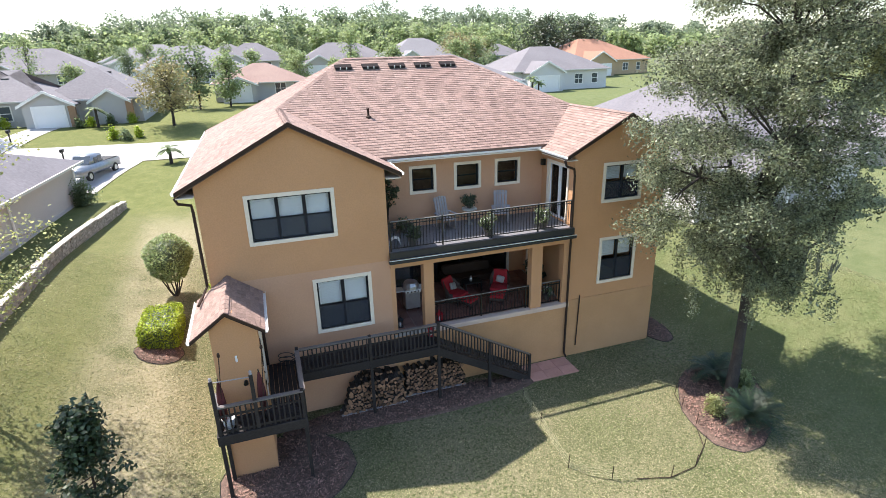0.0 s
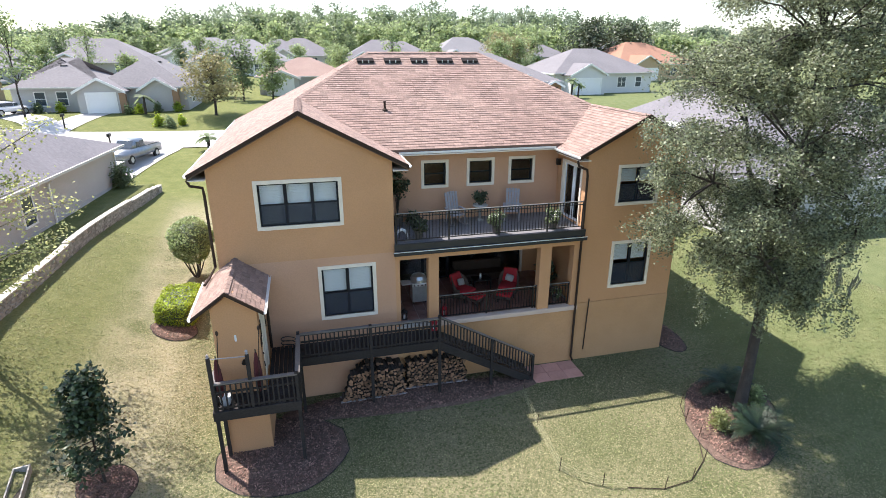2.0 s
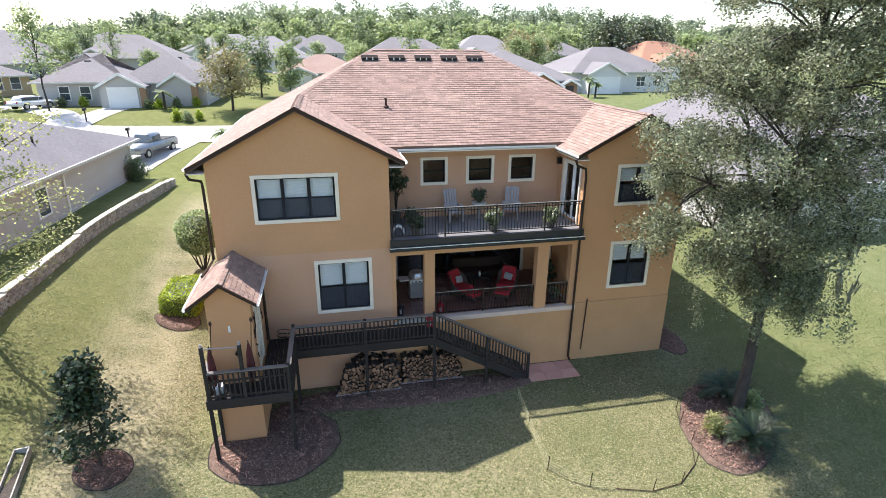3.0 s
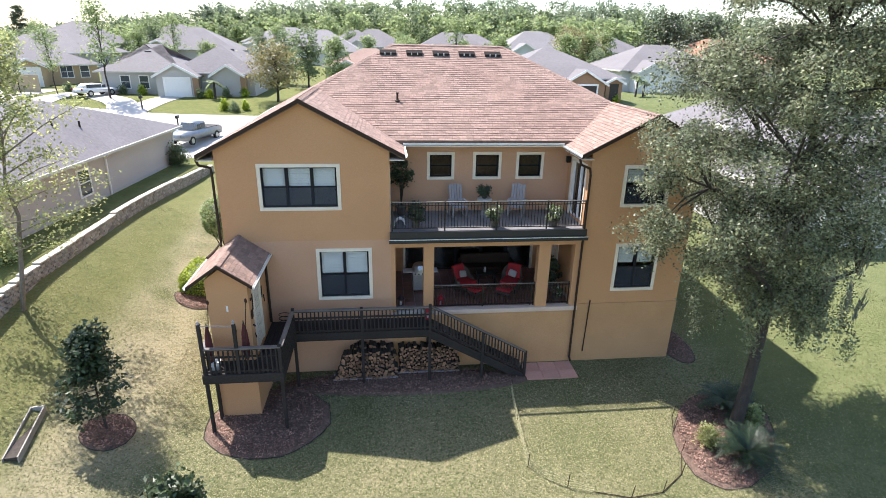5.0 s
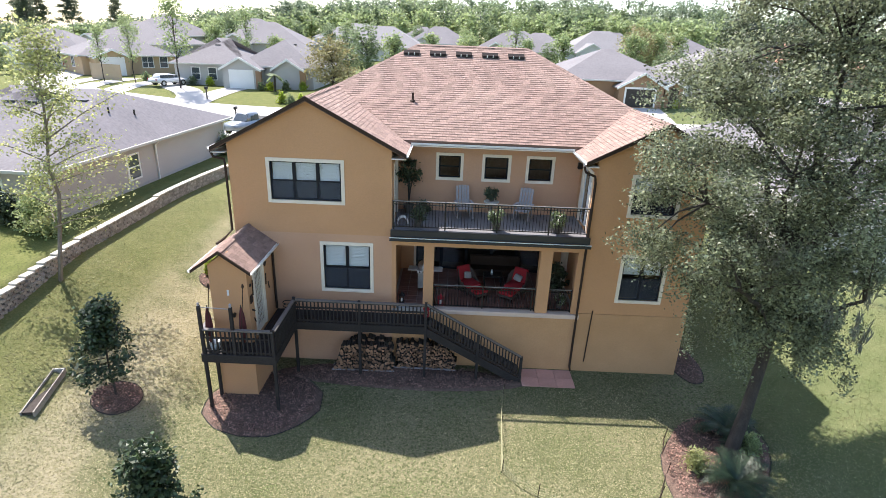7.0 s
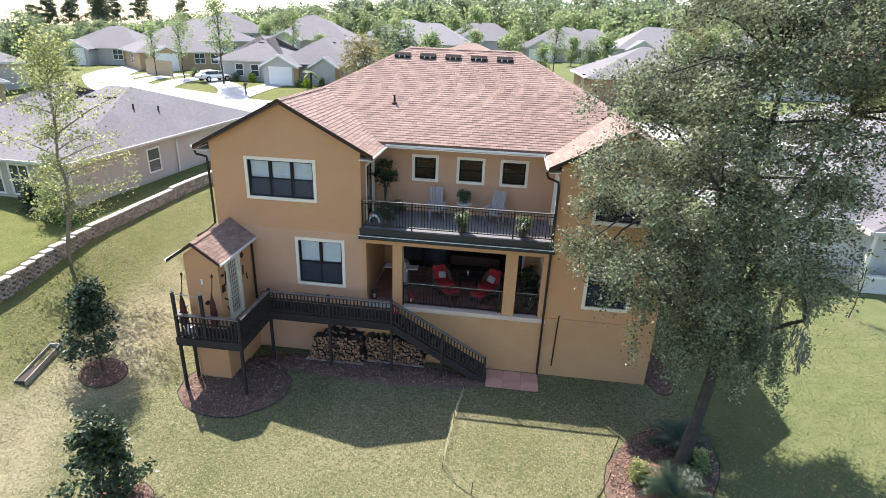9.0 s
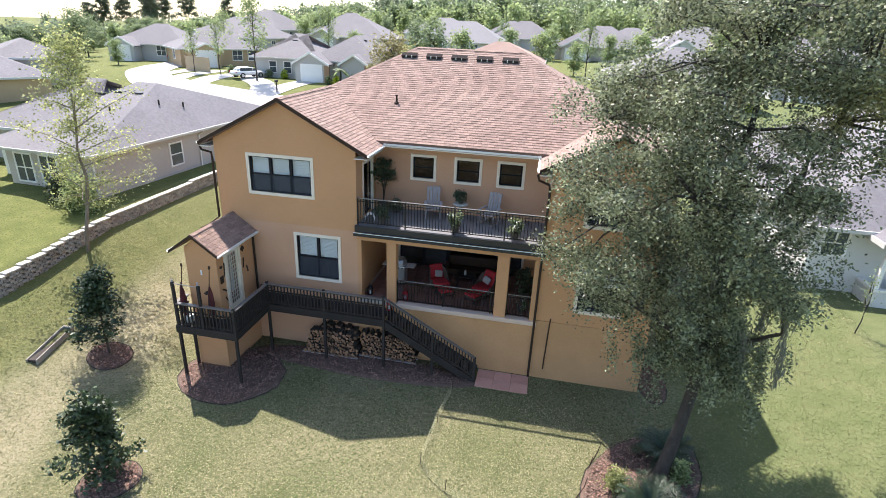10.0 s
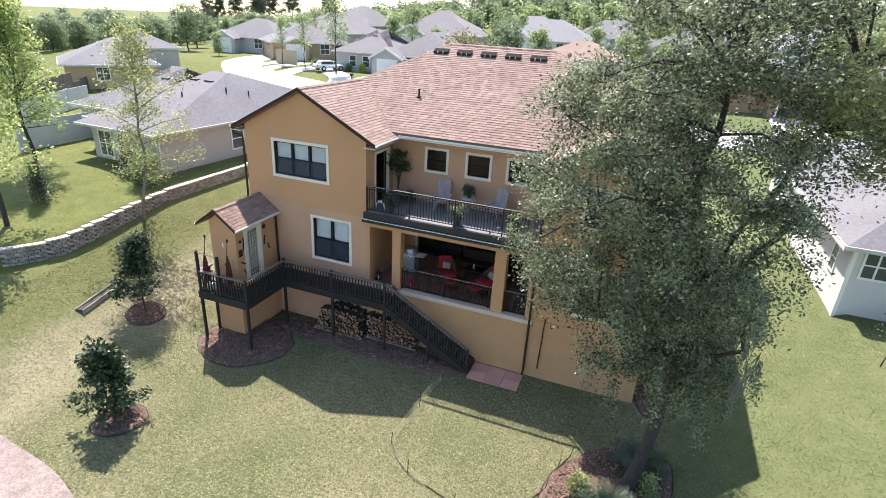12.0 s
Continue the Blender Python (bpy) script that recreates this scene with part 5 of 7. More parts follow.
def topiary():
    x, y = -3.3, 24.2
    z = height(x, y)
    t = thing("topiary_shrub", "round clipped shrub on several bare stems", "shrub", (x, y, z))
    r = random.Random(2)
    for k in range(7):
        a = k * 0.9
        b = bmesh.new()
        limb(b, (x + 0.06 * math.cos(a), y + 0.06 * math.sin(a), z - 0.05), (x + 0.55 * math.cos(a), y + 0.55 * math.sin(a), z + 1.3), 0.035, 0.02, 0.06, 4, k)
        part("stem", b, BARK, t, smooth=True)
    nr = np.random.default_rng(8)
    v = nr.normal(size=(5200, 3))
    v /= np.linalg.norm(v, axis=1, keepdims=True)
    lump = 1 + 0.07 * np.sin(4.1 * v[:, :1] + 1) + 0.07 * np.sin(5.3 * v[:, 1:2] + 3.3 * v[:, 2:]) 
    p = v * (0.82 + 0.2 * nr.random((5200, 1)) ** 0.6) * lump * (1.04, 1.08, 1.05) + (x, y, z + 1.9)
    c = place_mesh("crown", quads_mesh("crown", leaf_quads(p, 0.07, nr, 0.3, 1.5)), LEAF_SPRING, t)
    # dark ball within the crown carries the shade between its leaves
    b = bmesh.new()
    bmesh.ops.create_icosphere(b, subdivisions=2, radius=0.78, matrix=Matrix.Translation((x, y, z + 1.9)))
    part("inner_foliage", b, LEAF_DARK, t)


topiary()

# ---------------------------------------------------------------- grass blades, retaining wall, drain, netting
def grass():
    nr = np.random.default_rng(3)
    n = 420000
    x = nr.uniform(-9, 24, n)
    y = 1.5 + (nr.random(n) ** 1.35) * 27
    ok = (y < 15.7) | (x < -1.3) | (x > 16.6)
    ok &= ~((x < -8.1))
    for cx, cy, rx, ry, tn in ((15.75, 11.0, 2.35, 1.45, 1.05), (-3.9, 12.12, 0.72, 0.72, 0), (0.05, 7.4, 0.83, 0.78, 0), (0.75, 12.75, 1.9, 1.7, 0.1), (5.4, 14.75, 4.5, 0.75, 0), (11.06, 15.1, 1.05, 0.62, 0), (-3.5, 19.7, 0.8, 0.7, 0.1), (17.1, 16.5, 0.9, 1.5, 0.25)):
        dx, dy = x - cx, y - cy
        u, v = dx * math.cos(tn) + dy * math.sin(tn), -dx * math.sin(tn) + dy * math.cos(tn)
        ok &= (u / rx) ** 2 + (v / ry) ** 2 > 1
    x, y = x[ok], y[ok]
    z = np.array([height(a, b) for a, b in zip(x, y)])
    base = np.stack([x, y, z - 0.005], 1)
    n = len(x)
    a = nr.uniform(0, 2 * math.pi, n)
    w = np.stack([np.cos(a), np.sin(a), 0 * a], 1) * nr.uniform(0.012, 0.028, n)[:, None]
    tip = base + np.stack([nr.normal(0, 0.04, n), nr.normal(0, 0.04, n), nr.uniform(0.014, 0.034, n)], 1)
    co = np.stack([base - w, base + w, tip], 1)
    ob = place_mesh("lawn_grass", quads_mesh("lawn_grass", co, 3), GRASS_BLADE)
    tagged(ob, "short dry and green lawn grass round the house", "grass", kind="stuff")


grass()


def retaining_wall():
    t = thing("retaining_wall", "low wall of tan split-face blocks with pale stepped caps", "wall", (-8.9, 20, 3), kind="structure")
    pitch, course = 0.235, 0.112
    me = bpy.data.meshes.new("block")
    q = boxes((-0.104, -0.13, 0, 0.104, 0.13, 0.098), bevel=0.014)
    q.to_mesh(me)
    q.free()
    cap = bpy.data.meshes.new("cap_block")
    q = boxes((-0.114, -0.17, 0, 0.114, 0.15, 0.065), bevel=0.012)
    q.to_mesh(cap)
    q.free()
    r = random.Random(12)
    rest = bmesh.new()
    y, count, row = 10.6, 0, 0
    while y < 36.6:
        x = wall_x(y)
        dx = (wall_x(y + 0.05) - wall_x(y - 0.05)) / 0.1
        ang = math.degrees(math.atan2(1, dx))
        foot = min(yard(x + 0.3, y), yard(x + 0.1, y)) - 0.1
        top = terrace(y) + 0.06 + 0.03 * math.sin(y * 0.5) - 0.3 * smooth_step(34, 38, y)
        top = math.floor(top / 0.075) * 0.075
        n = max(1, int(math.ceil((top - foot) / course)))
        for k in range(n):
            m = pose(x - 0.01 * k + r.uniform(-0.02, 0.02), y + (pitch / 2 if k % 2 else 0), top - course * (k + 1), 0, 0, ang + r.uniform(-4, 4))
            if count < 300 and y > 11:
                o = place_mesh("block", me, STONE, t)
                o.matrix_parent_inverse = Matrix.Translation(-t.location)
                o.matrix_basis = m
                count += 1
            else:
                box(rest, -0.104, -0.13, 0, 0.104, 0.13, 0.098, m=m)
        o = place_mesh("cap_block", cap, STONE_CAP, t)
        o.matrix_parent_inverse = Matrix.Translation(-t.location)
        o.matrix_basis = pose(x + r.uniform(-0.015, 0.015), y, top - 0.01, 0, 0, ang + r.uniform(-4, 4))
        y += pitch / math.sqrt(1 + dx * dx)
    # core behind the gaps, dark so that the joints read as shadow
    core = bmesh.new()
    ys = [10.6 + 0.5 * k for k in range(53)]
    for y0, y1 in zip(ys, ys[1:]):
        x0, x1 = wall_x(y0) - 0.02, wall_x(y1) - 0.02
        lo, hi = yard(x0 + 0.2, y0) - 0.3, terrace(y0) - 0.05 - 0.3 * smooth_step(34, 38, y0)
        bmesh.ops.convex_hull(core, input=[core.verts.new((x - d, y, z)) for x, y in ((x0, y0), (x1, y1)) for d in (0.0, 0.12) for z in (lo, max(hi, lo + 0.05))])
    part("core", core, BARK, t, "dark core standing for the shadow in the block joints")
    o = part("blocks", rest, STONE_FAR, t)
    o["kind"] = "stuff"


retaining_wall()


def drain():
    z = height(-5.78, 11.5)
    t = thing("drain_inlet", "open concrete drain trough set in the lawn", "drain", (-5.78, 11.5, z))
    m = pose(-5.78, 11.5, z, 0, 0, 10) @ Matrix.Diagonal((0.74, 0.9, 0.75, 1))
    for s in (-1, 1):
        bm = bmesh.new()
        prism(bm, [(-1.15, -0.2), (1.15, -0.2), (1.15, 0.34), (-1.15, 0.06)], -0.025, 0.025)
        bmesh.ops.transform(bm, matrix=m @ pose(s * 0.24, 0, 0, 0, 0, 90), verts=bm.verts[:])
        part("side", bm, STONE, t, "concrete side wall")
    part("end", boxes((-0.215, 1.09, -0.2, 0.215, 1.15, 0.33), m=m), STONE, t)
    # bark colour on the floor replaces the deep shade of the trough
    part("floor", boxes((-0.215, -1.12, -0.1, 0.215, 1.09, 0.03), m=m), BARK, t, "trough floor, coloured dark for the deep shade inside")


drain()


def netting():
    t = thing("garden_netting", "low yellow garden netting on thin stakes across the lawn", "fence", (9, 11, 0.2))
    line = [(9.25, 13.9), (9.15, 13.2), (9.05, 12.2), (8.98, 11.2), (8.92, 10.2), (9.3, 9.75), (9.9, 9.35), (10.6, 9.1)]
    full = []
    for (x0, y0), (x1, y1) in zip(line, line[1:]):
        for k in range(6):
            f = k / 6
            full.append((x0 + (x1 - x0) * f, y0 + (y1 - y0) * f))
    full.append(line[-1])
    for h in (0.05, 0.16, 0.27, 0.38):
        bm = bmesh.new()
        tube(bm, [(x, y, height(x, y) + h * (1 if i < 24 else 1 - 0.02 * (i - 24)) + 0.02 * math.sin(i * 1.3 + h * 9)) for i, (x, y) in enumerate(full)], 0.0045, 5, caps=False)
        part("strand", bm, ROPE, t)
    bm = bmesh.new()
    for x, y in full[::1]:
        tube(bm, [(x, y, height(x, y) + 0.05), (x, y, height(x, y) + 0.38)], 0.003, 4, caps=False)
    ob = part("tie_mesh", bm, ROPE, t)
    ob["kind"] = "stuff"
    for x, y in (line[0], line[2], line[4], line[6]):
        part("stake", tube(bmesh.new(), [(x, y, height(x, y) - 0.1), (x + 0.03, y, height(x, y) + 0.5)], 0.012, 6), DARK_TRIM, t)
    arc = [(10.6, 9.1), (11.6, 8.8), (12.6, 8.9), (13.5, 9.5), (14.0, 10.4), (14.2, 11.3), (14.5, 12.0)]
    part("cable", tube(bmesh.new(), [(x, y, height(x, y) + 0.03) for x, y in arc], 0.014, 5), DARK_TRIM, t, "dark cable lying on the grass")
    for x, y in arc[1:]:
        part("stake", tube(bmesh.new(), [(x, y, height(x, y) - 0.1), (x + 0.08, y + 0.02, height(x, y) + 0.45)], 0.012, 6), DARK_TRIM, t)


netting()

# ---------------------------------------------------------------- neighbouring houses, street, woods
def roof_slab(bm, pts, thick=0.12):
    a = [bm.verts.new(p) for p in pts]
    b = [bm.verts.new((p[0], p[1], p[2] - thick)) for p in pts]
    bm.faces.new(a)
    bm.faces.new(b[::-1])
    for i in range(len(a)):
        j = (i + 1) % len(a)
        bm.faces.new((a[i], b[i], b[j], a[j]))
    bmesh.ops.recalc_face_normals(bm, faces=bm.faces[:])
    return bm


class Site:
    """A house frame: local x along its width, y to its depth, z up, turned and set on the ground."""

    def __init__(self, name, label, x, y, z, turn=0.0, category="house", group="neighbouring houses"):
        self.m = pose(x, y, z, 0, 0, turn)
        self.t = thing(name, label, category, (x, y, z), group)

    def body(self, x0, y0, x1, y1, h, mat):
        bm = boxes((x0, y0, -1.0, x1, y1, h), m=self.m)
        return part("wall", bm, mat, self.t)

    def hip(self, x0, y0, x1, y1, h, mat, over=0.45, pitch=0.5, inset=None, along="x"):
        a, b, c, d = x0 - over, y0 - over, x1 + over, y1 + over
        m = self.m
        if along == "x":
            half = (d - b) / 2
            i = half if inset is None else inset
            top = h + pitch * half
            r0, r1 = (a + i, (b + d) / 2, top), (c - i, (b + d) / 2, top)
            faces = [[(a, b, h), (c, b, h), r1, r0], [(c, d, h), (a, d, h), r0, r1], [(a, d, h), (a, b, h), r0], [(c, b, h), (c, d, h), r1]]
        else:
            half = (c - a) / 2
            i = half if inset is None else inset
            top = h + pitch * half
            r0, r1 = ((a + c) / 2, b + i, top), ((a + c) / 2, d - i, top)
            faces = [[(a, d, h), (a, b, h), r0, r1], [(c, b, h), (c, d, h), r1, r0], [(a, b, h), (c, b, h), r0], [(c, d, h), (a, d, h), r1]]
        bm = bmesh.new()
        for f in faces:
            roof_slab(bm, [tuple(m @ Vector(p)) for p in f])
        roof = part("roof", bm, mat, self.t)
        fb = bmesh.new()
        for s in ((a - 0.02, b - 0.06, h - 0.14, c + 0.02, b, h + 0.01), (a - 0.02, d, h - 0.2, c + 0.02, d + 0.06, h + 0.01), (a - 0.06, b, h - 0.2, a, d, h + 0.01), (c, b, h - 0.2, c + 0.06, d, h + 0.01)):
            box(fb, *s, m=m)
        part("fascia", fb, FASCIA, self.t)
        return roof

    def gable(self, x0, x1, y0, y1, h, pitch, wall, roof, over=0.35):
        """A wing whose gable faces local -y."""
        m = self.m
        mid, top = (x0 + x1) / 2, h + pitch * (x1 - x0) / 2
        bm = bmesh.new()
        prism(bm, [(x0, -1.0), (x1, -1.0), (x1, h), (mid, top), (x0, h)], y0, y1)
        bmesh.ops.transform(bm, matrix=m, verts=bm.verts[:])
        part("wall", bm, wall, self.t)
        dz = 0.06
        e = h - over * pitch + dz
        bm = bmesh.new()
        roof_slab(bm, [tuple(m @ Vector(p)) for p in ((x0 - over, y0 - over, e), (mid, y0 - over, top + dz), (mid, y1, top + dz), (x0 - over, y1, e))])
        roof_slab(bm, [tuple(m @ Vector(p)) for p in ((mid, y0 - over, top + dz), (x1 + over, y0 - over, e), (x1 + over, y1, e), (mid, y1, top + dz))])
        part("roof", bm, roof, self.t)
        bm = bmesh.new()
        for s, q in ((x0 - over, mid), (x1 + over, mid)):
            vs = []
            for x, z in ((s, e), (q, top + dz)):
                for yy in (y0 - over - 0.05, y0 - over + 0.01):
                    for zz in (-0.24, 0.02):
                        vs.append(bm.verts.new(m @ Vector((x, yy, z + zz))))
            bmesh.ops.convex_hull(bm, input=vs)
        part("rake_board", bm, GUTTER, self.t)

    def window(self, quarter, along, face, z0, w, h, cols=2):
        """A framed window in the wall that faces a quarter (0: -y, 1: +x, 3: -x)."""
        q = self.m @ {0: pose(along, face, z0), 1: pose(face, along, z0, 0, 0, 90), 3: pose(face, along, z0, 0, 0, -90)}[quarter]
        f = 0.09
        bm = bmesh.new()
        ring = [[bm.verts.new(q @ Vector((sx * (w / 2 + g), y, h / 2 + sz * (h / 2 + g)))) for sx, sz in ((-1, -1), (1, -1), (1, 1), (-1, 1))] for g, y in ((0, 0.02), (0, -0.05), (f, -0.05), (f, 0.02))]
        for a, b in zip(ring, ring[1:] + ring[:1]):
            for k in range(4):
                bm.faces.new((a[k], a[(k + 1) % 4], b[(k + 1) % 4], b[k]))
        bmesh.ops.recalc_face_normals(bm, faces=bm.faces[:])
        wdw = part("window", bm, GUTTER, self.t)
        part("glazing_bar", boxes((-w / 2, -0.04, h / 2 - 0.03, w / 2, 0.02, h / 2 + 0.03), m=q), GUTTER, wdw)
        for k in range(1, cols):
            part("glazing_bar", boxes((-w / 2 + w * k / cols - 0.035, -0.043, 0, -w / 2 + w * k / cols + 0.035, 0.02, h), m=q), GUTTER, wdw)
        part("pane", boxes((-w / 2, -0.022, 0, w / 2, -0.012, h), m=q), FAR_GLASS, wdw)

    def garage(self, x0, x1, y, h=2.2, mat=GARAGE):
        m = self.m
        g = part("garage_door", boxes((x0, y - 0.04, 0, x1, y + 0.02, h), m=m), mat, self.t, "panelled garage door")
        n = 4
        for k in range(n):
            part("panel", boxes((x0 + 0.06, y - 0.06, 0.05 + k * h / n, x1 - 0.06, y - 0.04, (k + 1) * h / n - 0.04), m=m), mat, g)
        part("surround", boxes((x0 - 0.18, y - 0.09, 0, x0, y + 0.02, h + 0.2), (x1, y - 0.09, 0, x1 + 0.18, y + 0.02, h + 0.2), (x0, y - 0.09, h, x1, y + 0.02, h + 0.2), m=m), GUTTER, self.t)

    def vents(self, pts):
        for p in pts:
            part("roof_vent", boxes((p[0] - 0.34, p[1] - 0.15, p[2] - 0.14, p[0] + 0.34, p[1] + 0.15, p[2] + 0.06), bevel=0.02, m=self.m), SLATE_METAL, self.t)

    def post(self, x, y, h, mat=GUTTER, r=0.14):
        part("post", boxes((x - r, y - r, -0.3, x + r, y + r, h), m=self.m), mat, self.t)


FAR_GLASS = material("far_window_glass", (0.06, 0.075, 0.09), 0.12, bump=0, fine_mix=0.02)

# single-storey house beyond the retaining wall
n = Site("neighbour_house", "single-storey beige stucco house with a dark grey hip roof", -10.6, 19.8, 4.1, -3.0)
n.body(-5.3, 0, 0, 17.0, 2.4, BEIGE_WALL)
n.body(-12.0, 3.9, -5.3, 14.0, 2.4, BEIGE_WALL)
m = n.m
a, b, c, d, h = -6.0, -0.5, 0.5, 17.5, 2.4
rE, rW = (-2.9, 8.7, 4.9), (-4.4, 8.7, 4.9)
bm = bmesh.new()
for f in ([(a, b, h), (c, b, h), rE, rW], [(c, d, h), (a, d, h), rW, rE], [(a, d, h), (a, b, h), rW], [(c, b, h), (c, d, h), rE]):
    roof_slab(bm, [tuple(m @ Vector(p)) for p in f])
part("roof", bm, SLATE_ROOF, n.t)
n.hip(-12.0, 3.9, -3.6, 14.0, 2.4, SLATE_ROOF, 0.5, 0.45)
part("gutter", boxes((c, b, h - 0.12, c + 0.08, d, h + 0.01), (a, b - 0.08, h - 0.12, c, b, h + 0.01), m=m), FASCIA, n.t)
n.window(1, 6.1, 0.0, 0.55, 0.95, 1.25, 1)
n.window(0, -4.2, 0.0, 0.6, 1.0, 1.4, 2)
n.window(0, -2.6, 0.0, 0.6, 1.0, 1.4, 2)
part("downspout", tube(bmesh.new(), [m @ Vector(p) for p in ((0.5, 8.2, 2.3), (0.1, 8.2, 2.0), (0.07, 8.2, 0.0))], 0.05, 6), GUTTER, n.t)
part("downspout", tube(bmesh.new(), [m @ Vector(p) for p in ((0.5, 16.8, 2.3), (0.1, 16.8, 2.0), (0.07, 16.8, 0.0))], 0.05, 6), GUTTER, n.t)
part("downspout", tube(bmesh.new(), [m @ Vector(p) for p in ((0.45, 0.1, 2.3), (0.08, 0.1, 2.0), (0.07, 0.1, 0.0))], 0.05, 6), GUTTER, n.t)
part("foundation", boxes((-5.28, -0.02, -0.4, 0.02, 17.02, 0.12), m=m), CONCRETE, n.t)
n.vents([(-2.9, 7.0, 4.44), (-4.2, 7.0, 4.44), (-6.1, 7.4, 4.2), (-7.4, 7.4, 4.2)])
for x, y in ((-1.5, 7.0), (-1.1, 8.6), (-2.6, 4.4)):
    z = 2.4 + min(2.5 * (0.5 - x) / 3.4, 2.5 * (y + 0.5) / 9.2)
    part("vent_pipe", tube(bmesh.new(), [m @ Vector((x, y, z - 0.1)), m @ Vector((x, y, z + 0.3))], 0.05, 6), IRON, n.t)
# its open porch
n.hip(-7.2, 1.3, -4.9, 4.6, 2.38, SLATE_ROOF, 0.3, 0.40, 1.3, "y")
for x, y in ((-7.1, 1.4), (-5.6, 1.4), (-7.1, 3.2)):
    n.post(x, y, 2.3)
part("porch_slab", boxes((-7.3, 1.2, -0.3, -5.32, 3.88, 0.1), m=m), CONCRETE, n.t)
bench = thing("garden_bench", "pale garden bench under the porch roof", "bench", tuple(m @ Vector((-6.3, 2.8, 0.1))))
part("seat", boxes((-6.9, 2.5, 0.45, -5.7, 3.0, 0.52), m=m), WHITE_PAINT, bench)
part("backrest", boxes((-6.9, 2.95, 0.52, -5.7, 3.02, 1.0), m=m), WHITE_PAINT, bench)
for x in (-6.8, -5.8):
    part("leg", boxes((x - 0.04, 2.5, 0.1, x + 0.04, 3.0, 0.45), m=m), WHITE_PAINT, bench)

# grey house across the street with a gabled garage
g = Site("neighbour_house", "grey house with two white-edged gables and a white garage door", -18.9, 61.8, 6.12, 1)
g.body(-7.5, 2.6, 1.0, 13.0, 2.5, GREY_WALL)
g.hip(-7.5, 2.6, 1.0, 13.0, 2.5, GREY_ROOF, 0.5, 0.5)
g.body(1.0, 1.8, 9.2, 15.0, 2.5, GREY_WALL)
g.hip(0.6, 1.8, 9.2, 15.0, 2.5, GREY_ROOF, 0.5, 0.62, None, "y")
g.gable(-0.8, 3.4, 0.0, 6.0, 2.3, 0.55, GREY_WALL, GREY_ROOF)
g.gable(4.9, 8.1, 0.8, 6.0, 2.4, 0.62, GREY_WALL, GREY_ROOF)
g.garage(0.1, 2.6, 0.0, 1.9)
g.window(1, 5.2, 9.2, 0.7, 1.5, 1.4, 2)
g.window(0, -3.0, 2.6, 0.7, 0.9, 1.3, 1)
g.window(0, -5.0, 2.6, 0.7, 0.9, 1.3, 1)
g.vents([(4.0, 7.0, 4.92), (5.8, 7.0, 4.92), (-3.4, 6.2, 4.55)])
for q in ((3.0, -0.08, 0, 3.6, 0.4, 2.0), (7.9, 0.6, 0, 8.5, 1.2, 2.2)):
    part("stone_pier", boxes(q, m=g.m), BROWN_WALL, g.t)


def plain_house(x, y, w, d, turn, wall, roof, label, h=2.5, pitch=0.46, two=False, z=None, front=True, garage_mat=GARAGE):
    z = height(x, y) if z is None else z
    s = Site("neighbour_house", label, x, y, z, turn)
    hh = h * (2 if two else 1)
    s.body(-w / 2, 0, w / 2, d, hh, wall)
    s.hip(-w / 2, 0, w / 2, d, hh, roof, 0.5, pitch, None, "x" if w >= d else "y")
    if front:
        s.gable(-w * 0.42, -w * 0.08, -2.2, 3.5, hh * 0.97, pitch, wall, roof)
        s.window(0, w * 0.18, 0.0, 0.9 + (hh - h), 1.4, 1.4, 2)
        s.window(0, w * 0.36, 0.0, 0.9, 1.0, 1.4, 1)
        s.garage(-w * 0.40 + 0.5, -w * 0.10 - 0.5, -2.2, 2.2, garage_mat)
    s.window(1, d * 0.4, w / 2, 0.9 + (hh - h), 1.2, 1.3, 2)
    s.window(3, d * 0.4, -w / 2, 0.9 + (hh - h), 1.2, 1.3, 2)
    return s


# row along the street and behind it
plain_house(-38.0, 75.5, 12, 10, 48, TAN_WALL, GREY_ROOF, "tan house with garage doors and a grey roof")
plain_house(-52, 77, 12, 10, 8, GREY_WALL, GREY_ROOF, "grey house at the street's bend", pitch=0.55)
plain_house(3.0, 82.5, 13, 11, 0, GREY_WALL, SHINGLE, "grey house with a terracotta roof and an arched vent", pitch=0.42)
bh = plain_house(25.6, 61.0, 14, 13, 2, BROWN_WALL, GREY_ROOF, "brown stucco house with an open garage and an arched entry", h=2.7, pitch=0.46, front=False)
bh.gable(-0.4, 4.6, -1.5, 4.0, 2.2, 0.56, BROWN_WALL, GREY_ROOF)
# closed panel in the shade colour stands for the open garage's dark inside
bh.garage(0.4, 3.6, -1.5, 1.9, ROOM_SHADE)
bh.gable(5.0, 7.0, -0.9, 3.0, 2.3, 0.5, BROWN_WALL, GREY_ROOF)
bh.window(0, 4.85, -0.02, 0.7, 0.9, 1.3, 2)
# flat box; the shade inside the arch is put into its colour
part("entry", boxes((5.5, -1.0, 0.0, 6.5, -0.85, 2.1), m=bh.m), ROOM_SHADE, bh.t, "dark panel standing for the shade in the arched entry")
plain_house(47.5, 76.0, 17, 13, 4, WHITE_WALL, GREY_ROOF, "white-walled house with a grey hip roof", h=3.0, pitch=0.5)
plain_house(73, 99, 21, 16, 10, TAN_WALL, ORANGE_ROOF, "house with an orange tile roof", h=3.0, pitch=0.5)
plain_house(50, 31, 14, 13, 30, BEIGE_WALL, GREY_ROOF, "far house with a covered patio", z=3.2)
plain_house(-53, 51, 9.5, 8, -35, BEIGE_WALL, GREY_ROOF, "tall beige house with a grey roof", h=3.4, pitch=0.42, front=False)
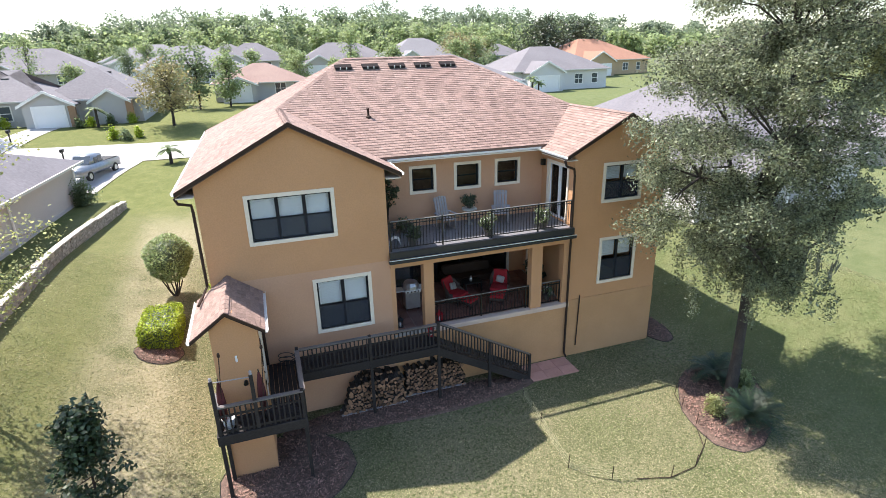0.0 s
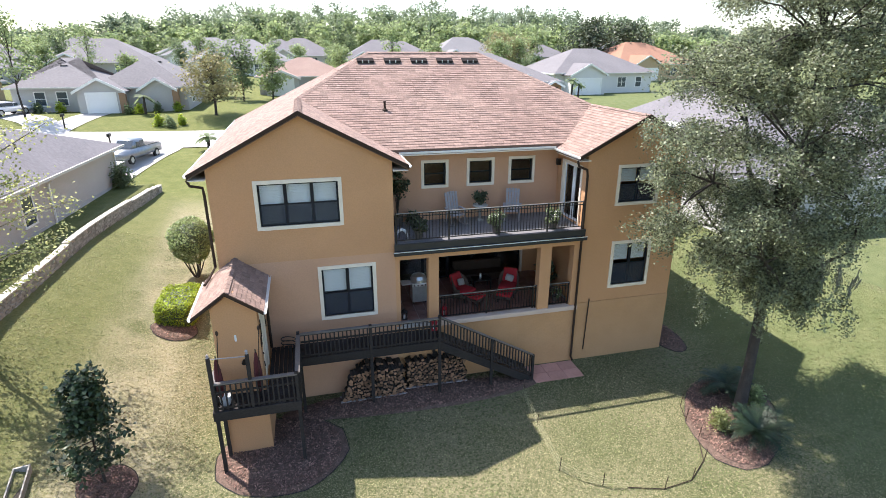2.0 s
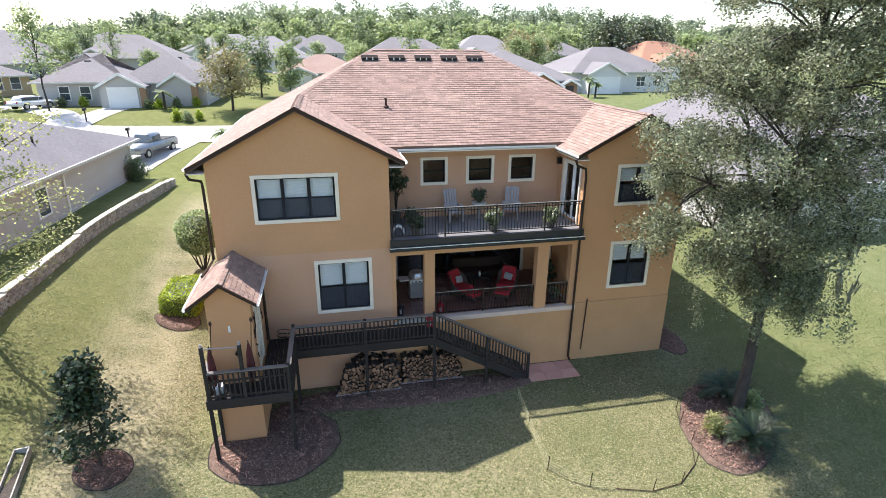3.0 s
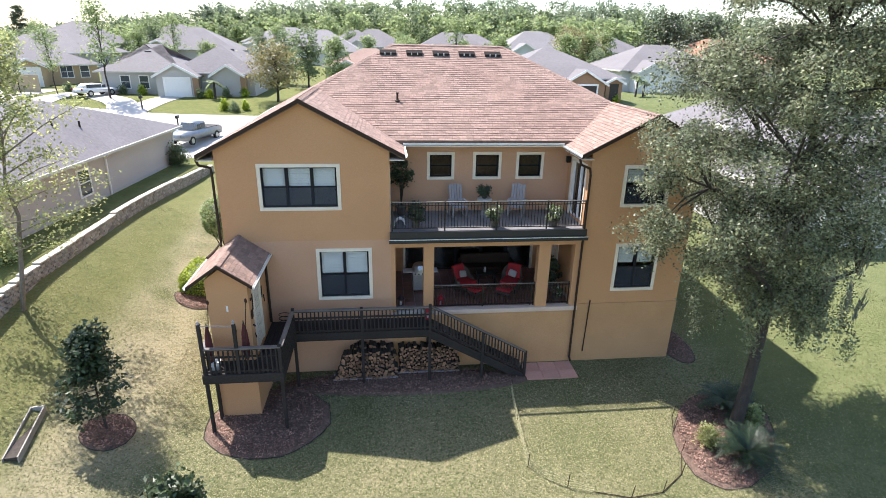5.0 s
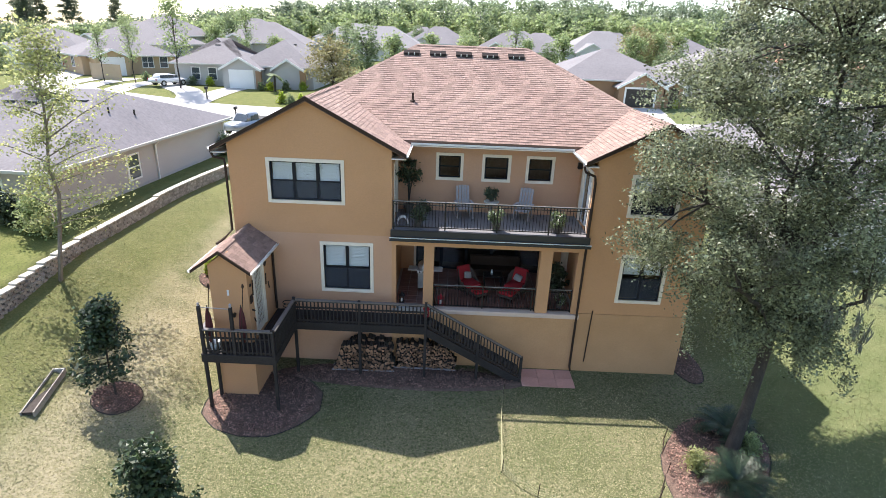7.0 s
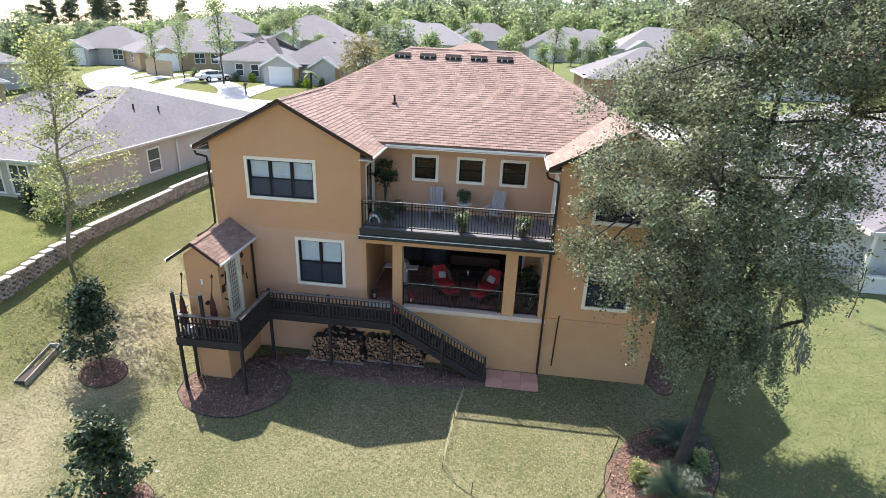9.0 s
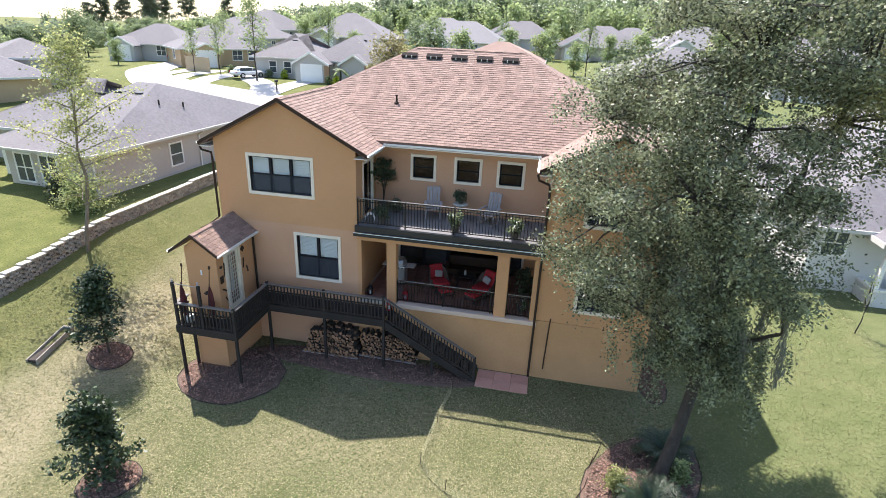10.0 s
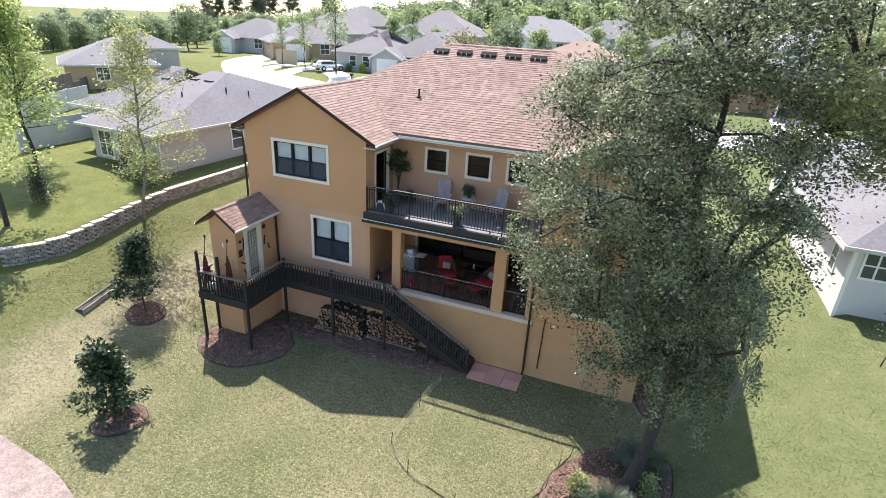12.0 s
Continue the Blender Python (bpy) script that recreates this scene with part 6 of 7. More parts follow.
plain_house(-50, 43, 10, 9, -35, TAN_WALL, SLATE_ROOF, "tan house with a dark grey roof behind fences", h=2.6, front=False)

# rows of houses further off in the valley
for k, (x, y, turn) in enumerate(((-54, 100, -8), (-33, 114, 3), (-9, 116, 0), (-66, 132, -12), (-43, 142, 6), (-20, 147, -4), (3, 142, 2), (-55, 172, 8), (-28, 178, -5), (-3, 176, 4),
                                  (20, 120, -3), (42, 128, 4), (30, 156, -6), (62, 134, 6), (78, 120, -8), (55, 164, 2))):
    wall, roof = ((GREY_WALL, GREY_ROOF), (BEIGE_WALL, GREY_ROOF), (WHITE_WALL, PALE_ROOF))[k % 3]
    plain_house(x, y, 17 + k % 3, 14 + k % 2, turn, wall, roof, ("grey house with a pale grey hip roof among spring trees", "beige house with a grey hip roof in the valley", "pale house with a light grey roof in the valley")[k % 3],
                h=2.7, pitch=0.5 + 0.03 * (k % 4))

# pale house to the east
e = Site("neighbour_house", "pale grey house with a slate roof and a screened porch", 23.0, 20.85, 3.15, 0)
e.body(0, 0, 12, 17, 3.05, WHITE_WALL)
e.hip(0, 0, 12, 17, 3.05, SLATE_ROOF, 0.45, 0.58, None, "y")
e.window(0, 0.85, 0.0, 1.8, 0.85, 1.0, 2)
for y in (1.75, 5.3, 7.1):
    e.window(3, y, 0.0, 1.35, 0.6, 1.0, 1)
part("skylight", boxes((2.0, 7.0, 4.25, 2.4, 8.6, 4.75), m=e.m), GUTTER, e.t, "pale skylight strip")
m = e.m
e.hip(2.1, -1.3, 8.0, 0.6, 2.95, SLATE_ROOF, 0.3, 0.42, 1.3, "y")
for x, y in ((2.2, -1.2), (5.0, -1.2), (7.9, -1.2)):
    e.post(x, y, 2.9, GUTTER, 0.08)
part("porch_wall", boxes((2.1, -1.3, -0.5, 8.0, -1.18, 0.85), (2.1, -1.18, -0.5, 2.22, 0, 0.85), m=m), WHITE_WALL, e.t)
part("porch_sill", boxes((2.05, -1.35, 0.85, 8.05, -1.13, 0.95), (2.05, -1.13, 0.85, 2.27, 0, 0.95), m=m), GUTTER, e.t)
part("corner_board", boxes((-0.02, -0.03, -0.4, 0.12, 0.12, 3.0), m=m), GUTTER, e.t)

# street and drives -------------------------------------------------------
def strip(name, line, width, label, kind="structure", lift=0.03, mat=CONCRETE, category="road"):
    bm = bmesh.new()
    pts = []
    for (x0, y0), (x1, y1) in zip(line, line[1:]):
        k = max(1, int(math.hypot(x1 - x0, y1 - y0) / 0.8))
        pts += [(x0 + (x1 - x0) * i / k, y0 + (y1 - y0) * i / k) for i in range(k)]
    pts.append(line[-1])
    for _ in range(6):
        pts = [pts[0]] + [((a[0] + 2 * b[0] + c[0]) / 4, (a[1] + 2 * b[1] + c[1]) / 4) for a, b, c in zip(pts, pts[1:], pts[2:])] + [pts[-1]]
    rows = []
    for i, (x, y) in enumerate(pts):
        ax, ay = pts[max(i - 1, 0)]
        bx, by = pts[min(i + 1, len(pts) - 1)]
        l = math.hypot(bx - ax, by - ay)
        nx, ny = -(by - ay) / l, (bx - ax) / l
        rows.append([bm.verts.new((x + nx * width * f, y + ny * width * f, height(x + nx * width * f, y + ny * width * f) + lift)) for f in (-0.5, -0.3, -0.1, 0.1, 0.3, 0.5)])
    for r0, r1 in zip(rows, rows[1:]):
        for k in range(5):
            bm.faces.new((r0[k], r0[k + 1], r1[k + 1], r1[k]))
    bmesh.ops.recalc_face_normals(bm, faces=bm.faces[:])
    return tagged(mesh_object(name, bm, mat), label, category, kind=kind)


strip("road", [(70, 52), (30, 51.5), (0, 51.3), (-8, 51.4), (-18, 52.0), (-24, 53.5), (-30, 54.9), (-36, 56.9), (-40.5, 61.5), (-44, 69), (-46.5, 79), (-48, 100)], 5.0, "pale concrete street curving between the houses", lift=0.06)
strip("driveway", [(-18.0, 61.7), (-19.0, 58.5), (-20.2, 54.0)], 2.7, "pale concrete driveway to the garage", lift=0.05)
strip("driveway", [(-12.2, 40.6), (-11.0, 45.5), (-10.2, 50.0)], 4.6, "pale concrete driveway beside the lawn", lift=0.05)
strip("driveway", [(-27.2, 66.5), (-25.8, 61.2), (-23.6, 59.9), (-21.4, 57.5), (-21.0, 55.0)], 2.8, "pale concrete driveway", lift=0.05)
strip("driveway", [(-29.4, 67), (-30.3, 56)], 2.9, "pale concrete driveway", lift=0.05)
strip("driveway", [(-34.4, 69), (-33.8, 57)], 2.4, "pale concrete driveway", lift=0.05)
strip("driveway", [(-38.4, 71), (-36.7, 58)], 2.2, "pale concrete driveway", lift=0.05)
strip("driveway", [(27.7, 59.4), (27.7, 53)], 4.6, "pale concrete driveway to the brown house", lift=0.05)
strip("path", [(-8.0, 4.0), (-4.0, 4.25), (-1.3, 4.2), (1.2, 4.0), (2.8, 3.0), (3.6, 1.2)], 2.1, "pale mulch and gravel path at the lawn's edge", lift=0.03, mat=material("path_chips", (0.26, 0.20, 0.18), 0.95, (0.165, 0.128, 0.115), 4, 0.8, 18, 0.3, 0.6, 30), category="path")


# fences ------------------------------------------------------------------
def fence(label, pts, h, mat, spacing=2.4):
    t = thing("fence", label, "fence", (*pts[0], height(*pts[0])), "garden fences")
    for (x0, y0), (x1, y1) in zip(pts, pts[1:]):
        l = math.hypot(x1 - x0, y1 - y0)
        k = max(1, int(l / spacing))
        for i in range(k):
            a = Vector((x0 + (x1 - x0) * i / k, y0 + (y1 - y0) * i / k, 0))
            b = Vector((x0 + (x1 - x0) * (i + 1) / k, y0 + (y1 - y0) * (i + 1) / k, 0))
            z = height(a.x, a.y)
            ang = math.degrees(math.atan2(b.y - a.y, b.x - a.x))
            q = pose(a.x, a.y, z, 0, 0, ang)
            part("panel", boxes((0.06, -0.025, 0.03, (b - a).length - 0.06, 0.025, h), m=q), mat, t)
            part("post", boxes((-0.06, -0.06, -0.1, 0.06, 0.06, h + 0.08), m=q), mat, t)


VINYL = material("vinyl_fence", (0.50, 0.50, 0.48), 0.7, (0.44, 0.44, 0.42), 0.8, 0.5, 20, 0.04, 0)
FENCE_TAN = material("tan_fence", (0.42, 0.33, 0.22), 0.8, (0.36, 0.28, 0.18), 0.8, 0.5, 20, 0.05, 0)
FENCE_BROWN = material("wood_fence", (0.16, 0.12, 0.10), 0.9, (0.12, 0.09, 0.075), 0.8, 0.6, 20, 0.1, 0)
fence("pale grey vinyl garden fence", [(-20.2, 18.5), (-20.6, 23.5)], 1.7, VINYL)
fence("grey vinyl garden fence further back", [(-28.5, 24), (-32.5, 32.5)], 1.7, VINYL)
fence("brown wooden garden fence", [(-36, 30), (-45, 42)], 1.7, FENCE_BROWN)
fence("tan fence beside the street", [(-38, 66.5), (-33.5, 65.2)], 1.9, FENCE_TAN)


# vehicles ------------------------------------------------------------------
def vehicle(name, label, x, y, turn, paint, truck, scale=1.0):
    z = height(x, y) + 0.06
    t = thing(name, label, "car", (x, y, z), "parked vehicles")
    m = pose(x, y, z, 0, 0, turn) @ Matrix.Diagonal((scale, scale, scale, 1))
    L = 2.75 if truck else 2.3
    bm = bmesh.new()
    side = ([(-L, 0.45), (-L, 1.02), (-L + 0.05, 1.08), (-0.55, 1.10), (-0.50, 1.12), (1.15, 1.12), (L - 0.1, 1.0), (L, 0.8), (L, 0.42), (-L, 0.42)] if truck else
            [(-L, 0.4), (-L, 0.85), (-L + 0.3, 0.95), (1.2, 0.95), (L - 0.15, 0.8), (L, 0.6), (L, 0.38)])
    prism(bm, side, -0.92, 0.92)
    bmesh.ops.bevel(bm, geom=bm.edges[:], offset=0.05, segments=2, affect="EDGES")
    bmesh.ops.transform(bm, matrix=m, verts=bm.verts[:])
    part("body", bm, paint, t, smooth=True)
    cab = [(-0.55, 1.08), (-0.42, 1.72), (-0.3, 1.78), (0.55, 1.78), (0.75, 1.72), (1.35, 1.08)] if truck else [(-1.9, 0.92), (-1.35, 1.38), (-1.1, 1.42), (0.2, 1.42), (0.4, 1.38), (1.15, 0.92)]
    bm = bmesh.new()
    prism(bm, cab, -0.78, 0.78)
    bmesh.ops.bevel(bm, geom=bm.edges[:], offset=0.05, segments=2, affect="EDGES")
    bmesh.ops.transform(bm, matrix=m, verts=bm.verts[:])
    part("cabin", bm, paint, t, smooth=True)
    zz = 1.16 if truck else 0.98
    tz = 1.64 if truck else 1.33
    for y0, y1 in ((-0.80, -0.775), (0.775, 0.80)):
        part("side_window", boxes((cab[0][0] + 0.25, y0, zz, 0.25, y1, tz), (0.32, y0, zz, 0.78, y1, tz - 0.06), m=m), FAR_GLASS, t)
    wb = bmesh.new()
    xa, za, xb, zb = cab[-1][0], cab[-1][1], cab[-2][0], cab[-2][1]
    vs = [wb.verts.new(m @ Vector(p)) for p in ((xa - 0.06 + 0.03, -0.68, za + 0.08), (xa - 0.06 + 0.03, 0.68, za + 0.08), (xb + 0.06, 0.62, zb - 0.02), (xb + 0.06, -0.62, zb - 0.02))]
    wb.faces.new(vs)
    part("windscreen", wb, FAR_GLASS, t)
    if truck:
        part("bed_cover", boxes((-L + 0.12, -0.78, 1.09, -0.62, 0.78, 1.13), m=m), RUBBER, t)
    for wx in (-L + 0.95, L - 0.9):
        for wy in (-0.86, 0.86):
            q = bmesh.new()
            tube(q, [(wx, wy - 0.1, 0.36), (wx, wy + 0.1, 0.36)], 0.36, 16)
            bmesh.ops.transform(q, matrix=m, verts=q.verts[:])
            wheel = part("wheel", q, RUBBER, t)
            q = bmesh.new()
            s = 0.105 if wy > 0 else -0.105
            tube(q, [(wx, wy, 0.36), (wx, wy + s, 0.36)], 0.21, 12)
            bmesh.ops.transform(q, matrix=m, verts=q.verts[:])
            part("rim", q, STEEL, wheel)
    for wy in (-0.62, 0.62):
        part("headlight", boxes((L - 0.04, wy - 0.18, 0.68, L + 0.02, wy + 0.18, 0.86), m=m), GLASS, t)
        part("tail_light", boxes((-L - 0.02, wy + (0.2 if wy > 0 else -0.2) - 0.07, 0.7, -L + 0.04, wy + (0.2 if wy > 0 else -0.2) + 0.07, 0.95), m=m), RED_FABRIC, t)


vehicle("pickup_truck", "silver pickup truck parked on the driveway", -10.75, 44.7, -106, SILVER_PAINT, True, 0.94)
vehicle("car", "white car parked on a driveway", -26.2, 62.0, 62, WHITE_PAINT, False, 0.9)
vehicle("car", "silver car parked far down the street", -46.8, 78.5, 70, SILVER_PAINT, False)


def mailbox(x, y):
    z = height(x, y)
    t = thing("mailbox", "dark mailbox on a post by the kerb", "mailbox", (x, y, z), "mailboxes")
    part("post", boxes((x - 0.05, y - 0.05, z - 0.1, x + 0.05, y + 0.05, z + 1.05)), IRON, t)
    part("box", boxes((x - 0.12, y - 0.25, z + 1.05, x + 0.12, y + 0.25, z + 1.32), bevel=0.04), IRON, t)


mailbox(-19.2, 55.9)
mailbox(-13.7, 49.4)


# trees -----------------------------------------------------------------------
def tree_master(name, label, tall, wide, mat, seed, crown_from=0.35, n=46, per=26, leaf=0.26, trunk_r=0.16, slim=1.0):
    """A mid-distance tree standing at the origin; copies are set about."""
    t = thing(name, label, "tree", (0, 0, 0), "trees about the houses")
    rng = np.random.default_rng(seed)
    b = bmesh.new()
    limb(b, (0, 0, -0.3), (0.1, 0.05, tall * 0.82), trunk_r, 0.03, 0.03, 6, seed)
    c = []
    for i in range(n):
        f = rng.random()
        h = crown_from + (1 - crown_from) * f
        w = wide * (0.35 + 0.65 * math.sin(math.pi * min(1.0, 0.12 + 0.88 * f)) ** 0.6) * slim * rng.uniform(0.55, 1.1)
        a = rng.uniform(0, 6.283)
        rr = rng.random() ** 0.45 * w
        c.append((rr * math.cos(a), rr * math.sin(a), tall * h))
        if i % 3 == 0:
            tube(b, [(0.08, 0.04, tall * h * 0.75), c[-1]], [trunk_r * 0.3, 0.02], 5, caps=False)
    part("trunk", b, BARK, t)
    leafy("crown", np.array(c), per, (wide * 0.17, wide * 0.17, tall * 0.045), leaf, mat, t, seed, up=0.4, long=1.4)
    return t


LEAF_OLIVE = material("leaf_olive", (0.27, 0.24, 0.11), 0.6, (0.22, 0.20, 0.09), 0.8, 0.7, 5, 0.2, 0, island=0.35, transl=0.3)
LEAF_MID = material("leaf_mid", (0.20, 0.25, 0.13), 0.6, (0.15, 0.20, 0.10), 0.8, 0.7, 5, 0.2, 0, island=0.35, transl=0.55)


# woodland green, paled and greyed to stand for haze over the distance
LEAF_WOOD_HAZED = material("leaf_wood_hazed", (0.19, 0.235, 0.15), 0.7, (0.145, 0.185, 0.12), 0.05, 0.7, 5, 0.2, 0, island=0.3, transl=0.55)


def scatter(seed, n):
    """Garden trees between the rows of houses in the valley."""
    r = random.Random(seed)
    spots = []
    while len(spots) < n:
        y = r.uniform(88, 188)
        x = r.uniform(-0.48, 0.46) * y
        if all(math.hypot(x - a, y - b) > 6.0 for a, b, _ in spots) and all(math.hypot(x - h.location.x, y - h.location.y - 6) > 11 for h in bpy.data.objects if h.name.startswith("neighbour_house")):
            spots.append((x, y, r.uniform(0.65, 1.0)))
    return [(x, y, -s) for x, y, s in spots]


def fringe(seed, n):
    """Trees that close the view to the west behind the gardens."""
    r = random.Random(seed)
    spots = []
    while len(spots) < n:
        a, d = r.uniform(-1.25, -0.62), r.uniform(110, 175)
        x, y = 5 + d * math.sin(a), -2 + d * math.cos(a)
        if all(math.hypot(x - p, y - q) > 5.0 for p, q, _ in spots) and all(math.hypot(x - h.location.x, y - h.location.y - 5) > 10 for h in bpy.data.objects if h.name.startswith("neighbour_house")):
            spots.append((x, y, -r.uniform(0.32, 0.62)))
    return spots


def stand(master, spots):
    """The first spot takes the tree itself, the others copies: x, y, size, turn."""
    for i, (x, y, s) in enumerate(spots):
        s = abs(s)
        p = pose(x, y, height(x, y), 0, 0, 77 * i + 13) @ Matrix.Diagonal((s, s, s, 1))
        if i == 0:
            first = p
        else:
            q = copy_thing(master, pose(x, y, height(x, y), 0, 0, 77 * i + 13))
            q.scale = (s, s, s)
    master.matrix_basis = first


tall_street = tree_master("street_tree", "slender street tree with light spring leaves", 11, 2.5, LEAF_SPRING, 51, 0.42, 44, 30, 0.22, 0.12)
stand(tall_street, [(-23.9, 60.0, 0.86), (-30.8, 63.3, 0.6), (-35.0, 64.0, 0.57), (-27, 90, 0.8), (16, 84, 0.85), (-44, 86, 0.7)])
round_oak = tree_master("oak", "spreading olive-brown oak on a front lawn", 6.8, 3.4, LEAF_OLIVE, 52, 0.28, 90, 34, 0.22, 0.18)
stand(round_oak, [(-6.5, 59.3, 0.86), (40, 104, 1.2), (45, 108, 1.1)])
mid = tree_master("tree", "leafy green tree among the houses", 8.5, 2.6, LEAF_MID, 53, 0.25, 70, 32, 0.27, 0.16)
stand(mid, [(-5.0, 74, 0.85), (-8.5, 80, 0.8), (-60, 72, 0.8), (-66, 80, 0.8), (40, 88, 0.6), (22, 90, 0.65)] + scatter(61, 7))
light = tree_master("tree", "pale green spring tree among the houses", 7.5, 2.5, LEAF_SPRING, 54, 0.2, 70, 32, 0.27, 0.14)
stand(light, [(-1.5, 76, 0.85), (9, 92, 0.8), (-50, 68, 0.45), (30, 84, 0.6)] + scatter(62, 20))
dark_oak = tree_master("oak", "large dark evergreen oak beyond the roofs", 11, 6.0, LEAF_DARK, 55, 0.2, 130, 40, 0.36, 0.3)
stand(dark_oak, [(64, 112, 1.0), (73, 112, 0.95)])
broad = tree_master("tree", "broad green tree at the edge of the woods", 9.5, 4.6, LEAF_MID, 56, 0.12, 110, 40, 0.36, 0.22)
stand(broad, [(-76, 60, 0.5), (-80, 75, 0.5), (-76, 90, 0.5), (-68, 102, 0.55), (-88, 62, 0.5), (-84, 96, 0.55), (-60, 112, 0.6)] + fringe(63, 46))

LEAF_PINE = material("leaf_pine", (0.10, 0.125, 0.07), 0.6, (0.07, 0.09, 0.05), 0.8, 0.7, 5, 0.2, 0, island=0.4, transl=0.3)


def pine_master():
    t = thing("pine", "tall pine with clumped dark needles high on a bare trunk", "tree", (0, 0, 0), "trees about the houses")
    part("trunk", limb_mesh((0, 0, -0.5), (0.3, 0.2, 17.0), 0.2, 0.05), BARK_PALE, t)
    rng = np.random.default_rng(58)
    c = []
    for i in range(80):
        f = rng.random()
        a, r = rng.uniform(0, 6.283), rng.random() ** 0.6 * (4.2 - 2.6 * f)
        c.append((0.2 + r * math.cos(a), 0.1 + r * math.sin(a), 8.5 + 9.5 * f))
    leafy("crown", np.array(c), 60, (0.5, 0.5, 0.25), 0.30, LEAF_PINE, t, 58, up=0.5, long=1.6)
    return t


def limb_mesh(a, b, r0, r1):
    bm = bmesh.new()
    limb(bm, a, b, r0, r1, 0.02, 6, 8)
    return bm


stand(pine_master(), [(-112, 136, 0.80), (-105, 146, 0.86), (-98, 138, 0.72), (-116, 150, 0.84), (-94, 148, 0.78), (-120, 140, 0.7), (-108, 156, 0.9), (-86, 156, 0.66)])

# thin yellow-green tree by the retaining wall
yt = thing("young_sycamore", "thin young tree with sparse yellow-green leaves by the wall", "tree", (-8.2, 16.3, height(-8.2, 16.3)))
bz = height(-8.2, 16.3)
b = bmesh.new()
limb(b, (-8.2, 16.3, bz - 0.1), (-7.0, 16.4, bz + 9.0), 0.085, 0.02, 0.015, 8, 5)
rr = random.Random(9)
cl = []
for i in range(34):
    f = 0.24 + 0.76 * (i / 33)
    base = Vector((-8.2 + 1.2 * f, 16.3, bz + 9.0 * f))
    a = i * 2.4
    reach = (1.75 * math.sin(math.pi * min(1, 0.25 + 0.72 * f)) + 0.2) * rr.uniform(0.3, 1.35)
    tip = base + Vector((math.cos(a) * reach + 0.2 * reach, math.sin(a) * reach, rr.uniform(0.15, 0.75) * reach))
    part("branch", tube(bmesh.new(), [base, base.lerp(tip, 0.5) + Vector((0, 0, 0.1)), tip], [0.03, 0.02, 0.008], 5, caps=False), BARK_PALE, yt)
    for k in range(4):
        cl.append(base.lerp(tip, 0.45 + 0.18 * k) + Vector((rr.uniform(-0.15, 0.15), rr.uniform(-0.15, 0.15), rr.uniform(-0.1, 0.15))))
part("trunk", b, BARK_PALE, yt)
leafy("crown", np.array([tuple(p) for p in cl]), 66, (0.25, 0.25, 0.2), 0.07, LEAF_YELLOW, yt, 61, up=0.3, long=1.4)


LEAF_BRIGHT = material("leaf_bright", (0.36, 0.42, 0.16), 0.55, (0.28, 0.34, 0.12), 0.8, 0.7, 5, 0.2, 0, island=0.4, transl=0.7)


def near_tree(name, label, x, y, tall, wide, mat, seed, n=110, per=70, leaf=0.10, base=0.15):
    z = height(x, y)
    t = thing(name, label, "tree", (x, y, z))
    rng = np.random.default_rng(seed)
    b = bmesh.new()
    limb(b, (x, y, z - 0.2), (x, y, z + tall * 0.85), min(0.12, 0.07 * wide), 0.01, 0.03, 6, seed)
    c = []
    for i in range(n):
        f = rng.random()
        w = wide * (1.05 - 0.75 * f) * rng.uniform(0.5, 1.1)
        a = rng.uniform(0, 6.283)
        c.append((x + rng.random() ** 0.5 * w * math.cos(a), y + rng.random() ** 0.5 * w * math.sin(a), z + tall * (base + (1 - base) * f)))
        if i % 4 == 0:
            tube(b, [(x, y, z + tall * (base + (1 - base) * f) * 0.8), c[-1]], [0.03, 0.01], 5, caps=False)
    part("trunk", b, BARK, t)
    leafy("crown", np.array(c), per, (min(0.26, 0.32 * wide), min(0.26, 0.32 * wide), 0.2), leaf, mat, t, seed, up=0.3, long=1.5)


near_tree("tree", "tall bright green tree at the garden's edge", -17.0, 17.2, 9.0, 2.7, LEAF_BRIGHT, 71, 170, 55, 0.10, 0.28)
near_tree("tree", "bright green tree beside the lawn", -11.6, 12.0, 8.0, 2.0, LEAF_BRIGHT, 72, 110, 50, 0.10, 0.3)
near_tree("conifer", "small dark conical shrub on the neighbour's lawn", -12.5, 14.3, 1.9, 0.42, LEAF_DARK, 73, 50, 60, 0.06, 0.1)
near_tree("bush", "leafy bush at the corner of the beige house", -10.2, 18.5, 1.6, 0.75, LEAF_SPRING, 74, 60, 60, 0.08, 0.1)
near_tree("bush", "dark bush beside the beige house", -11.9, 19.0, 1.1, 0.55, LEAF_DARK, 75, 40, 60, 0.07, 0.1)
near_tree("bush", "dark bush at the far end of the beige house", -9.2, 35.8, 1.3, 0.7, LEAF_MID, 76, 40, 60, 0.08, 0.1)
near_tree("sapling", "staked sapling on the lawn to the east", 23.5, 17.0, 2.3, 0.35, LEAF_SPRING, 77, 12, 16, 0.05, 0.45)
for k, (bx, by, s) in enumerate(((-11.2, 55.9, 0.8), (-10.2, 55.4, 0.9), (-9.2, 56.0, 0.6), (-15.0, 60.9, 0.7), (-14.0, 61.0, 0.8), (-12.4, 61.6, 0.7), (-22.0, 63.4, 0.8), (-24.0, 63.4, 0.8), (-10.6, 62.4, 0.7), (30.2, 60.0, 0.7), (32.0, 60.2, 0.7), (-31.0, 66.0, 0.8))):
    near_tree("bush", "low clipped bush in a front garden", bx, by, s, s * 0.6, LEAF_MID if k % 2 else LEAF_HEDGE, 80 + k, 22, 30, 0.12, 0.1)


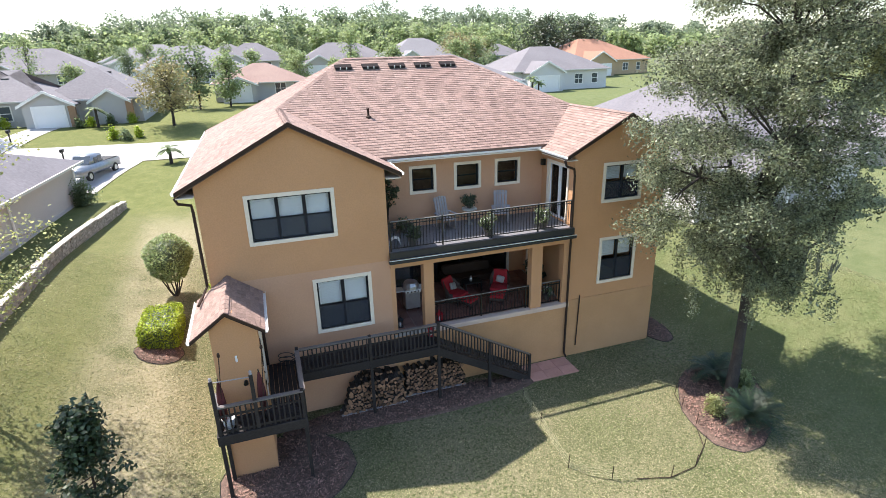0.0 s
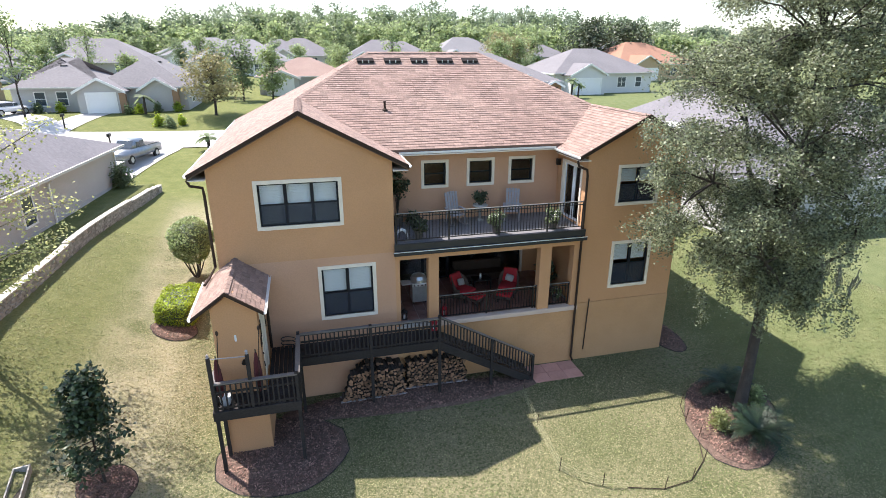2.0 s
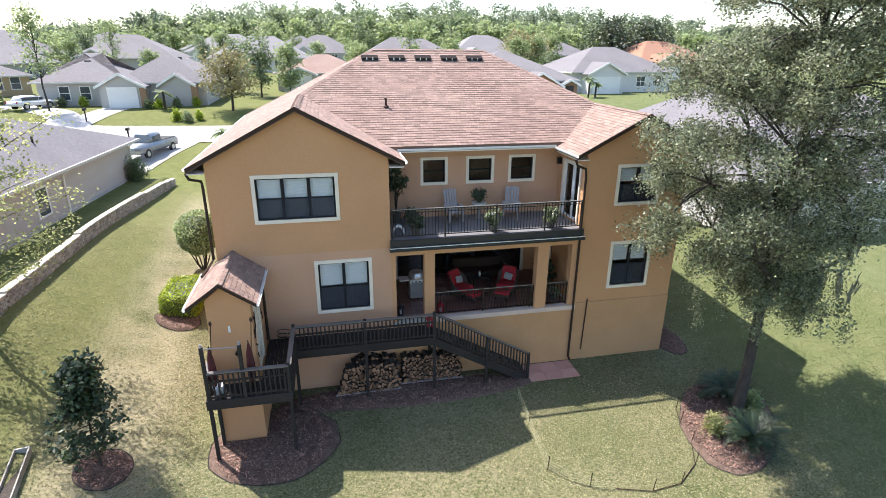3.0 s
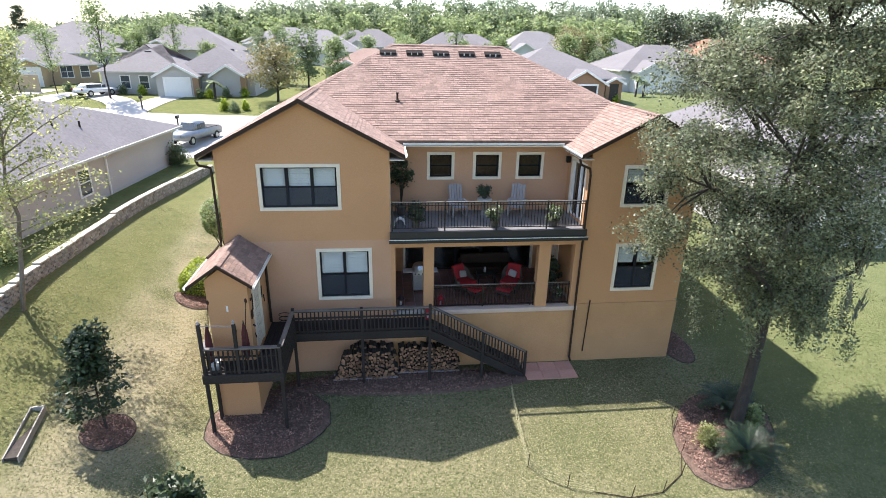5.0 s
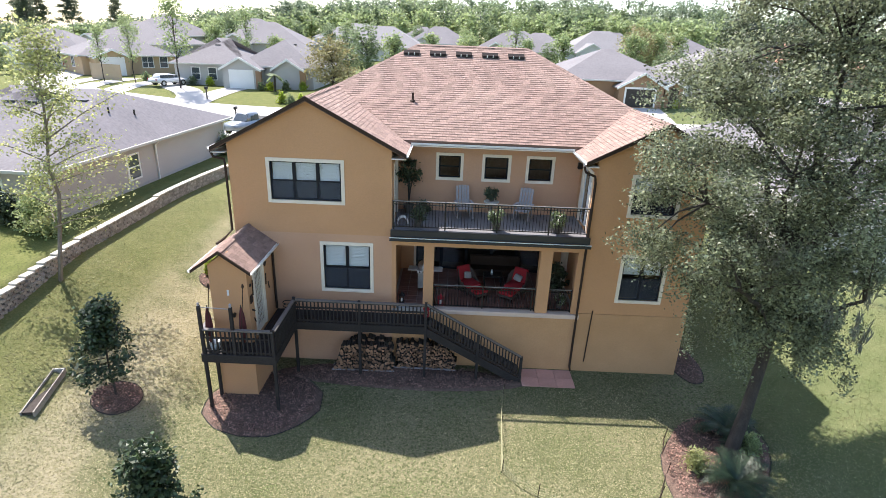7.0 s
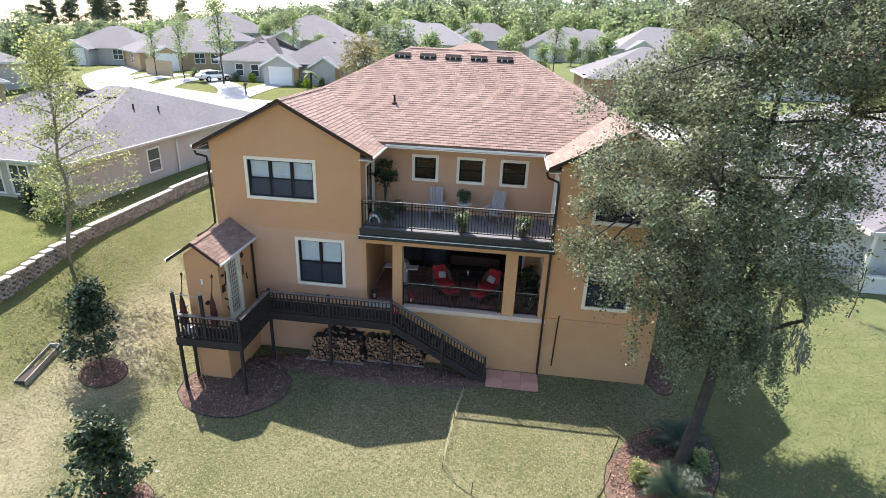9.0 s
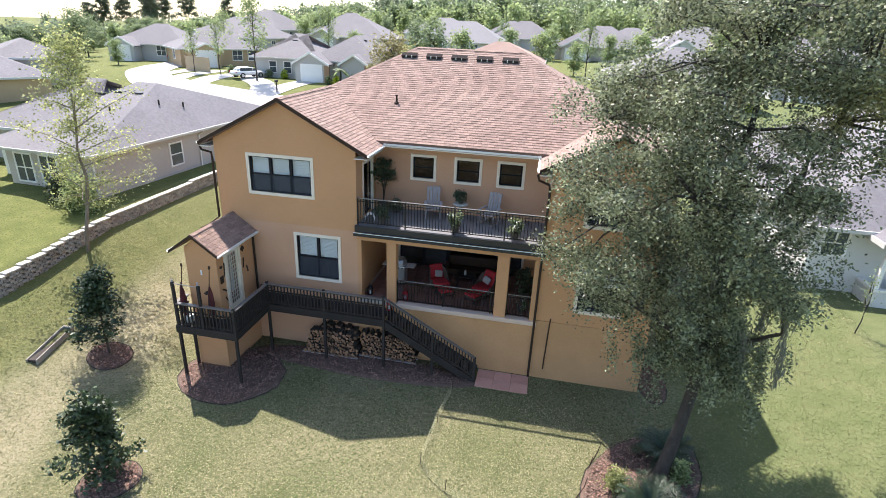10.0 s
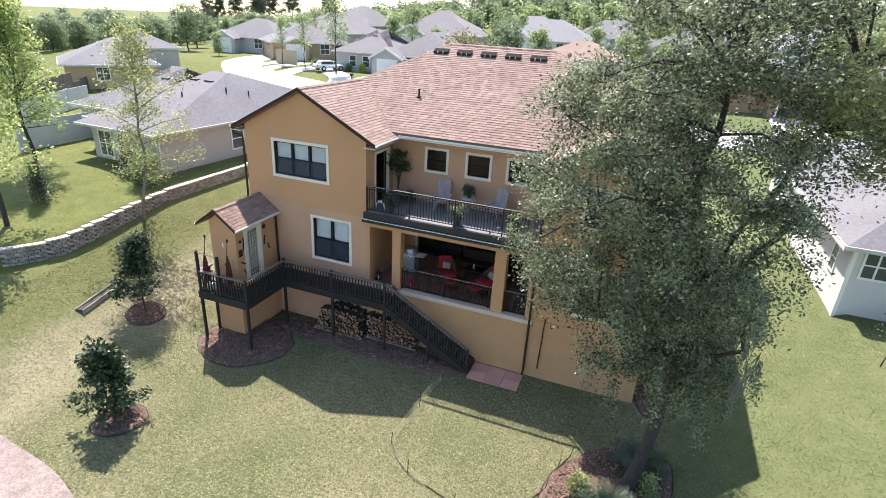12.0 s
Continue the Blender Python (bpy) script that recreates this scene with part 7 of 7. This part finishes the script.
def palm(x, y, tall, seed):
    z = height(x, y)
    t = thing("palm", "small fan palm in a front garden", "palm", (x, y, z), "front garden palms")
    part("trunk", tube(bmesh.new(), [(x, y, z - 0.1), (x + 0.05, y, z + tall)], [0.14, 0.11], 8), BARK, t)
    q = []
    r = random.Random(seed)
    for k in range(18):
        a, lift = k * 2.4, r.uniform(-0.2, 1.0)
        for i in range(6):
            s0, s1 = i / 6, (i + 1) / 6
            p = [np.array((x + 1.3 * s * math.cos(a) * math.cos(lift * 0.6), y + 1.3 * s * math.sin(a) * math.cos(lift * 0.6), z + tall + math.sin(lift) * s * 1.1 - 0.75 * s * s)) for s in (s0, s1)]
            w = np.array((-math.sin(a), math.cos(a), 0)) * 0.22 * math.sin(math.pi * min(1, s0 + 0.15))
            q.append((p[0] - w, p[0] + w, p[1] + w, p[1] - w))
    place_mesh("fronds", quads_mesh("fronds", np.array(q)), LEAF_MID, t)


palm(-13.4, 60.7, 1.7, 1)
palm(38.0, 68.0, 2.4, 2)
palm(39.2, 68.4, 1.8, 3)
palm(-5.7, 47.3, 1.2, 4)


def woods():
    """The belt of woodland behind the houses: crowns of loose leaf clumps."""
    # leaf colours of the far belts are kept pale for distance haze
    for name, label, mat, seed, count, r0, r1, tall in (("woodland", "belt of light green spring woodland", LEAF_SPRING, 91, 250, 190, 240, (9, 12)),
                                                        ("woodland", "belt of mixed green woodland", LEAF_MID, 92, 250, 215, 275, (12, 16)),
                                                        ("woodland", "darker green woods on the skyline, paled for haze", LEAF_WOOD_HAZED, 93, 330, 260, 350, (15, 22))):
        rng = np.random.default_rng(seed)
        cs, per = [], 16
        bm = bmesh.new()
        for i in range(count):
            a = rng.uniform(-1.25, 1.05)
            r = rng.uniform(r0, r1)
            x, y = 5 + r * math.sin(a), 5 + r * math.cos(a)
            z = height(x, y)
            t = rng.uniform(*tall) * (0.60 + 0.40 * smooth_step(-0.45, 0.0, a)) * (1.0 - 0.42 * smooth_step(0.35, 0.75, a))
            w = t * rng.uniform(0.26, 0.40)
            for k in range(26):
                f = rng.random()
                u = rng.uniform(0, 6.283)
                ww = w * (0.5 + 0.5 * math.sin(math.pi * min(1, 0.2 + 0.8 * f))) * rng.random() ** 0.5
                cs.append((x + ww * math.cos(u), y + ww * math.sin(u), z + t * (0.15 + 0.85 * f)))
            tube(bm, [(x, y, z - 0.5), (x, y, z + t * 0.8)], [0.22, 0.06], 5, caps=False)
        root = thing(name, label, "woods", (0, 150, height(0, 150)), kind="stuff")
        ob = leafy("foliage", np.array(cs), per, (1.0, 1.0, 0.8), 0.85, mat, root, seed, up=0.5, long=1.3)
        ob["kind"] = "stuff"
        o = part("trunks", bm, BARK, root)
        o["kind"] = "stuff"


woods()

# ---------------------------------------------------------------- things on the balcony
def rocking_chair(x, y, z, turn):
    t = thing("rocking_chair", "weathered grey wooden rocking chair with a slatted back", "chair", (0, 0, 0), "balcony chairs")
    for k in range(5):
        u = -0.22 + 0.11 * k
        bm = boxes((u - 0.045, 0, 0, u + 0.045, 0.022, 0.80 + 0.03 * math.cos((k - 2) * 0.8)), bevel=0.004)
        bmesh.ops.transform(bm, matrix=pose(0, 0.18, 0.40, -16), verts=bm.verts[:])
        part("back_slat", bm, WOOD_GREY, t)
    part("seat", boxes(*[(-0.27, -0.30 + 0.1 * k, 0.40 - 0.006 * k, 0.27, -0.21 + 0.1 * k, 0.425 - 0.006 * k) for k in range(5)]), WOOD_GREY, t)
    for s in (-1, 1):
        part("armrest", boxes((s * 0.31 - 0.05, -0.36, 0.60, s * 0.31 + 0.05, 0.26, 0.625), bevel=0.006), WOOD_GREY, t)
        for yy in (-0.27, 0.20):
            part("leg", boxes((s * 0.28 - 0.022, yy - 0.022, 0.05, s * 0.28 + 0.022, yy + 0.022, 0.60)), WOOD_GREY, t)
        bm = bmesh.new()
        tube(bm, [(s * 0.28, -0.50 + 0.14 * k, 0.02 + 0.0016 * (k - 3.5) ** 4 * 0.4 + 0.012 * abs(k - 3.5) * 0.3) for k in range(8)], 0.022, 6)
        part("rocker", bm, WOOD_GREY, t)
    for zz in (0.62, 1.08):
        bm = boxes((-0.27, 0.022, zz - 0.42, 0.27, 0.045, zz - 0.36))
        bmesh.ops.transform(bm, matrix=pose(0, 0.18, 0.40, -16), verts=bm.verts[:])
        part("back_rail", bm, WOOD_GREY, t)
    t.matrix_basis = pose(x, y, z, 0, 0, turn)
    return t


rc = rocking_chair(7.55, 17.40, FLOOR2, 12)
copy_thing(rc, pose(9.85, 17.38, FLOOR2, 0, 0, -22))


def potted(label, x, y, z, pot_h, pot_r, tall, wide, mat, seed, per=34, n=26, leaf=0.05, flowers=0, stem=0.0):
    t = thing("potted_plant", label, "plant", (x, y, z), "potted plants")
    part("pot", lathe(bmesh.new(), (x, y, z), [(pot_r * 0.7, 0), (pot_r * 0.85, pot_h * 0.5), (pot_r, pot_h * 0.92), (pot_r * 1.06, pot_h * 0.93), (pot_r * 1.06, pot_h), (pot_r * 0.9, pot_h), (pot_r * 0.88, pot_h - 0.03)], 14), POT, t)
    rng = np.random.default_rng(seed)
    b = bmesh.new()
    c = []
    for i in range(n):
        a, r = rng.uniform(0, 6.283), rng.random() ** 0.5 * wide
        p = (x + r * math.cos(a), y + r * math.sin(a), z + pot_h + stem + (tall - stem) * rng.random())
        c.append(p)
        if i % 3 == 0:
            tube(b, [(x, y, z + pot_h - 0.03), (x + 0.3 * (p[0] - x), y + 0.3 * (p[1] - y), z + pot_h + stem * 0.9 + 0.02), p], [0.016, 0.01, 0.004], 5, caps=False)
    part("stem", b, BARK, t)
    leafy("foliage", np.array(c), per, (wide * 0.22, wide * 0.22, 0.06), leaf, mat, t, seed, up=0.3, long=2.0)
    if flowers:
        f = np.array(c)[:flowers] + (0, 0, 0.05)
        leafy("blossom", f, 14, (0.04, 0.04, 0.03), 0.035, WHITE_BITS, t, seed + 1, up=0.6, long=1.1)["kind"] = "stuff"
    return t


potted("tall indoor fig in a dark pot by the wall", 5.38, 17.72, FLOOR2, 0.35, 0.2, 1.75, 0.42, LEAF_DARK, 201, 22, 36, 0.065, stem=0.85)
potted("low leafy plant in a dark pot", 5.95, 17.6, FLOOR2, 0.2, 0.15, 0.28, 0.26, LEAF_DARK, 202, 22, 18, 0.06)
potted("plant in a banded pot by the railing", 5.85, 16.05, FLOOR2, 0.32, 0.17, 0.45, 0.25, LEAF_DARK, 203, 30, 20, 0.05)
potted("white flowering plant by the railing", 8.72, 16.00, FLOOR2, 0.26, 0.17, 0.5, 0.24, LEAF_MID, 204, 30, 20, 0.05, 12)
potted("white flowering plant by the railing end", 10.95, 16.00, FLOOR2, 0.26, 0.17, 0.45, 0.22, LEAF_MID, 205, 30, 20, 0.05, 11)
tb = thing("side_table", "small round stone-topped side table", "table", (8.62, 17.62, FLOOR2))
part("tabletop", lathe(bmesh.new(), (8.62, 17.62, FLOOR2), [(0.02, 0.56), (0.27, 0.57), (0.30, 0.60), (0.30, 0.63), (0.27, 0.65)], 20), STONE_CAP, tb)
part("base", lathe(bmesh.new(), (8.62, 17.62, FLOOR2), [(0.17, 0), (0.15, 0.05), (0.06, 0.12), (0.06, 0.45), (0.12, 0.56)], 14), STONE, tb)
potted("leafy plant in a bowl on the round table", 8.62, 17.62, FLOOR2 + 0.65, 0.14, 0.12, 0.28, 0.22, LEAF_DARK, 206, 30, 20, 0.05)
orn = thing("garden_ornament", "white curved garden ornament on the balcony floor", "ornament", (5.28, 16.3, FLOOR2))
part("arch", tube(bmesh.new(), [(5.28 + 0.2 * math.cos(a), 16.3, FLOOR2 + 0.3 * math.sin(a)) for a in (0.0, 0.5, 1.0, 1.57, 2.1, 2.6, 3.14)], [0.02, 0.035, 0.05, 0.06, 0.05, 0.035, 0.02], 8), WHITE_PAINT, orn)


# ---------------------------------------------------------------- things on the porch
def lounger(x, y, z, turn):
    t = thing("lounge_chair", "dark wicker lounge chair with red cushions, leg rest and pale pillow", "chair", (0, 0, 0), "porch lounge chairs")
    bm = bmesh.new()
    rings = []
    for k in range(13):
        a = radians(-115 + 230 * k / 12)
        up = 0.52 + 0.50 * max(0.0, math.cos(a)) ** 0.7
        px, py = 0.42 * math.sin(a), 0.40 * math.cos(a)
        flare = 1.0 + 0.22 * (up - 0.5)
        rings.append([bm.verts.new(p) for p in ((px * 0.9, py * 0.9, 0.10), (px, py, 0.40), (px * flare, py * flare + 0.10 * (up - 0.5), up), (px * flare * 0.90, py * flare * 0.88 + 0.10 * (up - 0.5), up - 0.01), (px * 0.88, py * 0.86, 0.40), (px * 0.8, py * 0.8, 0.10))])
    for r0, r1 in zip(rings, rings[1:]):
        for k in range(6):
            bm.faces.new((r0[k], r0[(k + 1) % 6], r1[(k + 1) % 6], r1[k]))
    bm.faces.new(rings[0][::-1])
    bm.faces.new(rings[-1])
    part("shell", bm, WICKER, t, "dark woven wicker shell", smooth=True)
    part("seat_frame", boxes((-0.36, -0.42, 0.20, 0.36, 0.26, 0.32), bevel=0.03), WICKER, t)
    bm = boxes((-0.34, -0.46, 0.32, 0.34, 0.24, 0.48))
    bmesh.ops.bevel(bm, geom=bm.edges[:], offset=0.07, segments=3, affect="EDGES", profile=0.5)
    part("seat_cushion", bm, RED_FABRIC, t, "red seat cushion", smooth=True)
    bm = boxes((-0.31, -0.07, 0.0, 0.31, 0.08, 0.60))
    bmesh.ops.bevel(bm, geom=bm.edges[:], offset=0.07, segments=3, affect="EDGES", profile=0.5)
    bmesh.ops.transform(bm, matrix=pose(0, 0.22, 0.44, -22), verts=bm.verts[:])
    part("back_cushion", bm, RED_FABRIC, t, "red back cushion", smooth=True)
    bm = boxes((-0.17, -0.06, -0.14, 0.17, 0.06, 0.14))
    bmesh.ops.bevel(bm, geom=bm.edges[:], offset=0.05, segments=2, affect="EDGES", profile=0.5)
    bmesh.ops.transform(bm, matrix=pose(0.02, 0.10, 0.68, -28, 14, 0), verts=bm.verts[:])
    part("pillow", bm, WOOD_GREY, t, "small pale patterned pillow", smooth=True)
    part("leg_rest", boxes((-0.30, -0.98, 0.16, 0.30, -0.46, 0.27), bevel=0.03), WICKER, t)
    bm = boxes((-0.30, -0.99, 0.27, 0.30, -0.47, 0.40))
    bmesh.ops.bevel(bm, geom=bm.edges[:], offset=0.06, segments=3, affect="EDGES", profile=0.5)
    part("leg_cushion", bm, RED_FABRIC, t, "red leg-rest cushion", smooth=True)
    for s in (-1, 1):
        part("leg", lathe(bmesh.new(), (s * 0.24, -0.92, 0), [(0.02, 0), (0.025, 0.1), (0.026, 0.17)], 8), IRON, t)
        for yy in (-0.36, 0.24):
            part("leg", lathe(bmesh.new(), (s * 0.3, yy, 0), [(0.022, 0), (0.028, 0.12), (0.03, 0.22)], 8), IRON, t)
    t.matrix_basis = pose(x, y, z, 0, 0, turn)
    return t


lc = lounger(7.9, 17.45, FLOOR1, 34)
copy_thing(lc, pose(9.85, 17.4, FLOOR1, 0, 0, -32))

gr = thing("gas_grill", "stainless steel gas barbecue with white side shelves", "grill", (6.1, 17.6, FLOOR1))
part("cabinet", boxes((5.82, 17.35, FLOOR1 + 0.08, 6.42, 17.85, FLOOR1 + 0.85), bevel=0.015), STEEL, gr)
part("lid", lathe(bmesh.new(), (6.12, 17.6, FLOOR1 + 0.90), [(0.33, 0.0), (0.32, 0.12), (0.26, 0.24), (0.1, 0.30)], 16), STEEL, gr)
for x0, x1 in ((5.42, 5.80), (6.44, 6.82)):
    part("side_shelf", boxes((x0, 17.38, FLOOR1 + 0.84, x1, 17.82, FLOOR1 + 0.88), bevel=0.01), WHITE_PAINT, gr)
part("control_panel", boxes((5.80, 17.27, FLOOR1 + 0.78, 6.44, 17.36, FLOOR1 + 0.90), bevel=0.01), WHITE_PAINT, gr)
for k in range(4):
    part("knob", tube(bmesh.new(), [(5.90 + 0.145 * k, 17.27, FLOOR1 + 0.84), (5.90 + 0.145 * k, 17.235, FLOOR1 + 0.84)], 0.028, 10), IRON, gr)
for xx in (5.88, 6.36):
    for yy in (17.42, 17.78):
        part("wheel", lathe(bmesh.new(), (xx, yy, FLOOR1), [(0.03, 0), (0.035, 0.04), (0.03, 0.08)], 8), RUBBER, gr)

ct = thing("coffee_table", "dark low table between the lounge chairs", "table", (8.95, 18.2, FLOOR1))
part("tabletop", boxes((8.55, 17.95, FLOOR1 + 0.42, 9.35, 18.5, FLOOR1 + 0.46), bevel=0.01), IRON, ct)
for xx in (8.6, 9.3):
    for yy in (18.0, 18.45):
        part("leg", boxes((xx - 0.025, yy - 0.025, FLOOR1, xx + 0.025, yy + 0.025, FLOOR1 + 0.42)), IRON, ct)
part("glassware", lathe(bmesh.new(), (8.9, 18.2, FLOOR1 + 0.46), [(0.05, 0), (0.06, 0.1), (0.03, 0.2), (0.05, 0.22)], 10), STEEL, ct)
sofa = thing("sofa", "dark wicker sofa at the back of the porch", "sofa", (9.0, 19.1, FLOOR1))
part("seat", boxes((8.0, 18.75, FLOOR1 + 0.12, 10.2, 19.4, FLOOR1 + 0.42), bevel=0.03), DARK_TRIM, sofa)
part("backrest", boxes((8.0, 19.28, FLOOR1 + 0.42, 10.2, 19.48, FLOOR1 + 0.85), bevel=0.03), DARK_TRIM, sofa)
for xx in (7.9, 10.2):
    part("arm", boxes((xx - 0.0, 18.75, FLOOR1 + 0.12, xx + 0.12, 19.45, FLOOR1 + 0.62), bevel=0.02), DARK_TRIM, sofa)


def lantern(x, y, z, mat, label):
    t = thing("lantern", label, "lantern", (x, y, z), "porch lanterns")
    part("base", boxes((x - 0.1, y - 0.1, z, x + 0.1, y + 0.1, z + 0.04), bevel=0.01), mat, t)
    for sx in (-1, 1):
        for sy in (-1, 1):
            part("post", boxes((x + sx * 0.08 - 0.012, y + sy * 0.08 - 0.012, z + 0.04, x + sx * 0.08 + 0.012, y + sy * 0.08 + 0.012, z + 0.30)), mat, t)
    part("candle", lathe(bmesh.new(), (x, y, z + 0.04), [(0.04, 0), (0.04, 0.14), (0.01, 0.15)], 10), WHITE_PAINT, t)
    part("roof", lathe(bmesh.new(), (x, y, z + 0.30), [(0.14, 0), (0.12, 0.03), (0.03, 0.11), (0.02, 0.15)], 8), mat, t)
    part("handle", tube(bmesh.new(), [(x - 0.05, y, z + 0.44), (x - 0.03, y, z + 0.5), (x + 0.03, y, z + 0.5), (x + 0.05, y, z + 0.44)], 0.006, 5), mat, t)


lantern(5.28, 16.2, FLOOR1, IRON, "dark metal lantern with a pale candle")
lantern(6.28, 15.6, FLOOR1 - 0.26, RED_FABRIC, "small red lantern by the column")
lantern(6.80, 16.12, FLOOR1, RED_FABRIC, "small red lantern by the railing")
potted("dark leafy plant in a pot at the porch end", 11.55, 17.5, FLOOR1, 0.4, 0.22, 0.9, 0.35, LEAF_DARK, 207, 36, 30, 0.07)
potted("small plant beside the porch railing", 11.45, 16.3, FLOOR1, 0.22, 0.14, 0.25, 0.18, LEAF_MID, 208, 24, 14, 0.04, 6)
screen = thing("wall_art", "tall pale lattice panel leaning in the porch corner", "panel", (11.75, 18.6, FLOOR1))
part("frame", boxes((11.93, 18.1, FLOOR1, 12.0, 18.2, FLOOR1 + 2.1), (11.93, 19.0, FLOOR1, 12.0, 19.1, FLOOR1 + 2.1), (11.93, 18.2, FLOOR1 + 2.0, 12.0, 19.0, FLOOR1 + 2.1)), TRIM, screen)
for k in range(5):
    part("slat", boxes((11.95, 18.3 + k * 0.15, FLOOR1, 11.98, 18.34 + k * 0.15, FLOOR1 + 2.0)), TRIM, screen)

# ---------------------------------------------------------------- things on the deck and the tower
for k, (y, z, w, h, a) in enumerate(((13.42, 4.52, 0.16, 0.10, 15), (13.40, 4.02, 0.22, 0.30, 0), (13.50, 3.55, 0.30, 0.06, 35), (13.56, 3.15, 0.26, 0.05, 60), (14.90, 4.70, 0.20, 0.20, 45), (14.88, 4.10, 0.08, 0.42, 8), (15.12, 3.75, 0.07, 0.30, -14), (13.60, 4.35, 0.07, 0.55, 6))):
    art = thing("wall_ornament", "dark metal ornament on the stucco tower wall", "ornament", (TX1 + 0.02, y, z), "tower wall ornaments")
    bm = boxes((-w / 2, -0.03, -h / 2, w / 2, -0.005, h / 2), bevel=0.01)
    bmesh.ops.transform(bm, matrix=facing(TX1, y, 1) @ pose(0, 0, z, 0, a, 0), verts=bm.verts[:])
    part("plate", bm, DARK_TRIM, art)
plate = thing("wall_plaque", "small white plaque on the tower front", "plaque", (-0.2, TY0, 4.3))
part("plate", boxes((-0.23, TY0 - 0.02, 4.22, -0.17, TY0, 4.42), bevel=0.005), WHITE_PAINT, plate)
spot = thing("spotlight", "small dark and white lamp on the tower front", "lamp", (-0.05, TY0, 3.55))
part("body", tube(bmesh.new(), [(-0.05, TY0, 3.55), (-0.05, TY0 - 0.12, 3.52)], [0.05, 0.07], 10), IRON, spot)
for k, (x, z1) in enumerate(((DX0 + 0.12, 4.75), (0.30, 4.78))):
    tor = thing("garden_torch", "slim dark garden torch leaning on the deck rail", "torch", (x, DY + 0.15, DK), "deck torches")
    part("pole", tube(bmesh.new(), [(x, DY + 0.12, DK), (x + 0.22, DY + 0.28, z1)], 0.014, 6), DARK_TRIM, tor)
    part("head", lathe(bmesh.new(), (x + 0.22, DY + 0.28, z1 - 0.02), [(0.02, 0), (0.045, 0.06), (0.03, 0.13), (0.01, 0.15)], 8), DARK_TRIM, tor)
for k, (x, y, a, s) in enumerate(((DX0 + 0.2, DY + 0.28, 20, 1.0), (0.34, DY + 0.40, -15, 1.1))):
    fl = thing("folded_parasol", "dark red folded cloth hanging by the tall post", "parasol", (x, y, DK), "deck clutter")
    part("cloth", lathe(bmesh.new(), (x, y, DK + 0.25), [(0.03, 0), (0.10, 0.2), (0.12, 0.6), (0.09, 1.0), (0.03, 1.3)], 9), material("cloth_maroon", (0.10, 0.02, 0.022), 0.9, bump=0.2), fl)
    part("pole", tube(bmesh.new(), [(x, y, DK), (x, y, DK + 1.65)], 0.018, 6), IRON, fl)
for k in range(1):
    fl = thing("storage_box", "white and grey pots stored at the deck corner", "pot", (DX0 + 0.25, DY + 0.3, DK))
    part("tub", lathe(bmesh.new(), (DX0 + 0.28, DY + 0.35, DK), [(0.13, 0), (0.17, 0.2), (0.18, 0.3), (0.15, 0.3)], 12), WHITE_PAINT, fl)
hose = thing("garden_hose", "coiled dark garden hose on the deck walk", "hose", (1.0, 15.3, DK))
part("coil", tube(bmesh.new(), [(1.15 + (0.25 + 0.01 * (i % 5)) * math.cos(i * 0.42), 15.35 + 0.22 * math.sin(i * 0.42), DK + 0.03 + 0.010 * i + 0.1 * abs(math.sin(i * 0.21))) for i in range(46)], 0.014, 6), RUBBER, hose)

# utility boxes on the side wall
ub = thing("utility_box", "grey and white meter boxes on the side wall", "meter", (-1.0, 19.2, 5.6))
part("meter_box", boxes((-1.02, 18.9, 5.3, XL - 0.002, 19.35, 6.1), bevel=0.02), WHITE_PAINT, ub)
part("cover", boxes((-1.08, 18.95, 5.5, -1.02, 19.3, 5.9), bevel=0.02), IRON, ub)
ac = thing("side_wing", "low ochre stucco wing with a white cap beside the house", "wall", (-1.1, 24, 2.5))
part("wall", boxes((-1.35, 23.6, 1.0, XL - 0.003, 26.0, 4.6)), STUCCO, ac)
part("cap", boxes((-1.42, 23.55, 4.6, XL - 0.003, 26.05, 4.75)), TRIM, ac)
